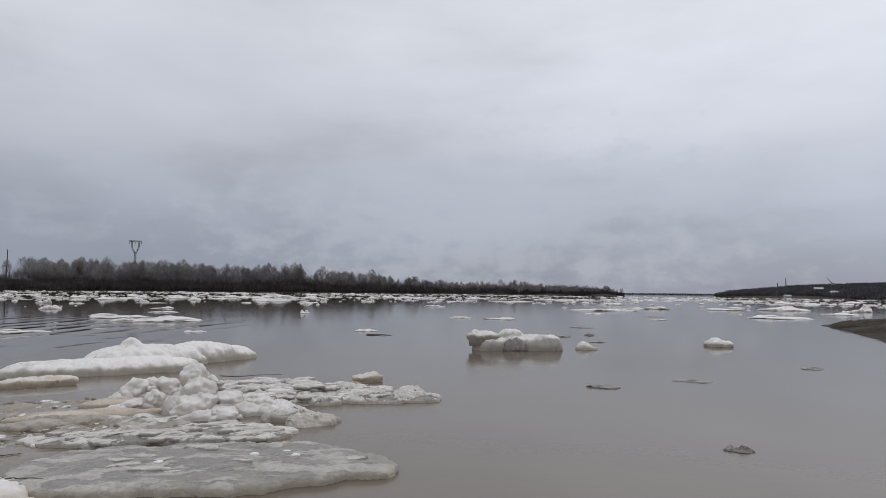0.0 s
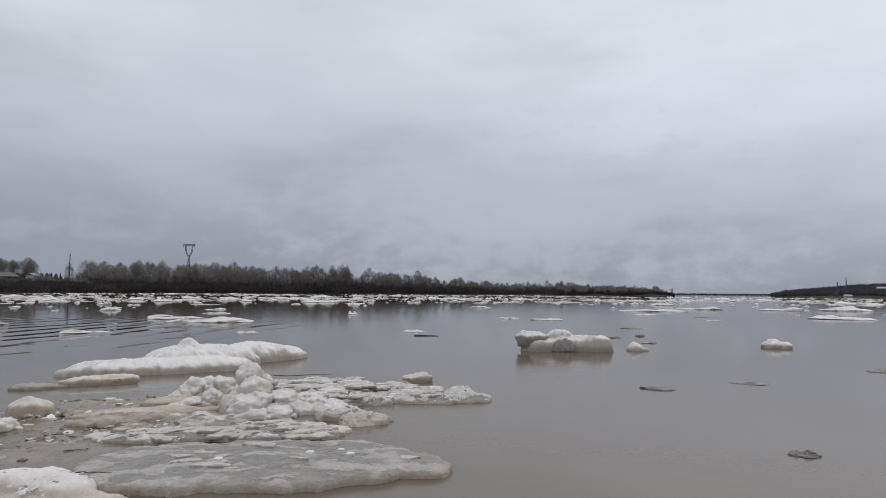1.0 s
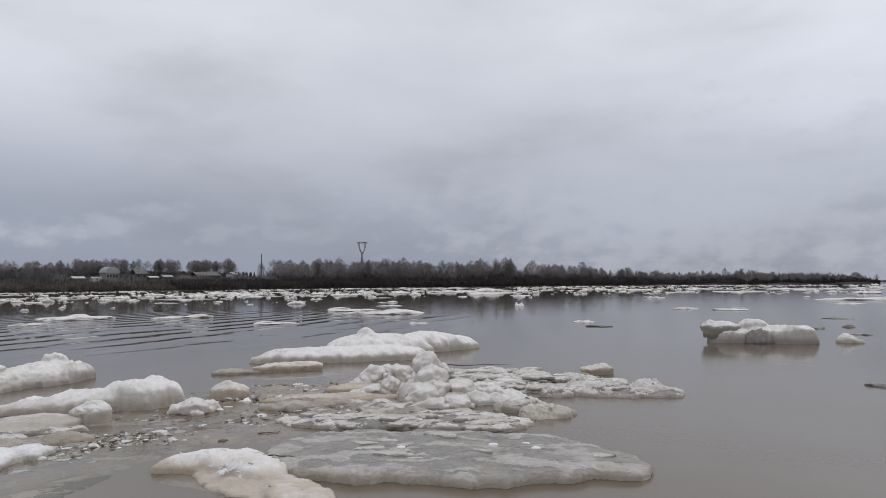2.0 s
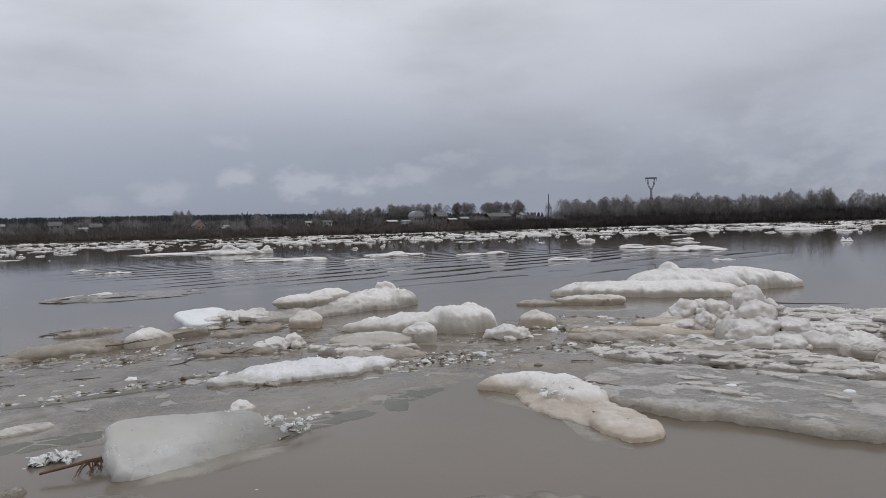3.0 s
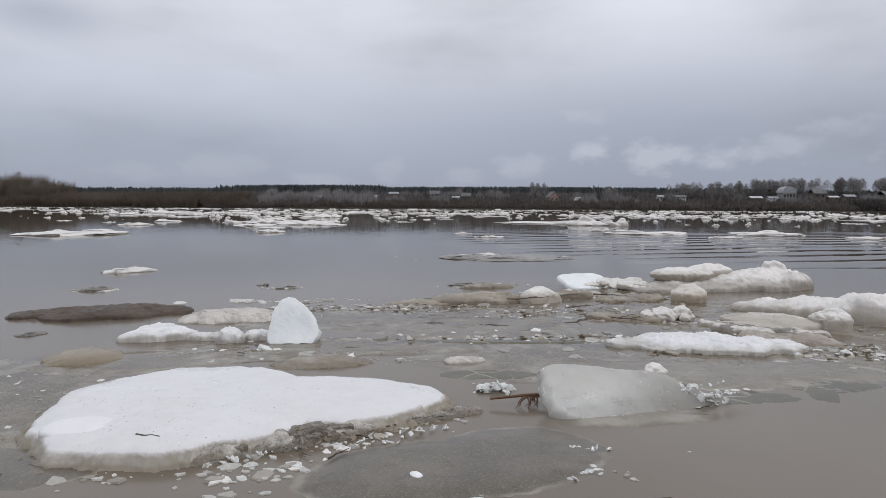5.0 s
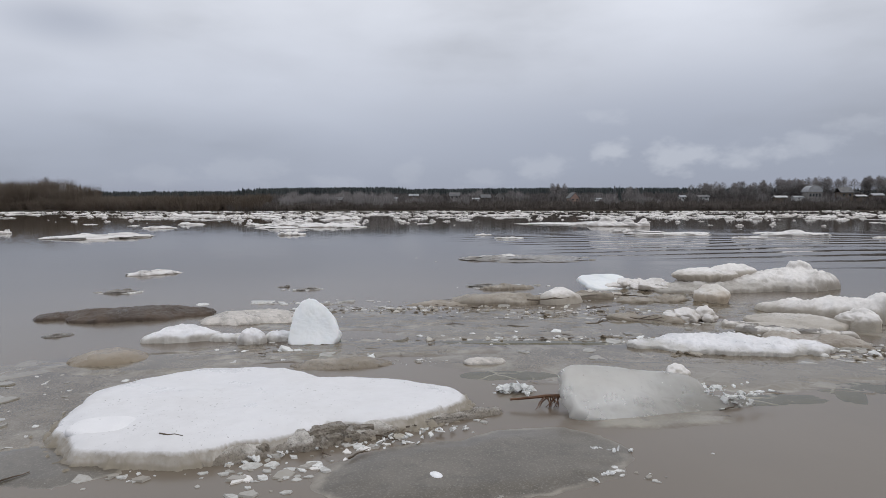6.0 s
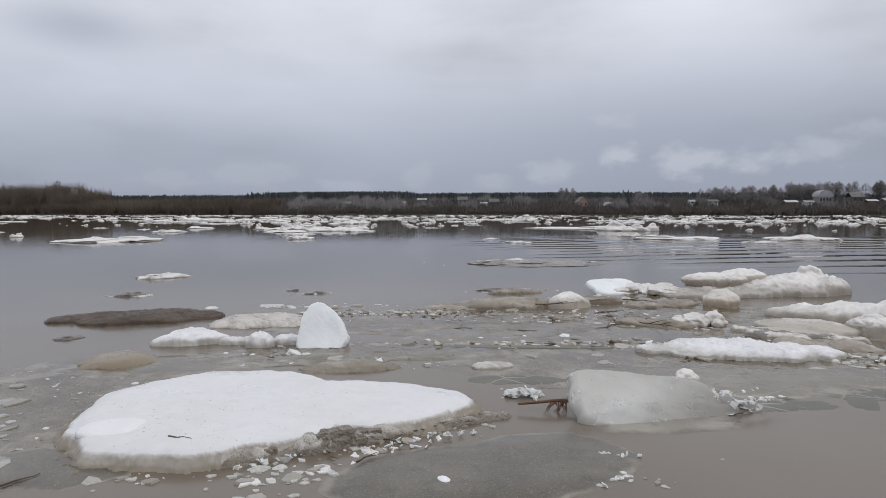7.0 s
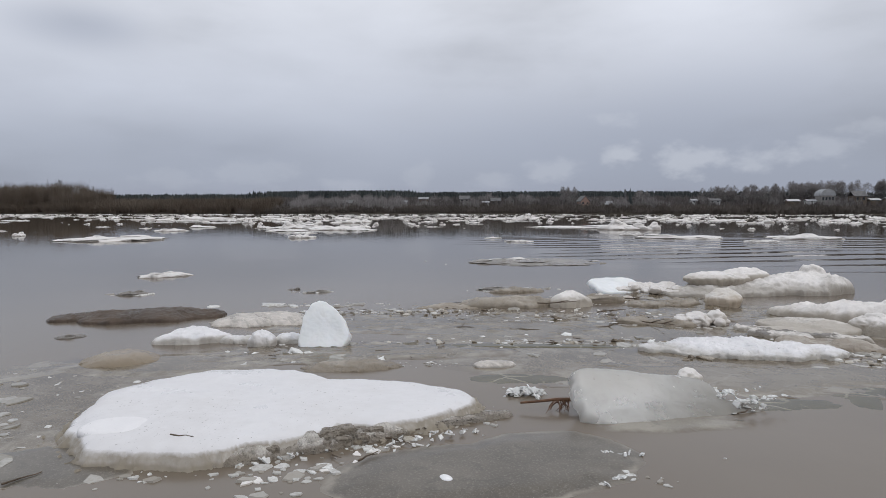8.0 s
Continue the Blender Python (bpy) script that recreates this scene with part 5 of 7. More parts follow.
TAIL = ice("tail", "", [(-2.45, 19.15, 0.14, 0.13, 23, 0.24)], M_DIRTYWHITE, "", "", rim=0.45, edge=0.1, rough=0.05, seed=172, nt=70, nr=16, depth=0.1)
for piece, lift in ((NOSE, 0.27), (HOLLOW, 0.0), (TAIL, 0.0)):
    piece.parent = BLOCK
    piece.location = piece.location - BLOCK.location + Vector((0, 0, lift))

ice("floating_lump", "small rounded white ice lump afloat", [(2.51, 22.72, 0.47, 0.3, 5, 0.2), (2.4, 22.77, 0.3, 0.25, 5, 0.28)], M_WHITE, "ice lump", rim=0.4, edge=0.25, rough=0.07, over=0.05, seed=71, nt=80, nr=16)
ice("floating_lump", "small white ice wedge afloat", [(-1.63, 19.79, 0.33, 0.22, 5, 0.14), (-1.75, 19.79, 0.16, 0.18, 5, 0.22)], M_WHITE, "ice lump", rim=0.35, edge=0.2, rough=0.06, seed=72, nt=70, nr=14)

# ---------------------------------------------------------------- drifting floes
# middle x, y, length across the view, height
DRIFT = [(-30.1, 31.0, 3.1, 0.26), (-45.8, 41.3, 1.6, 0.38), (-40.2, 47.8, 1.7, 0.2), (-54.48, 90.16, 4.8, 0.5), (-23.88, 43.25, 0.62, 0.26), (-11.37, 25.33, 0.9, 0.12),
         (-17.2, 21.65, 0.78, 0.07), (-22.36, 71.36, 2.35, 0.26), (-3.23, 66.98, 6.3, 0.23), (1.2, 78.01, 4.6, 0.34), (9.96, 52.87, 3.9, 0.33), (17.58, 65.81, 3.0, 0.24),
         (16.08, 81.11, 5.0, 0.55), (-11.27, 41.33, 1.4, 0.15), (-8.56, 40.85, 1.9, 0.15), (-36.7, 10.3, 4.1, 0.26)]
DRIFT2 = [(-52.8, 13.05, 2.2, 0.6), (-53.6, 11.3, 3.4, 0.8), (-32.1, 20.6, 2.7, 0.2), (-23.1, 18.7, 1.8, 0.13), (-38.2, 17.5, 3.3, 0.11), (-25.1, 29.0, 4.2, 0.33),
          (-33.5, -18.6, 4.7, 0.3), (-56.5, -17.2, 2.6, 0.22), (-56, -15.4, 1.7, 0.75), (-55, -13.2, 2.2, 0.5), (-52.5, -11.0, 4.4, 0.5), (-49, -13.9, 2.8, 0.25), (-50.6, -8.8, 2.4, 0.2), (-43.5, -11.5, 1.6, 0.12), (-57.3, -15.6, 1.0, 0.6), (-36.6, -9.9, 1.5, 0.28), (-35.8, 17, 3.1, 0.3), (-60, 10.3, 8.6, 0.26),
          (-32.2, 1.5, 1.4, 0.13), (-40.5, 8.9, 1.2, 0.18), (-15.3, -7.8, 1.1, 0.12), (-19.9, 0.2, 1.3, 0.13), (-36.1, 0.5, 0.9, 0.09), (-32.5, 13, 1.6, 0.12), (-38.6, -27, 0.66, 0.31), (-48.8, -22.6, 2.3, 0.23)]
SILTY = [(-3.12, 25.28, 0.81, 0.12), (-2.75, 32.68, 1.2, 0.08), (-2.01, 26.59, 0.4, 0.1), (-1.49, 22.89, 0.58, 0.04), (-0.74, 11.5, 0.6, 0.07), (0.89, 13.0, 0.74, 0.03),
         (0.93, 6.95, 0.3, 0.06), (3.81, 16.33, 0.48, 0.05), (1.07, 51.01, 1.5, 0.07), (-19.6, 0.8, 3.0, 0.08), (-13.0, -0.45, 0.95, 0.06), (-12.9, -4.3, 0.2, 0.05), (-12.5, -3.8, 0.4, 0.06),
         (-12.1, -6.9, 0.5, 0.08), (-8.3, -5.7, 0.3, 0.04), (-19.5, -0.3, 1.4, 0.12)]


def drift_variant(seed, flat, nt, nr):
    r = random.Random(seed)
    lobes = [(0, 0, 0.5, 0.28, 0, 0.26 if not flat else 0.38)]
    for _ in range(r.choice((3, 4, 5))):
        lobes.append((r.uniform(-0.38, 0.38), r.uniform(-0.16, 0.16), r.uniform(0.06, 0.22), r.uniform(0.06, 0.16), r.uniform(-40, 40),
                      r.uniform(0.4, 0.95) if flat else r.uniform(0.45, 1.1)))
    _, v, f = ice_geometry(lobes, rim=0.55, edge=0.08, rough=0.09, seed=seed, nt=nt, nr=nr, jag=0.22, depth=0.5)
    return v, f


VARIANTS = []
for q in range(14):
    v, f = drift_variant(100 + q, q % 3 != 0, 54, 12)
    me = bpy.data.meshes.new("ice_floe")
    me.from_pydata(v, [], f)
    me.polygons.foreach_set("use_smooth", [True] * len(f))
    me.update()
    me.materials.append(M_DRIFT)
    ms = me.copy()
    ms.materials.clear()
    ms.materials.append(M_SILTY)
    VARIANTS.append((me, ms, *drift_variant(100 + q, q % 3 != 0, 13, 3)))

rnd = random.Random(7)


def drift_floe(x, y, length, height, silty=False, depth=None):
    me = VARIANTS[rnd.randrange(14)][1 if silty else 0]
    ob = new("silty_floe" if silty else "ice_floe", me)
    face = math.degrees(math.atan2(y + 1, x + 1)) + 90
    ob.matrix_basis = pose(x, y, 0, 0, 0, face + rnd.uniform(-14, 14) + rnd.choice((0, 180))) @ Matrix.Diagonal((length, length * (depth or rnd.uniform(0.8, 1.5)), max(height, 0.03), 1))
    if silty:
        tagged(ob, "small grey-brown silty ice fragment low in the water", "ice floe", "silty ice fragments")
    elif height > 0.4:
        tagged(ob, "hummocky white ice floe drifting on the river", "ice floe", "drifting ice floes")
    else:
        tagged(ob, "flat white ice floe drifting on the river", "ice floe", "drifting ice floes")
    return ob


for row in DRIFT + DRIFT2:
    drift_floe(*row)
for row in SILTY:
    drift_floe(*row, silty=True)

# the belt of drift ice in the main current
belt = []
while len(belt) < 7000:
    az = rnd.uniform(-40, 132)
    r = math.sqrt(rnd.uniform(40 ** 2, 400 ** 2))
    x, y = -1 - r * math.sin(radians(az)), -1 + r * math.cos(radians(az))
    ease = 110 - 70 * min(1, max(0, (az - 15) / 45))
    keep = 0.02 + 0.98 * min(1, max(0, (r - 48) / ease)) ** 1.2
    keep *= 0.4 if r > 180 else 1.0
    patch = fnoise(x * 0.02, y * 0.02, 4.0, 3)
    if rnd.random() < keep * min(1, max(0.05, 0.5 + 1.3 * patch)):
        belt.append((x, y, r))
bx, by = np.array([b[0] for b in belt]), np.array([b[1] for b in belt])
bd = land_distance(bx, by)
belt = sorted([b for b, d in zip(belt, bd) if d < -3], key=lambda b: b[2])
sv, sf = [], []
for i, (x, y, r) in enumerate(belt):
    length = min(10, math.exp(rnd.gauss(-0.15, 0.8))) * (0.6 + 0.4 * min(1, r / 120))
    height = rnd.uniform(0.07, 0.24) + (rnd.uniform(0.1, 0.55) if rnd.random() < 0.22 else 0)
    height = min(height, 0.34 * length)
    if i < 290:
        drift_floe(x, y, length * 0.8, height)
    else:
        v, f = VARIANTS[rnd.randrange(14)][2:]
        a = math.atan2(y + 1, x + 1) + math.pi / 2 + rnd.uniform(-0.25, 0.25)
        c, s, dp = math.cos(a), math.sin(a), length * rnd.uniform(0.8, 1.6)
        k0 = len(sv)
        sv += [(x + p[0] * length * c - p[1] * dp * s, y + p[0] * length * s + p[1] * dp * c, p[2] * height) for p in v]
        sf += [tuple(k0 + j for j in q) for q in f]
tagged(obj_from("drift_ice", sv, sf, M_DRIFT), "dense belt of white drift ice far out on the river", "drift ice", kind="stuff")

# ---------------------------------------------------------------- brash and driftwood
chips("brash_ice", "crumbs and flakes of clear ice floating in silty water",
      [(-9.7, -0.2, 1.6, 0.5, 95, 80), (-8.15, 0.2, 1.7, 0.18, 93, 80), (-7.5, 4.4, 1.1, 0.7, 42, 110), (-7.8, 5.6, 1.0, 0.5, 40, 60), (-7.6, 3.0, 0.7, 0.3, 45, 60),
       (-10.1, -2.6, 1.5, 0.25, 95, 60), (-5.1, -1.85, 0.5, 0.13, 118, 8), (-7.3, 2.4, 0.5, 0.25, 60, 50), (-7.6, -2.3, 1.2, 0.4, 92, 34),
       (-5.95, 0.35, 0.4, 0.09, 100, 50), (-6.2, -0.7, 0.2, 0.12, 92, 26), (-4.6, -0.9, 0.9, 0.4, 100, 18), (-9.2, 1.2, 0.8, 0.4, 95, 40), (-8.8, 3.6, 0.6, 0.2, 45, 30), (-5.6, 3.4, 0.5, 0.1, 15, 30)],
      M_BRASH, (0.01, 0.065), 5, 0.012)
chips("brash_ice", "dull silt-brown ice flakes and scum on the water",
      [(-9.7, -0.4, 1.9, 0.6, 95, 90), (-8.2, -0.2, 2.0, 0.2, 93, 80), (-7.4, 4.5, 1.4, 0.8, 42, 130), (-10.3, -2.4, 1.6, 0.3, 97, 100), (-5.0, -1.95, 0.7, 0.18, 118, 40), (-11.2, -0.6, 1.0, 0.3, 100, 70),
       (-7.5, -2.6, 1.2, 0.4, 92, 34), (-7.3, 3.0, 0.8, 0.35, 45, 60), (-4.6, -2.2, 0.5, 0.15, 115, 20), (-7.9, 6.0, 1.0, 0.4, 40, 60)],
      M_BRASH, (0.015, 0.10), 6, 0.007)


chips("brash_ice", "scum of broken ice on silty rafts further out", [(-19.6, 0.8, 1.7, 0.7, 92, 150), (-13.0, -0.4, 0.6, 0.3, 92, 80), (-12.5, -3.8, 0.3, 0.15, 100, 40), (-12.1, -6.9, 0.4, 0.2, 100, 20), (-10.9, -3.4, 1.2, 0.2, 95, 50)],
      M_BRASH, (0.02, 0.14), 9, 0.02)


def litter(name, label, zones, material, seed):
    """Broken reed and twig litter: thin slivers floating flat."""
    r = random.Random(seed)
    verts, faces = [], []
    for x, y, a, b, rot, count in zones:
        c, s = math.cos(radians(rot)), math.sin(radians(rot))
        for _ in range(count):
            p, q = r.gauss(0, 0.5) * a, r.gauss(0, 0.5) * b
            px, py = x + p * c - q * s, y + p * s + q * c
            ln, w, t = r.uniform(0.02, 0.09) * (2.2 if r.random() < 0.06 else 1), r.uniform(0.002, 0.006), radians(rot) + r.gauss(0, 0.7)
            dx, dy = math.cos(t) * ln / 2, math.sin(t) * ln / 2
            nx, ny = -math.sin(t) * w, math.cos(t) * w
            z = r.uniform(0.012, 0.03)
            k0 = len(verts)
            verts += [(px - dx - nx, py - dy - ny, z), (px + dx - nx, py + dy - ny, z), (px + dx + nx, py + dy + ny, z), (px - dx + nx, py - dy + ny, z),
                      (px - dx, py - dy, z + w * 1.6), (px + dx, py + dy, z + w * 1.6)]
            faces += [(k0, k0 + 1, k0 + 5, k0 + 4), (k0 + 2, k0 + 3, k0 + 4, k0 + 5), (k0 + 3, k0 + 2, k0 + 1, k0)]
    return tagged(obj_from(name, verts, faces, material), label, "litter", kind="stuff")


def shards(label, heaps, material, size, seed):
    """Crushed ice: thin splintered plates lying every way up in small heaps (x, y, half length, half width, turn, height, count)."""
    r = random.Random(seed)
    verts, faces = [], []
    for x, y, a, b, rot, high, count in heaps:
        c, s = math.cos(radians(rot)), math.sin(radians(rot))
        for _ in range(count):
            p, q = r.gauss(0, 0.45), r.gauss(0, 0.45)
            px, py = x + p * a * c - q * b * s, y + p * a * s + q * b * c
            z = high * max(0.0, 1 - (p * p + q * q) / 1.2) * r.uniform(0.3, 1.0)
            m = pose(px, py, z, r.gauss(0, 28), r.gauss(0, 28), r.uniform(0, 360))
            rad, n, k0 = r.uniform(*size), r.choice((4, 5, 6)), len(verts)
            rag = [(2 * math.pi * i / n + r.uniform(-0.4, 0.4), rad * r.uniform(0.5, 1.2)) for i in range(n)]
            for h, sc in ((-0.004, 1.0), (0.004, 0.88)):
                verts += [tuple(m @ Vector((q0 * sc * math.cos(g), 0.7 * q0 * sc * math.sin(g), h))) for g, q0 in rag]
            faces.append(tuple(k0 + n + i for i in range(n)))
            faces.append(tuple(k0 + n - 1 - i for i in range(n)))
            faces += [(k0 + i, k0 + (i + 1) % n, k0 + n + (i + 1) % n, k0 + n + i) for i in range(n)]
    return tagged(obj_from("crushed_ice", verts, faces, material), label, "crushed ice", kind="stuff")


def crumbs(label, zones, material, sizes, seed, lift=0.0):
    """Knobbly bits of broken ice, half sunk, strewn over elongated zones (x, y, half length, half width, turn, count)."""
    r = random.Random(seed)
    bm = bmesh.new()
    bmesh.ops.create_icosphere(bm, subdivisions=1, radius=1.0)
    ball, tris = [v.co.copy() for v in bm.verts], [tuple(v.index for v in f.verts) for f in bm.faces]
    bm.free()
    verts, faces = [], []
    for x, y, a, b, rot, count in zones:
        c, s = math.cos(radians(rot)), math.sin(radians(rot))
        for _ in range(count):
            p, q = r.gauss(0, 0.5) * a, r.gauss(0, 0.5) * b
            rad = sizes[0] * (sizes[1] / sizes[0]) ** (r.random() ** 1.8)
            m = pose(x + p * c - q * s, y + p * s + q * c, lift + rad * r.uniform(-0.15, 0.2), r.gauss(0, 14), r.gauss(0, 14), r.uniform(0, 360)) @ Matrix.Diagonal(
                (rad * r.uniform(0.8, 1.5), rad * r.uniform(0.6, 1.0), rad * r.uniform(0.25, 0.6), 1))
            k0 = len(verts)
            verts += [tuple(m @ (v * r.uniform(0.72, 1.15))) for v in ball]
            faces += [tuple(k0 + i for i in t) for t in tris]
    return tagged(obj_from("ice_crumbs", verts, faces, material), label, "brash ice", kind="stuff")


SLUSH = [(-7.5, 4.5, 1.3, 0.8, 42), (-7.5, 3.1, 0.9, 0.4, 45), (-7.9, 5.8, 1.1, 0.5, 40), (-6.9, 5.3, 0.8, 0.4, 35), (-8.6, 6.6, 1.0, 0.4, 42)]
crumbs("brown and white crumbs of broken ice frozen in silty slush", [z + (150,) for z in SLUSH] + [(-8.1, 0.2, 1.8, 0.16, 93, 130), (-10.2, -1.2, 2.2, 0.3, 96, 170), (-9.9, 0.4, 1.4, 0.5, 95, 90), (-11.6, 1.0, 0.9, 0.4, 105, 60),
                                                                                                   (-5.1, -1.75, 0.6, 0.12, 118, 40), (-7.3, 2.6, 0.5, 0.12, 75, 50), (-7.35, 1.5, 0.9, 0.08, 88, 40)], M_CRUMB, (0.012, 0.07), 51)
crumbs("white crumbs of ice lying between the floes", [z + (26,) for z in SLUSH] + [(-8.4, 0.6, 1.6, 0.3, 93, 20), (-9.9, 0.2, 1.5, 0.5, 95, 12), (-7.6, -2.9, 0.9, 0.3, 95, 14), (-7.15, -2.2, 0.35, 0.12, 97, 10), (-9.6, -3.2, 0.7, 0.2, 95, 12)],
       M_WHITECRUMB, (0.02, 0.09), 52)
crumbs("glassy crumbs scattered on the snow of the stained floe", [(-5.75, 3.1, 0.3, 0.14, 25, 34), (-5.2, 2.82, 0.3, 0.08, 170, 18)], M_WHITECRUMB, (0.01, 0.035), 53, 0.1)
crumbs("glassy crumbs along the ridge of the clear plate", [(-5.95, 0.3, 0.26, 0.07, 100, 70), (-5.86, 0.62, 0.26, 0.07, 108, 70), (-5.72, 0.85, 0.16, 0.06, 112, 30)], M_GLASSY, (0.008, 0.034), 54, 0.09)
shards("glassy heap of crushed ice by a broken branch", [(-6.1, -0.76, 0.17, 0.1, 92, 0.05, 60)], M_GLASSY, (0.02, 0.06), 7)
shards("glassy splinters heaped along the clear plate", [(-5.94, 0.25, 0.14, 0.06, 100, 0.21, 34), (-5.88, 0.52, 0.2, 0.08, 100, 0.14, 56), (-5.78, 0.76, 0.18, 0.08, 110, 0.07, 44)], M_GLASSY, (0.015, 0.05), 8)
shards("glassy splinters along the granular sheet's rim", [(-4.85, -0.3, 0.2, 0.03, 85, 0.012, 12), (-4.5, -0.42, 0.16, 0.03, 130, 0.012, 10), (-5.05, -1.5, 0.4, 0.1, 115, 0.04, 26), (-4.72, -2.3, 0.4, 0.06, 112, 0.03, 12)], M_GLASSY, (0.012, 0.035), 9)
BRASH = [(-9.7, -0.2, 1.7, 0.6, 95), (-8.15, 0.2, 1.8, 0.35, 93), (-7.5, 4.4, 1.2, 0.8, 42), (-7.6, 3.0, 0.8, 0.4, 45), (-10.2, -2.5, 1.5, 0.3, 96), (-7.4, -2.3, 1.3, 0.5, 92), (-9.0, 1.6, 1.0, 0.6, 80),
         (-11.4, 0.4, 1.2, 0.5, 100), (-8.0, 5.8, 1.0, 0.5, 40), (-7.2, 1.0, 1.4, 0.3, 80), (-6.2, -4.3, 1.1, 0.7, 60), (-5.0, -4.3, 0.6, 0.3, 60)]
chips("thin_plates", "thin wet plates of grey-brown ice among the floes", [z + (16,) for z in BRASH], M_THIN, (0.04, 0.15), 15, 0.012)
chips("brash_ice", "tiny glittering flakes of broken ice on the water", [z + (95,) for z in BRASH] + [(-4.55, -0.35, 0.3, 0.12, 60, 22), (-4.35, -0.9, 0.7, 0.3, 110, 18), (-5.15, -1.55, 0.6, 0.1, 118, 24), (-4.5, -2.3, 0.5, 0.14, 112, 12),
                                                                                                         (-4.45, -3.3, 0.5, 0.12, 92, 20), (-8.0, -0.3, 1.3, 0.06, 90, 70), (-7.9, 0.9, 0.6, 0.06, 80, 50), (-11.2, 0.6, 0.6, 0.2, 105, 60), (-7.1, -1.6, 0.4, 0.15, 95, 20), (-5.9, 0.2, 0.6, 0.15, 100, 30)], M_BRASH, (0.008, 0.045), 16, 0.008)
chips("thin_plates", "ragged flakes of thin ice by the granular sheet", [(-4.5, -2.1, 0.4, 0.14, 108, 10), (-4.3, -2.3, 0.3, 0.16, 100, 8), (-4.95, -1.7, 0.3, 0.1, 118, 8), (-4.4, -3.0, 0.3, 0.1, 92, 8)], M_BRASH, (0.02, 0.075), 18, 0.007)
chips("brash_ice", "flat white flakes of snowy ice before the slab", [(-4.6, -2.05, 0.4, 0.1, 118, 4), (-4.9, -1.7, 0.4, 0.08, 118, 3), (-6.1, -3.0, 0.2, 0.1, 90, 2), (-8.4, 0.4, 1.6, 0.3, 93, 9), (-10.0, 0.3, 1.2, 0.4, 95, 9), (-7.2, 4.6, 0.8, 0.5, 42, 9)],
      M_RUBBLE, (0.03, 0.08), 17, 0.006)


litter("reed_litter", "brown broken reeds and twig litter among the ice",
       [(-9.7, -0.2, 1.8, 0.6, 95, 14), (-8.15, 0.2, 1.9, 0.2, 93, 22), (-7.4, 4.5, 1.4, 0.8, 42, 40), (-10.3, -2.4, 1.6, 0.3, 97, 30), (-5.05, -1.9, 0.8, 0.18, 118, 20), (-11.0, -0.6, 1.0, 0.3, 100, 30),
        (-7.5, -2.5, 1.3, 0.45, 92, 10), (-7.4, 3.0, 0.8, 0.35, 45, 24), (-5.9, 8.4, 1.2, 0.9, 40, 54), (-4.3, 4.6, 1.2, 0.6, 31, 24)],
       M_TWIG, 8)


def twig(label, x, y, length, rot, z=0.03, forks=1, thick=0.008, seed=0, material=None, name="driftwood_twig", rise=0.0):
    r = random.Random(seed)
    bm = bmesh.new()
    pts = [Vector((length * (i / 5 - 0.5), r.uniform(-0.07, 0.07) * length, z + rise * (i / 5) + r.uniform(-0.01, 0.01) * length)) for i in range(6)]
    for i in range(5):
        beam(bm, pts[i], pts[i + 1], thick * (1 - 0.14 * i), thick * (1 - 0.14 * (i + 1)), 5)
    for k in range(forks):
        p = pts[r.choice((1, 2, 3, 4))]
        beam(bm, p, p + Vector((r.uniform(0.1, 0.3) * length, r.choice((-1, 1)) * r.uniform(0.1, 0.3) * length, r.uniform(0.0, 0.12) * length)), thick * 0.7, thick * 0.2, 4)
    me = bpy.data.meshes.new(name)
    bm.to_mesh(me)
    bm.free()
    me.materials.append(material or M_TWIG)
    ob = new(name, me)
    ob.matrix_basis = pose(x, y, 0, 0, 0, rot)
    return tagged(ob, label, "twig", "driftwood twigs")


TW = "thin dark wet twig lying among the ice"
for i, (x, y, ln, rot, z, fk) in enumerate([(-10.4, 0.15, 0.7, 112, 0.13, 2), (-10.7, 1.4, 0.5, 70, 0.14, 2), (-9.35, 1.05, 0.75, 62, 0.06, 2), (-10.2, 0.8, 0.5, 125, 0.1, 1), (-9.2, 0.6, 0.9, 120, 0.03, 1), (-7.0, 5.1, 0.3, 10, 0.05, 1), (-7.0, 9.7, 1.1, 37, 0.14, 0), (-5.45, 8.32, 0.5, 30, 0.1, 1),
                                             (-4.78, -2.9, 0.15, 78, 0.115, 0), (-4.85, -2.05, 0.3, 20, 0.03, 2), (-4.75, -1.8, 0.18, 150, 0.04, 1), (-5.0, -1.65, 0.2, 60, 0.04, 1), (-5.58, 0.7, 0.2, 130, 0.1, 0),
                                             (-4.14, -0.1, 0.24, 85, 0.03, 2), (-4.95, 3.2, 0.3, 20, 0.17, 0), (-9.0, -1.3, 0.4, 95, 0.03, 1), (-4.4, -3.6, 0.2, 150, 0.03, 0), (-6.0, 0.55, 0.25, 95, 0.08, 1), (-8.9, -0.5, 0.35, 80, 0.03, 1),
                                             (-3.75, 1.1, 0.2, 45, 0.04, 2), (-7.8, -2.6, 0.16, 80, 0.03, 0), (-6.3, 4.2, 0.25, 50, 0.05, 1)]):
    twig(TW, x, y, ln, rot, z if z > 0.1 else z * 0.45, fk, 0.007 if ln < 0.5 else 0.011, i)

# broken branch with a fan of roots
branch = new("root_branch")
branch.matrix_basis = pose(-5.72, -0.6, 0.0, 0, 0, 96)
tagged(branch, "broken red-brown branch with a hanging fan of fine roots", "branch")
bm = bmesh.new()
pts = [Vector((-0.24, 0.02, 0.05)), Vector((-0.1, 0.0, 0.065)), Vector((0.02, 0.0, 0.075)), Vector((0.14, 0.01, 0.07)), Vector((0.26, 0.02, 0.085))]
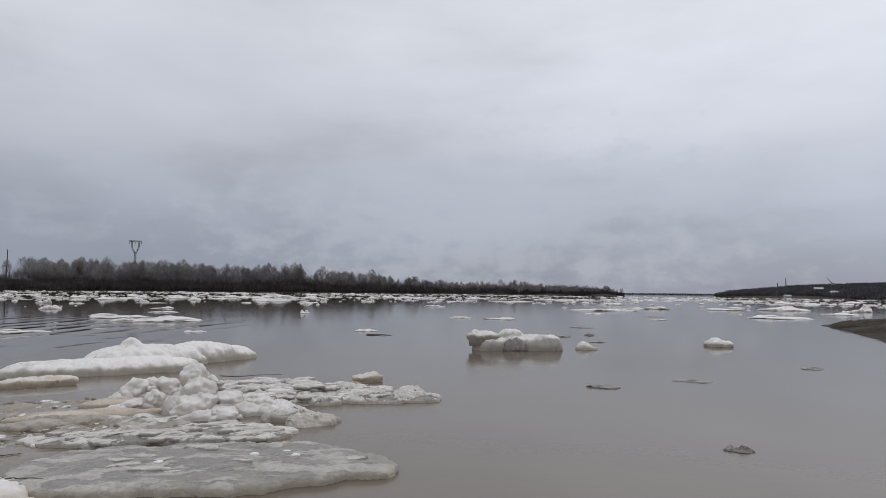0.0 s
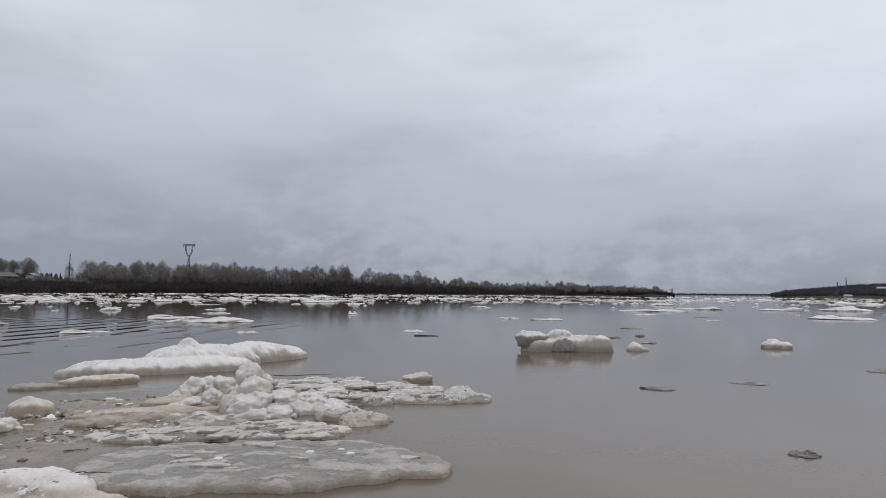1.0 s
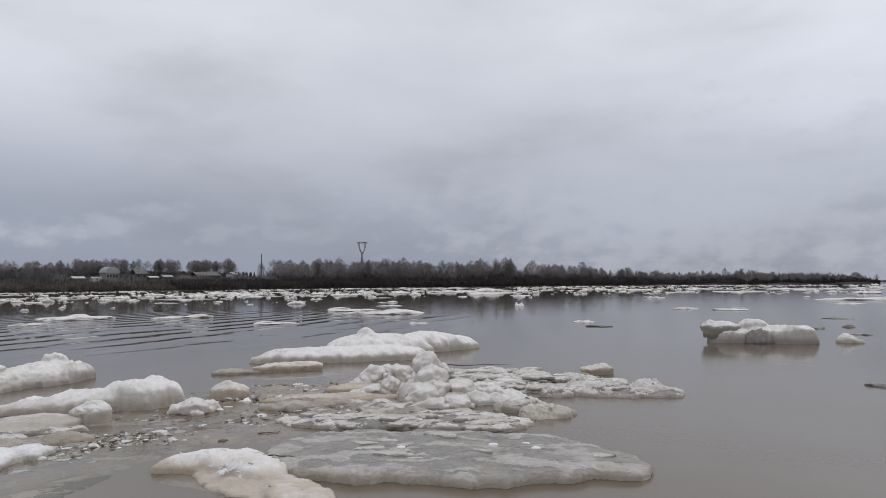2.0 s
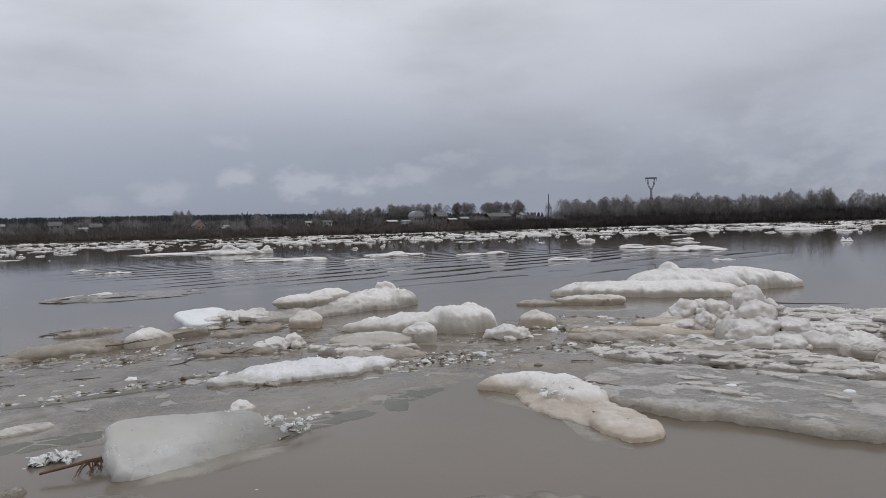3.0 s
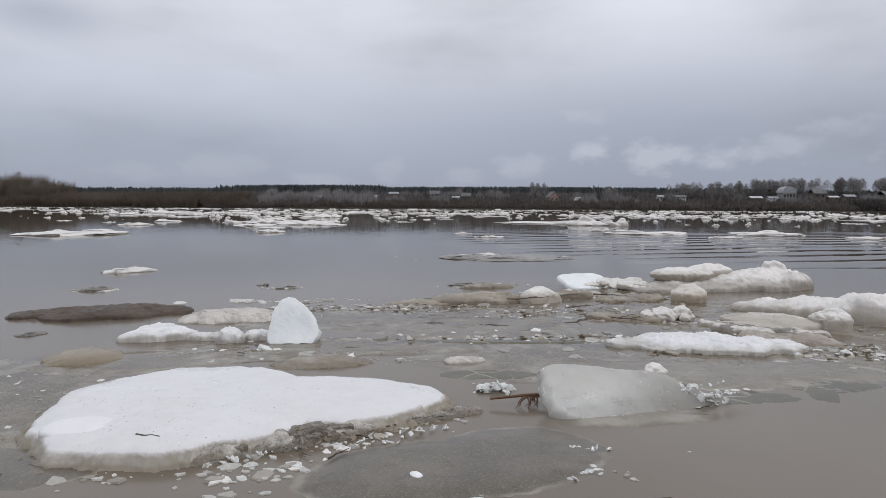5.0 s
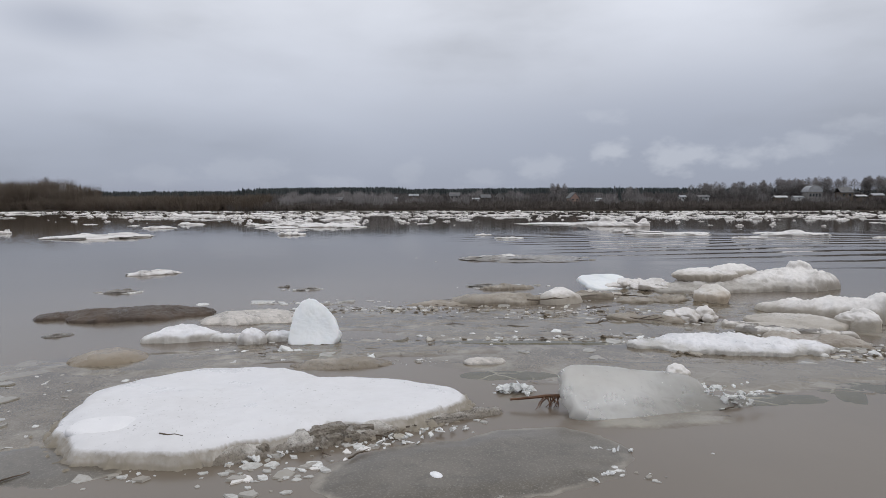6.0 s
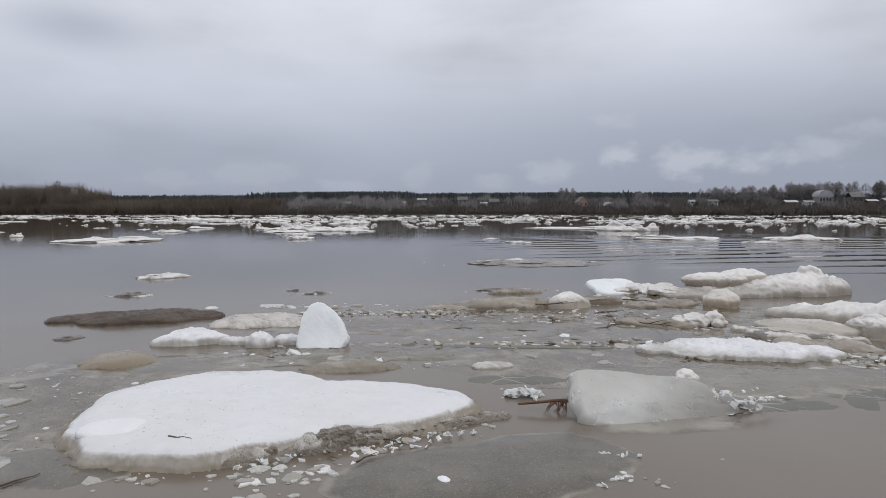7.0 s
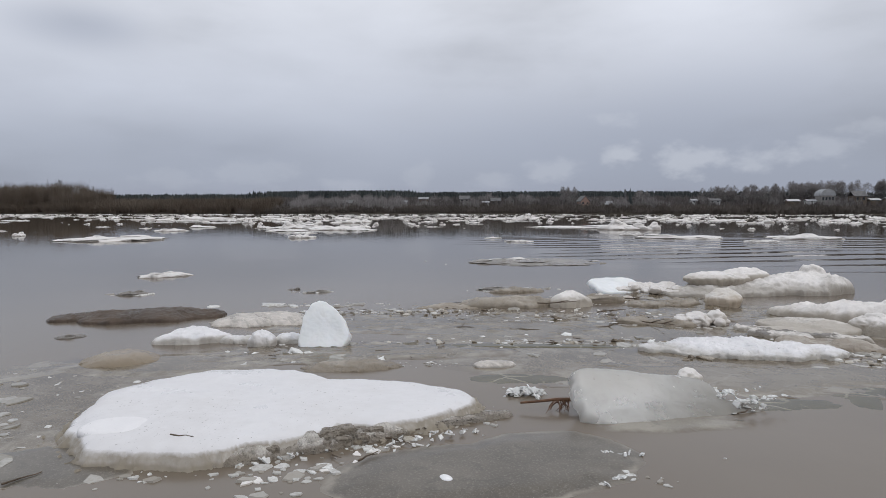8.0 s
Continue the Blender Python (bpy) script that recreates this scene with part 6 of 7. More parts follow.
for i in range(4):
    beam(bm, pts[i], pts[i + 1], 0.008 + 0.002 * i, 0.010 + 0.002 * i, 6)
part("stem", bm, M_ROOT, branch)
r = random.Random(3)
for i in range(15):
    bm = bmesh.new()
    a = Vector((0.0 + 0.008 * i, -0.005, 0.07))
    b = a + Vector((r.uniform(-0.06, 0.03), r.uniform(-0.05, 0.0), -r.uniform(0.03, 0.045)))
    beam(bm, a, b, 0.005, 0.004, 4)
    beam(bm, b, b + Vector((r.uniform(-0.05, 0.01), r.uniform(-0.04, 0.0), -0.03)), 0.004, 0.0015, 4)
    part("root", bm, M_ROOT, branch)

# floating log in open water
twig("thin dark stick floating on open water", -9.8, 23.0, 1.0, 10, 0.02, 0, 0.03, 90, name="floating_stick")


# ---------------------------------------------------------------- far banks: brush, trees
def brush(name, label, count, place, heights, material, seed, stems=26, width=0.16, spread_to=1.6):
    """Leafless thicket: fans of thin tapering stems. place(rnd) gives a point or None."""
    r = random.Random(seed)
    spots = []
    while len(spots) < count:
        p = place(r)
        if p:
            spots.append(p)
    X, Y = np.array([p[0] for p in spots]), np.array([p[1] for p in spots])
    Z = ground_height(X, Y)
    D = land_distance(X, Y)
    verts, faces = [], []
    for (x, y, sc), z, d in zip(spots, Z.tolist(), D.tolist()):
        if d < 0.5:
            continue
        h0 = r.uniform(*heights) * sc
        for _ in range(stems):
            a, lean = r.uniform(0, 6.283), r.uniform(0.05, 1.0)
            h = h0 * r.uniform(0.45, 1.0) * (1 - 0.25 * lean)
            sx, sy = r.uniform(-0.7, 0.7), r.uniform(-0.7, 0.7)
            tx, ty = sx + math.cos(a) * lean * spread_to * h0 / 5, sy + math.sin(a) * lean * spread_to * h0 / 5
            b = r.uniform(0, 3.14)
            wx_, wy_ = math.cos(b) * width, math.sin(b) * width
            k0 = len(verts)
            mx, my = sx + (tx - sx) * 0.4, sy + (ty - sy) * 0.4
            verts += [(x + sx - wx_ / 2, y + sy - wy_ / 2, z - 0.2), (x + sx + wx_ / 2, y + sy + wy_ / 2, z - 0.2),
                      (x + mx + wx_ * 0.7, y + my + wy_ * 0.7, z + h * 0.6), (x + mx - wx_ * 0.7, y + my - wy_ * 0.7, z + h * 0.6),
                      (x + tx, y + ty, z + h)]
            faces += [(k0, k0 + 1, k0 + 2, k0 + 3), (k0 + 3, k0 + 2, k0 + 4)]
    return tagged(obj_from(name, verts, faces, material), label, "brush", kind="stuff")


def along(shore, r, y0, y1, d0, d1, scale=lambda y: 1.0):
    """A random place d0 to d1 metres inland of a stretch of the far shore, for y between y0 and y1."""
    y = r.uniform(y0, y1)
    for (xa, ya), (xb, yb) in zip(shore, shore[1:]):
        if min(ya, yb) <= y <= max(ya, yb):
            s = (y - ya) / (yb - ya)
            return (xa + s * (xb - xa) - r.uniform(d0, d1), y, scale(y))
    return None


WS = FAR_SHORE[:14]


def n_scale(y):
    """Height of the northern woods: they fall off to a gap and rise again on the end of the spit."""
    return float(np.interp(y, (200, 400, 440, 490, 505, 525, 600), (0.92, 1.08, 0.95, 0.62, 0.42, 0.66, 0.62)))


brush("thicket", "dense dark leafless thicket along the far bank", 3000, lambda r: along(WS, r, 250, 611, 0.6, 24, n_scale), (4.6, 6.8), M_DARKBRUSH, 11, 32, 0.14, 3.4)
brush("thicket", "dark brush before the barn", 800, lambda r: along(WS, r, 186, 258, 0.6, 13), (3.6, 5.4), M_DARKBRUSH, 26, 30, 0.13, 3.2)
brush("thicket", "low dark scrub on the end of the spit", 320, lambda r: along(WS, r, 520, 611, 0.6, 14), (2.6, 4.4), M_DARKBRUSH, 25, 26, 0.14, 3.0)
brush("thicket", "grey leafless saplings behind the bank thicket", 2400, lambda r: along(WS, r, 252, 605, 10, 46, n_scale), (6.5, 12), M_SAPLING, 12, 26, 0.075, 1.1)
brush("thicket", "low dark brush at the water's edge", 2300, lambda r: along(WS, r, -110, 258, 0.6, 12), (2.2, 4.0), M_BRUSH, 13, 30, 0.12, 3.4)
brush("thicket", "grey leafless bushes among the village gardens", 2600, lambda r: along(WS, r, -110, 258, 12, 90), (2.4, 4.6), M_GARDEN, 14, 22, 0.16)
rc = random.Random(77)
CLUMPS = [(rc.uniform(-100, 250), rc.uniform(9, 60), rc.uniform(3.0, 6.5), rc.uniform(0.8, 1.35)) for _ in range(46)] + [(rc.uniform(-98, -18), rc.uniform(8, 24), rc.uniform(4, 7), rc.uniform(1.0, 1.45)) for _ in range(16)]


def in_clump(r):
    """A spot in one of the rounded clumps, highest in its middle."""
    y, d, rad, tall = CLUMPS[r.randrange(len(CLUMPS))]
    a, q = r.uniform(0, 6.283), math.sqrt(r.random())
    p = along(WS, random.Random(1), y + rad * q * math.sin(a), y + rad * q * math.sin(a), d, d)
    return (p[0] + rad * q * math.cos(a), p[1], tall * math.sqrt(1.05 - q * q)) if p else None


brush("thicket", "rounded pale grey clumps of leafless bushes in gardens", 1500, in_clump, (4.6, 6.4), M_PALEBRUSH, 24, 44, 0.085, 1.5)
brush("thicket", "low brown willow thicket on the far bank", 1500, lambda r: along(WS, r, -330, -92, 0.6, 22), (6.0, 7.6), M_WILLOW, 15, 40, 0.11, 3.0)
brush("thicket", "tall brown willow thicket on a spit", 1400, lambda r: along(WS, r, -420, -206, 6, 40, lambda y: 1.0 if y < -222 else 0.75), (14.5, 18.5), M_WILLOW, 16, 40, 0.12)
brush("thicket", "dark wooded slope on the opposite bank", 4200, lambda r: (lambda y: (67 + (640 - y) * 0.088 + 90 * r.random() ** 2, y, 0.25 + 0.75 * y / 640))(r.uniform(285, 640)), (2.6, 4.0), M_HAZY, 17, 26, 0.3, 2.8)
brush("thicket", "distant woods on the northern shore", 2600, lambda r: (lambda x: (x, 1720 + 0.02 * abs(x) + r.uniform(5, 160), 1.0))(r.uniform(-300, 900)), (2.2, 3.6), M_HAZEDWOODS, 18, 10, 2.6, 9.0)


def pines(name, label, count, place, heights, seed):
    """Dark conifers: ragged tiers of drooping boughs on each stem."""
    r = random.Random(seed)
    verts, faces = [], []
    spots = [place(r) for _ in range(count)]
    Z = ground_height(np.array([p[0] for p in spots]), np.array([p[1] for p in spots]))
    for (x, y), z in zip(spots, Z.tolist()):
        h = r.uniform(*heights)
        w = h * r.uniform(0.24, 0.4)
        for t in range(5):
            f0, f1 = 0.12 + 0.17 * t, 0.12 + 0.17 * t + 0.3
            rad = w * (1 - 0.19 * t)
            k0 = len(verts)
            verts.append((x, y, z + h * min(f1, 1.0)))
            off = r.uniform(0, 6)
            for i in range(7):
                a = off + i * 0.898
                q = rad * r.uniform(0.65, 1.2)
                verts.append((x + q * math.cos(a), y + q * math.sin(a), z + h * (f0 + r.uniform(-0.04, 0.03))))
            faces += [(k0, k0 + 1 + i, k0 + 1 + (i + 1) % 7) for i in range(7)]
        k0 = len(verts)
        verts += [(x - 0.2, y, z - 0.3), (x + 0.2, y, z - 0.3), (x, y + 0.2, z - 0.3), (x, y, z + h * 0.9)]
        faces += [(k0, k0 + 1, k0 + 3), (k0 + 1, k0 + 2, k0 + 3), (k0 + 2, k0, k0 + 3)]
    return tagged(obj_from(name, verts, faces, M_PINE), label, "conifer forest", kind="stuff")


pines("conifer_forest", "dark conifer forest along the western ridge", 6000, lambda r: (lambda y: (-398 - r.uniform(0, 80) + 0.12 * min(0, y + 60), y))(r.uniform(-330, 330)), (5.3, 6.5), 21)
pines("conifer_forest", "taller dark conifers on a rise behind the willows", 1500, lambda r: (lambda y: (-392 - r.uniform(0, 50) + 0.12 * min(0, y + 60), y))(-82 + 55 * (r.random() + r.random() - 1)), (6.2, 7.6), 22)


def tree_meshes(seed, h, slim):
    """A leafless broad tree: forked trunk, steep limbs all the way up, and a crown of fine twigs."""
    r = random.Random(seed)
    bm = bmesh.new()
    top = Vector((r.uniform(-0.3, 0.3), r.uniform(-0.3, 0.3), h * 0.95))
    mid = Vector((r.uniform(-0.2, 0.2), r.uniform(-0.2, 0.2), h * 0.16))
    beam(bm, (0, 0, -0.3), mid, h * 0.014, h * 0.010, 5)
    beam(bm, mid, top, h * 0.010, h * 0.0015, 5)
    wide = h * slim
    cz, rz = h * 0.6, h * 0.4
    lump = Vector((r.uniform(0, 40), r.uniform(0, 40), 0))

    def in_crown():
        while True:
            p = Vector((r.uniform(-1, 1), r.uniform(-1, 1), r.uniform(-1, 1)))
            if p.length < 1 and noise.noise(p * 1.8 + lump) > -0.22:
                taper = 1.0 - 0.45 * max(0, p.z)
                return Vector((p.x * wide * taper, p.y * wide * taper, cz + p.z * rz))

    for i in range(18):
        end = in_crown()
        f = max(0.0, min(0.9, (end.z - math.hypot(end.x, end.y) * 1.6 - mid.z) / (top.z - mid.z)))
        beam(bm, mid.lerp(top, f), end, h * 0.0036 * (1 - 0.5 * f), h * 0.001, 3)
    trunk = bpy.data.meshes.new("trunk")
    bm.to_mesh(trunk)
    bm.free()
    trunk.materials.append(M_BARK)
    verts, faces = [], []
    for _ in range(1100):
        p = in_crown()
        out = Vector((p.x, p.y, (p.z - cz) * 0.4 + h * 0.12)).normalized()
        a = r.uniform(0, 6.283)
        e = p + (out + Vector((math.cos(a), math.sin(a), r.uniform(-0.3, 0.5))) * 0.5) * h * r.uniform(0.05, 0.11)
        b = r.uniform(0, 3.14)
        w = Vector((math.cos(b), math.sin(b), 0)) * 0.05
        k0 = len(verts)
        verts += [tuple(p - w), tuple(p + w), tuple(e)]
        faces.append((k0, k0 + 1, k0 + 2))
    crown = bpy.data.meshes.new("crown")
    crown.from_pydata(verts, [], faces)
    crown.update()
    crown.materials.append(M_TWIGS)
    return trunk, crown


TREES = [tree_meshes(200 + i, 10.0, (0.2, 0.27, 0.34)[i % 3]) for i in range(9)]


def bare_tree(x, y, h, r, group):
    t = new("bare_tree")
    sc = h / 10.0
    t.matrix_basis = pose(x, y, one_height(x, y), 0, 0, r.uniform(0, 360)) @ Matrix.Diagonal((sc * r.uniform(0.85, 1.15), sc, sc, 1))
    trunk, crown = TREES[r.randrange(9)]
    for nm, me in (("trunk", trunk), ("crown", crown)):
        o = new(nm, me)
        o.parent = t
    return tagged(t, "tall leafless grey broadleaf tree on the far bank", "tree", group)


def joined_wood(label, trees, seed):
    """Many trees too far off to tell apart, as one wood: rows of x, y, height."""
    r = random.Random(seed)
    verts, faces = [], []
    Z = ground_height(np.array([t[0] for t in trees]), np.array([t[1] for t in trees])).tolist()
    for (x, y, h), z in zip(trees, Z):
        a, sc = r.uniform(0, 6.283), h / 10.0
        c, s = math.cos(a) * sc, math.sin(a) * sc
        for me in TREES[r.randrange(9)]:
            k0 = len(verts)
            verts += [(x + v.co.x * c - v.co.y * s, y + v.co.x * s + v.co.y * c, z + v.co.z * sc) for v in me.vertices]
            faces += [tuple(k0 + i for i in f.vertices) for f in me.polygons]
    return tagged(obj_from("woods", verts, faces, M_TWIGS), label, "woods", kind="stuff")


r = random.Random(31)
joined_wood("slim leafless trees along the end of the wooded spit",
            [(*along(WS, r, 528, 610, 0.8, 13)[:2], r.uniform(4.2, 7.2)) for _ in range(90)], 32)
joined_wood("leafless grey woods set back on the far bank",
            [(q[0], q[1], r.uniform(9.5, 13.0) * q[2]) for q in (along(WS, r, 255, 520, 26, 50, n_scale) for _ in range(170))], 33)
count = 0
while count < 165:
    p = along(WS, r, 252, 560, 8, 34, n_scale)
    if p and fnoise(p[1] * 0.05, p[0] * 0.02, 2.0, 2) > -0.25:
        bare_tree(p[0], p[1], r.uniform(10.5, 14.5) * p[2] * min(1.15, max(0.72, 0.95 + 0.7 * fnoise(p[1] * 0.07, 3.0, 9.0, 2))), r, "bare trees along the far bank")
        count += 1
for y0, y1, n, lo, hi in ((124, 164, 30, 7.5, 9.8), (166, 203, 34, 9, 11), (208, 222, 14, 9, 11), (228, 240, 14, 9.5, 11.5), (244, 262, 18, 9.5, 12), (50, 58, 4, 8.5, 9.5), (84, 98, 4, 6, 8)):
    for _ in range(n):
        bare_tree(-330 - r.uniform(0, 18), r.uniform(y0, y1), r.uniform(lo, hi), r, "bare trees behind the village")
for _ in range(14):
    p = along(WS, r, -400, -215, 10, 40)
    bare_tree(p[0], p[1], r.uniform(12, 16), r, "bare trees on the willow spit")

# the lone spruce by the village shore
spruce = new("spruce_tree")
spruce.matrix_basis = pose(-316, 79.5, one_height(-316, 79.5))
tagged(spruce, "single dark spruce tree standing by the village shore", "tree")
bm = bmesh.new()
beam(bm, (0, 0, -0.3), (0, 0, 9.0), 0.18, 0.04, 6)
part("trunk", bm, M_BARK, spruce)
bm = bmesh.new()
rr_ = random.Random(5)
for t in range(12):
    z0, rad = 0.8 + 0.68 * t, 1.55 * (1 - t / 13)
    tip = bm.verts.new((0, 0, z0 + 1.4))
    ringv = [bm.verts.new((rad * rr_.uniform(0.6, 1.15) * math.cos(i * 0.571), rad * rr_.uniform(0.6, 1.15) * math.sin(i * 0.571), z0 + rr_.uniform(-0.25, 0.1))) for i in range(11)]
    for i in range(11):
        bm.faces.new((tip, ringv[i], ringv[(i + 1) % 11]))
part("crown", bm, M_PINE, spruce)


# ---------------------------------------------------------------- pylon, masts, cranes
def lattice(bm, levels, r=0.09):
    """A square lattice mast: levels are (z, half width)."""
    for (z0, w0), (z1, w1) in zip(levels, levels[1:]):
        c0 = [(-w0, -w0, z0), (w0, -w0, z0), (w0, w0, z0), (-w0, w0, z0)]
        c1 = [(-w1, -w1, z1), (w1, -w1, z1), (w1, w1, z1), (-w1, w1, z1)]
        for i in range(4):
            j = (i + 1) % 4
            beam(bm, c0[i], c1[i], r)
            beam(bm, c0[i], c1[j], r * 0.6)
            beam(bm, c0[j], c1[i], r * 0.6)
            beam(bm, c1[i], c1[j], r * 0.6)


pylon = new("power_pylon")
PX, PY = -283.0, 318.0
PZ = one_height(PX, PY)
pylon.matrix_basis = pose(PX, PY, PZ, 0, 0, 42)
tagged(pylon, "grey lattice power pylon with a forked head and crossarm", "pylon")
bm = bmesh.new()
PH = 31.0 - PZ - 1.5
lattice(bm, [(0, 1.1), (3, 1.0), (6, 0.9), (9, 0.75), (12, 0.6), (PH - 7.4, 0.42)], 0.19)
part("mast", bm, M_STEEL, pylon)
for sgn in (-1, 1):
    bm = bmesh.new()
    steps = [(PH - 7.4, 0.15), (PH - 6.0, 0.75), (PH - 4.4, 1.6), (PH - 2.2, 1.9), (PH, 1.95)]
    for (z0, x0), (z1, x1) in zip(steps, steps[1:]):
        for dx in (-0.28, 0.28):
            beam(bm, (sgn * x0 + dx, 0, z0), (sgn * x1 + dx, 0, z1), 0.14)
        beam(bm, (sgn * x0 - 0.28, 0, z0), (sgn * x1 + 0.28, 0, z1), 0.06)
    part("fork", bm, M_STEEL, pylon)
bm = bmesh.new()
for dz in (-0.3, 0.3):
    beam(bm, (-3.4, 0, PH + dz), (3.4, 0, PH + dz), 0.17)
for i in range(12):
    x = -3.4 + 6.8 * i / 12
    beam(bm, (x, 0, PH - 0.3), (x + 0.57, 0, PH + 0.3), 0.07)
part("crossarm", bm, M_STEEL, pylon)
for x in (-3.2, 0, 3.2):
    bm = bmesh.new()
    beam(bm, (x, 0, PH - 0.3), (x, 0, PH - 1.9), 0.09, 0.09, 6)
    part("insulator", bm, M_STEEL, pylon)


def mast(name, label, category, x, y, h, r0, lat=False):
    ob = new(name)
    ob.matrix_basis = pose(x, y, one_height(x, y))
    b = bmesh.new()
    if lat:
        lattice(b, [(0, r0), (h * 0.5, r0 * 0.7), (h, r0 * 0.25)], 0.08)
    else:
        beam(b, (0, 0, -0.3), (0, 0, h), r0, r0 * 0.7, 8)
    part("shaft", b, M_STEEL, ob)
    b = bmesh.new()
    box(b, -r0 * 0.5, -r0 * 0.5, h, r0 * 0.5, r0 * 0.5, h + r0)
    part("cap", b, M_STEEL, ob)
    return tagged(ob, label, category)


mast("chimney_pole", "thin dark pole standing above the far bank", "pole", -303, 253, 15.5, 0.3)
mast("water_tower_pole", "pale slender tower beside the lone spruce", "tower", -318, 77.5, 8.2, 0.55)
mast("lattice_mast", "lattice mast on the opposite bank", "mast", 76.2, 404.5, 8.8, 0.5, True)
mast("lattice_mast", "tall lattice mast on the opposite bank", "mast", 81.2, 408.5, 11.0, 0.3, True)
mast("lattice_mast", "pale thin lattice mast among sheds on the opposite bank", "mast", 89.5, 402, 6.5, 0.14, True)
crane = new("harbour_crane")
crane.matrix_basis = pose(95.5, 372.5, one_height(95.5, 372.5)) @ Matrix.Scale(0.75, 4)
tagged(crane, "harbour crane with a raised jib on the opposite bank", "crane")
bm = bmesh.new()
lattice(bm, [(0, 1.2), (3, 0.9), (6, 0.8)], 0.14)
part("tower", bm, M_STEEL, crane)
bm = bmesh.new()
beam(bm, (0.6, 0, 6), (-3.4, 0, 10.5), 0.28, 0.14)
part("jib", bm, M_STEEL, crane)
bm = bmesh.new()
box(bm, -1, -0.8, 6, 1.2, 0.8, 7.4)
part("cabin", bm, M_PLASTER, crane)


# ---------------------------------------------------------------- village
def house(label, x, y, w, d, h, roof, turn, wall_m, roof_m, gable=True, windows=2, base=None):
    """w along the shore, d inland; gable: the ridge runs inland."""
    ob = new("house")
    ob.matrix_basis = pose(x, y, (one_height(x, y) if base is None else base) - 0.1, 0, 0, turn)
    tagged(ob, label, "house", "village houses on the far bank")
    b = bmesh.new()
    box(b, -d / 2, -w / 2, -2.5, d / 2, w / 2, h)
    if gable:
        for sx in (-d / 2, d / 2):
            v = [b.verts.new(p) for p in ((sx, -w / 2, h), (sx, w / 2, h), (sx, 0, h + roof))]
            b.faces.new(v)
    part("wall", b, wall_m, ob)
    b = bmesh.new()
    o = 0.4
    if gable:
        for sgn in (-1, 1):
            prof = [(sgn * (w / 2 + o), h - 0.25), (0, h + roof + 0.05), (0, h + roof + 0.25), (sgn * (w / 2 + o), h)]
            a1 = [b.verts.new((-d / 2 - o, p, z)) for p, z in prof]
            a2 = [b.verts.new((d / 2 + o, p, z)) for p, z in prof]
            b.faces.new(a1)
            b.faces.new(a2[::-1])
            for i in range(4):
                b.faces.new((a1[i], a1[(i + 1) % 4], a2[(i + 1) % 4], a2[i]))
    else:
        for sgn in (-1, 1):
            prof = [(sgn * (d / 2 + o), h - 0.25), (0, h + roof + 0.05), (0, h + roof + 0.25), (sgn * (d / 2 + o), h)]
            a1 = [b.verts.new((p, -w / 2 - o, z)) for p, z in prof]
            a2 = [b.verts.new((p, w / 2 + o, z)) for p, z in prof]
            b.faces.new(a1)
            b.faces.new(a2[::-1])
            for i in range(4):
                b.faces.new((a1[i], a1[(i + 1) % 4], a2[(i + 1) % 4], a2[i]))
    bmesh.ops.recalc_face_normals(b, faces=b.faces)
    part("roof", b, roof_m, ob)
    for i in range(windows):
        yy = -w / 2 + w * (i + 0.5) / windows
        b = bmesh.new()
        box(b, d / 2 - 0.05, yy - 0.45, h * 0.35, d / 2 + 0.05, yy + 0.45, h * 0.75)
        part("window", b, M_DARKGLASS, ob)
    return ob


house("weathered log shed with a sagging board roof", -322, -58.5, 9, 6, 1.6, 1.2, 0, M_LOG, M_ROOF, False, 1, 4.0)
house("small white hut near the water", -322, -28.7, 2.2, 2.5, 1.2, 0.5, 0, M_WHITEWALL, M_PALEROOF, False, 1, 5.0)
house("open shed with a pale metal roof", -330, -19.7, 4.2, 3, 1.5, 0.6, 0, M_LOG, M_PALEROOF, False, 1, 6.4)
house("grey house with a low slate roof", -336, 0.7, 4.6, 4, 1.7, 1.5, 0, M_PLASTER, M_ROOF, False, 2, 6.2)
house("dark house with a low slate roof", -335, 16.5, 4.5, 4, 1.6, 1.4, 0, M_LOG, M_ROOF, False, 2, 5.3)
house("low white shed with a flat pale roof", -333, 11.5, 3.2, 3, 0.9, 0.5, 0, M_WHITEWALL, M_PALEROOF, False, 1, 5.2)
house("pale two-storey house with a gabled roof", -337, 23.8, 4, 4, 2.0, 1.8, 0, M_PLASTER, M_ROOF, True, 2, 5.4)
house("small white house on the slope", -342, 35, 2.8, 3, 1.4, 1.0, 0, M_WHITEWALL, M_ROOF, True, 1, 6.0)
house("pinkish wooden house with a steep gabled roof", -320, 58.0, 4.4, 5, 2.0, 2.4, 12, M_PINK, M_ROOF, True, 2, 4.5)
house("low white shed with a flat pale roof", -320, 70.4, 2.4, 2.4, 1.2, 0.4, 0, M_WHITEWALL, M_PALEROOF, False, 1, 4.6)
house("low long lean-to with a pale roof", -318, 72.0, 7.5, 2.5, 0.5, 0.3, 0, M_LOG, M_PALEROOF, False, 1, 4.4)
house("low white house behind bare bushes", -322, 121, 5, 4, 1.3, 0.7, 0, M_WHITEWALL, M_ROOF, False, 2, 5.6)
house("small white garden shed on the slope", -324, 112, 2.6, 2.5, 1.3, 0.6, 0, M_WHITEWALL, M_PALEROOF, False, 1, 5.6)
house("low shed with a snowy white roof", -310, 152.5, 5.2, 3, 0.9, 0.5, 0, M_LOG, M_WHITEWALL, False, 1, 5.6)
house("small white outbuilding by the round-roofed house", -309, 160.2, 4, 3, 0.9, 0.5, 0, M_WHITEWALL, M_PALEROOF, False, 1, 5.5)
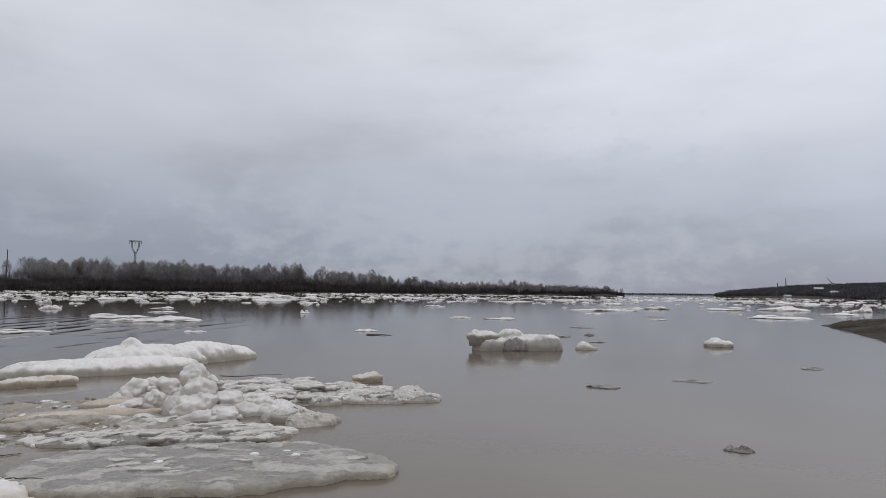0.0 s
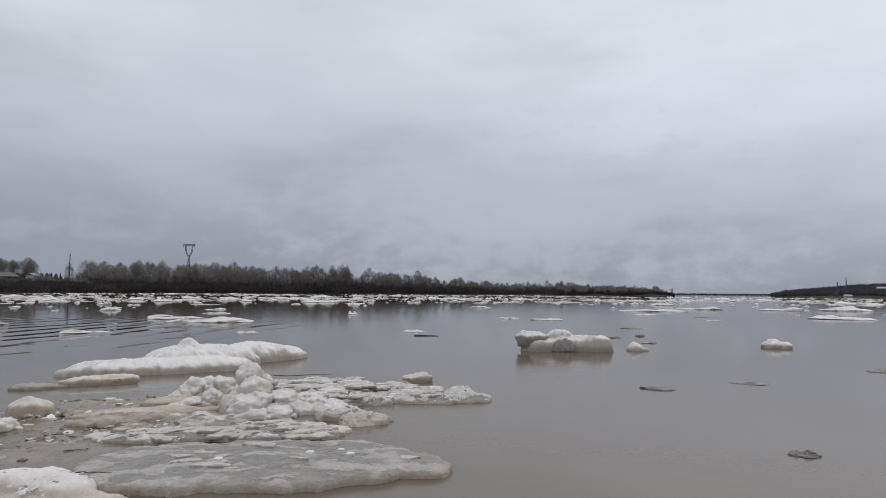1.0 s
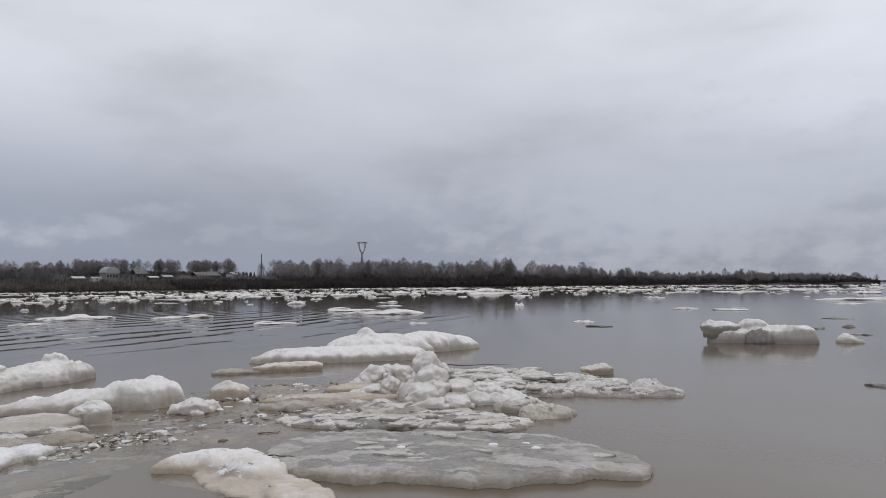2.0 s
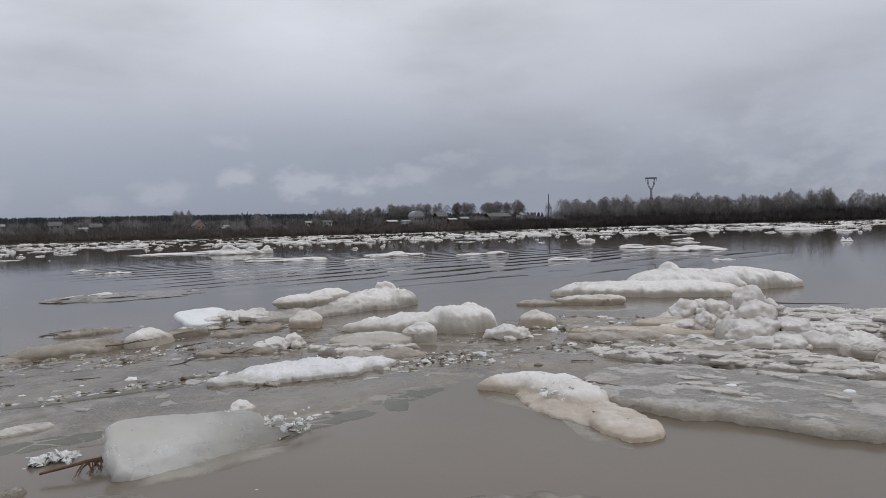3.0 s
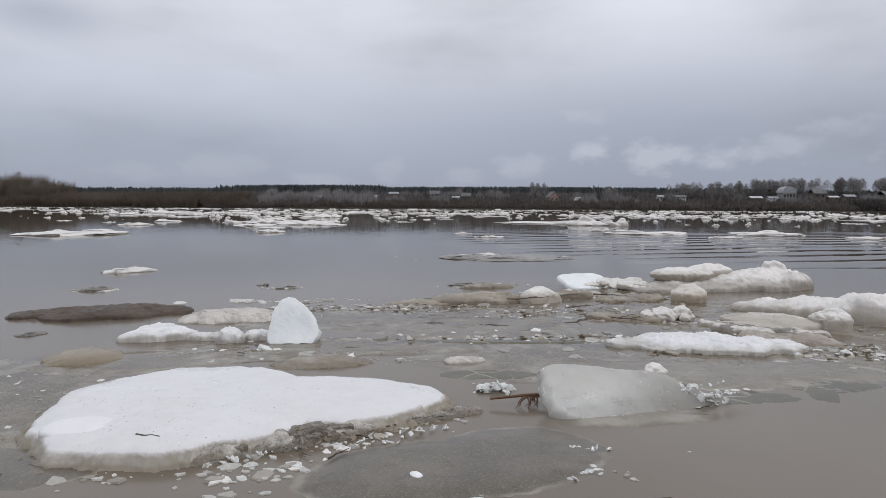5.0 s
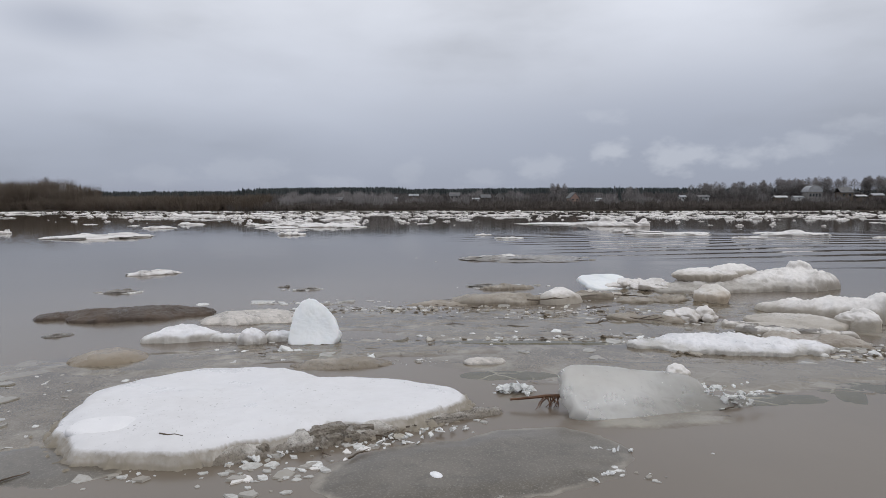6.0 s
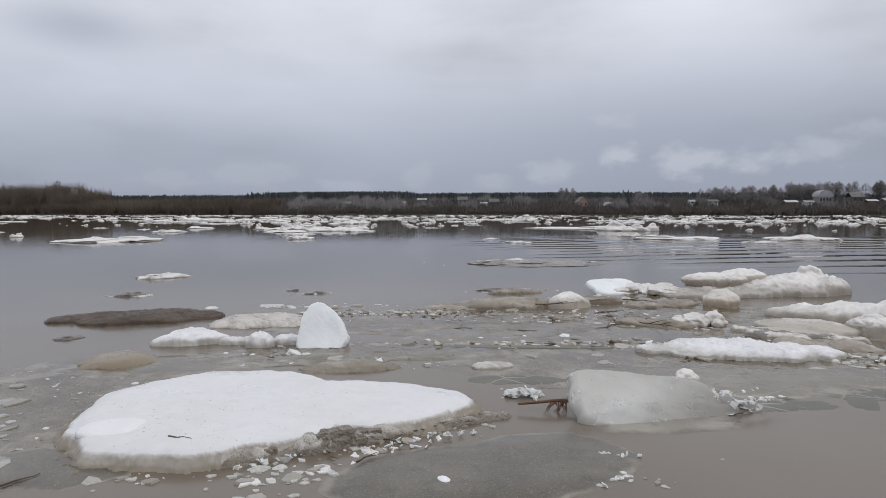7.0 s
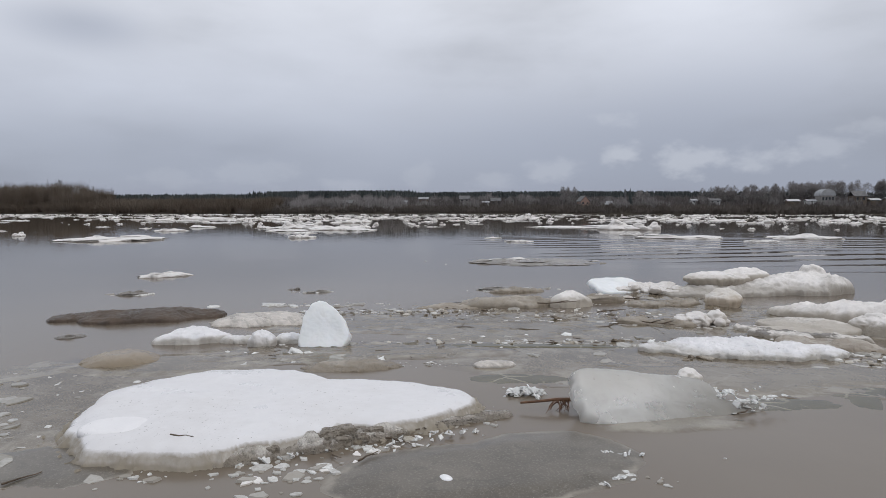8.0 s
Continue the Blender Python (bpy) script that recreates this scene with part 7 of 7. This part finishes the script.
house("large brown house with a grey hipped roof", -309, 181.6, 5.6, 5, 2.9, 2.0, 0, M_LOG, M_ROOF, False, 2, 5.8)
house("low building with a white flat roof", -310, 189.5, 4.4, 3, 1.0, 0.4, 0, M_LOG, M_WHITEWALL, False, 2, 6.0)
house("low shed with a pale sloping roof", -313, 199.2, 5, 3, 0.8, 0.7, 0, M_LOG, M_PALEROOF, False, 1, 6.6)
house("long brown barn with a wide slate roof", -318, 226, 15, 7, 1.3, 1.7, 0, M_LOG, M_ROOF, False, 5, 7.0)
house("pale house above the thicket", -314, 241, 5, 4, 1.6, 1.0, 20, M_WHITEWALL, M_PALEROOF, False, 2, 7.4)

dome = new("domed_house")
dome.matrix_basis = pose(-309, 166.9, 5.4)
tagged(dome, "round-roofed two-storey house with a pale metal barrel roof", "house")
bm = bmesh.new()
box(bm, -2.6, -3.0, -2.5, 2.6, 3.0, 3.4)
part("wall", bm, M_PLASTER, dome)
bm = bmesh.new()
a1 = [bm.verts.new((-2.9, 3.5 * math.cos(math.pi * i / 14), 3.3 + 3.0 * math.sin(math.pi * i / 14))) for i in range(15)]
a2 = [bm.verts.new((2.9, 3.5 * math.cos(math.pi * i / 14), 3.3 + 3.0 * math.sin(math.pi * i / 14))) for i in range(15)]
bm.faces.new(a1)
bm.faces.new(a2[::-1])
for i in range(14):
    bm.faces.new((a1[i], a1[i + 1], a2[i + 1], a2[i]))
bm.faces.new((a1[14], a1[0], a2[0], a2[14]))
bmesh.ops.recalc_face_normals(bm, faces=bm.faces)
part("roof", bm, M_PALEROOF, dome)
for i in range(4):
    bm = bmesh.new()
    box(bm, 2.55, -2.6 + 1.4 * i, 1.2, 2.66, -1.7 + 1.4 * i, 2.6)
    part("window", bm, M_DARKGLASS, dome)

# sheds and store buildings across the river
house("white warehouse on the opposite bank", 81, 405, 3.2, 3.4, 1.2, 0.6, 90, M_WHITEWALL, M_PALEROOF, False, 3)
house("white warehouse on the opposite bank", 95.5, 366, 5.5, 4, 1.2, 0.6, 90, M_WHITEWALL, M_PALEROOF, False, 2)
house("grey store on the opposite bank", 96, 402, 4, 4, 2.2, 0.6, 90, M_PLASTER, M_PALEROOF, False, 3)
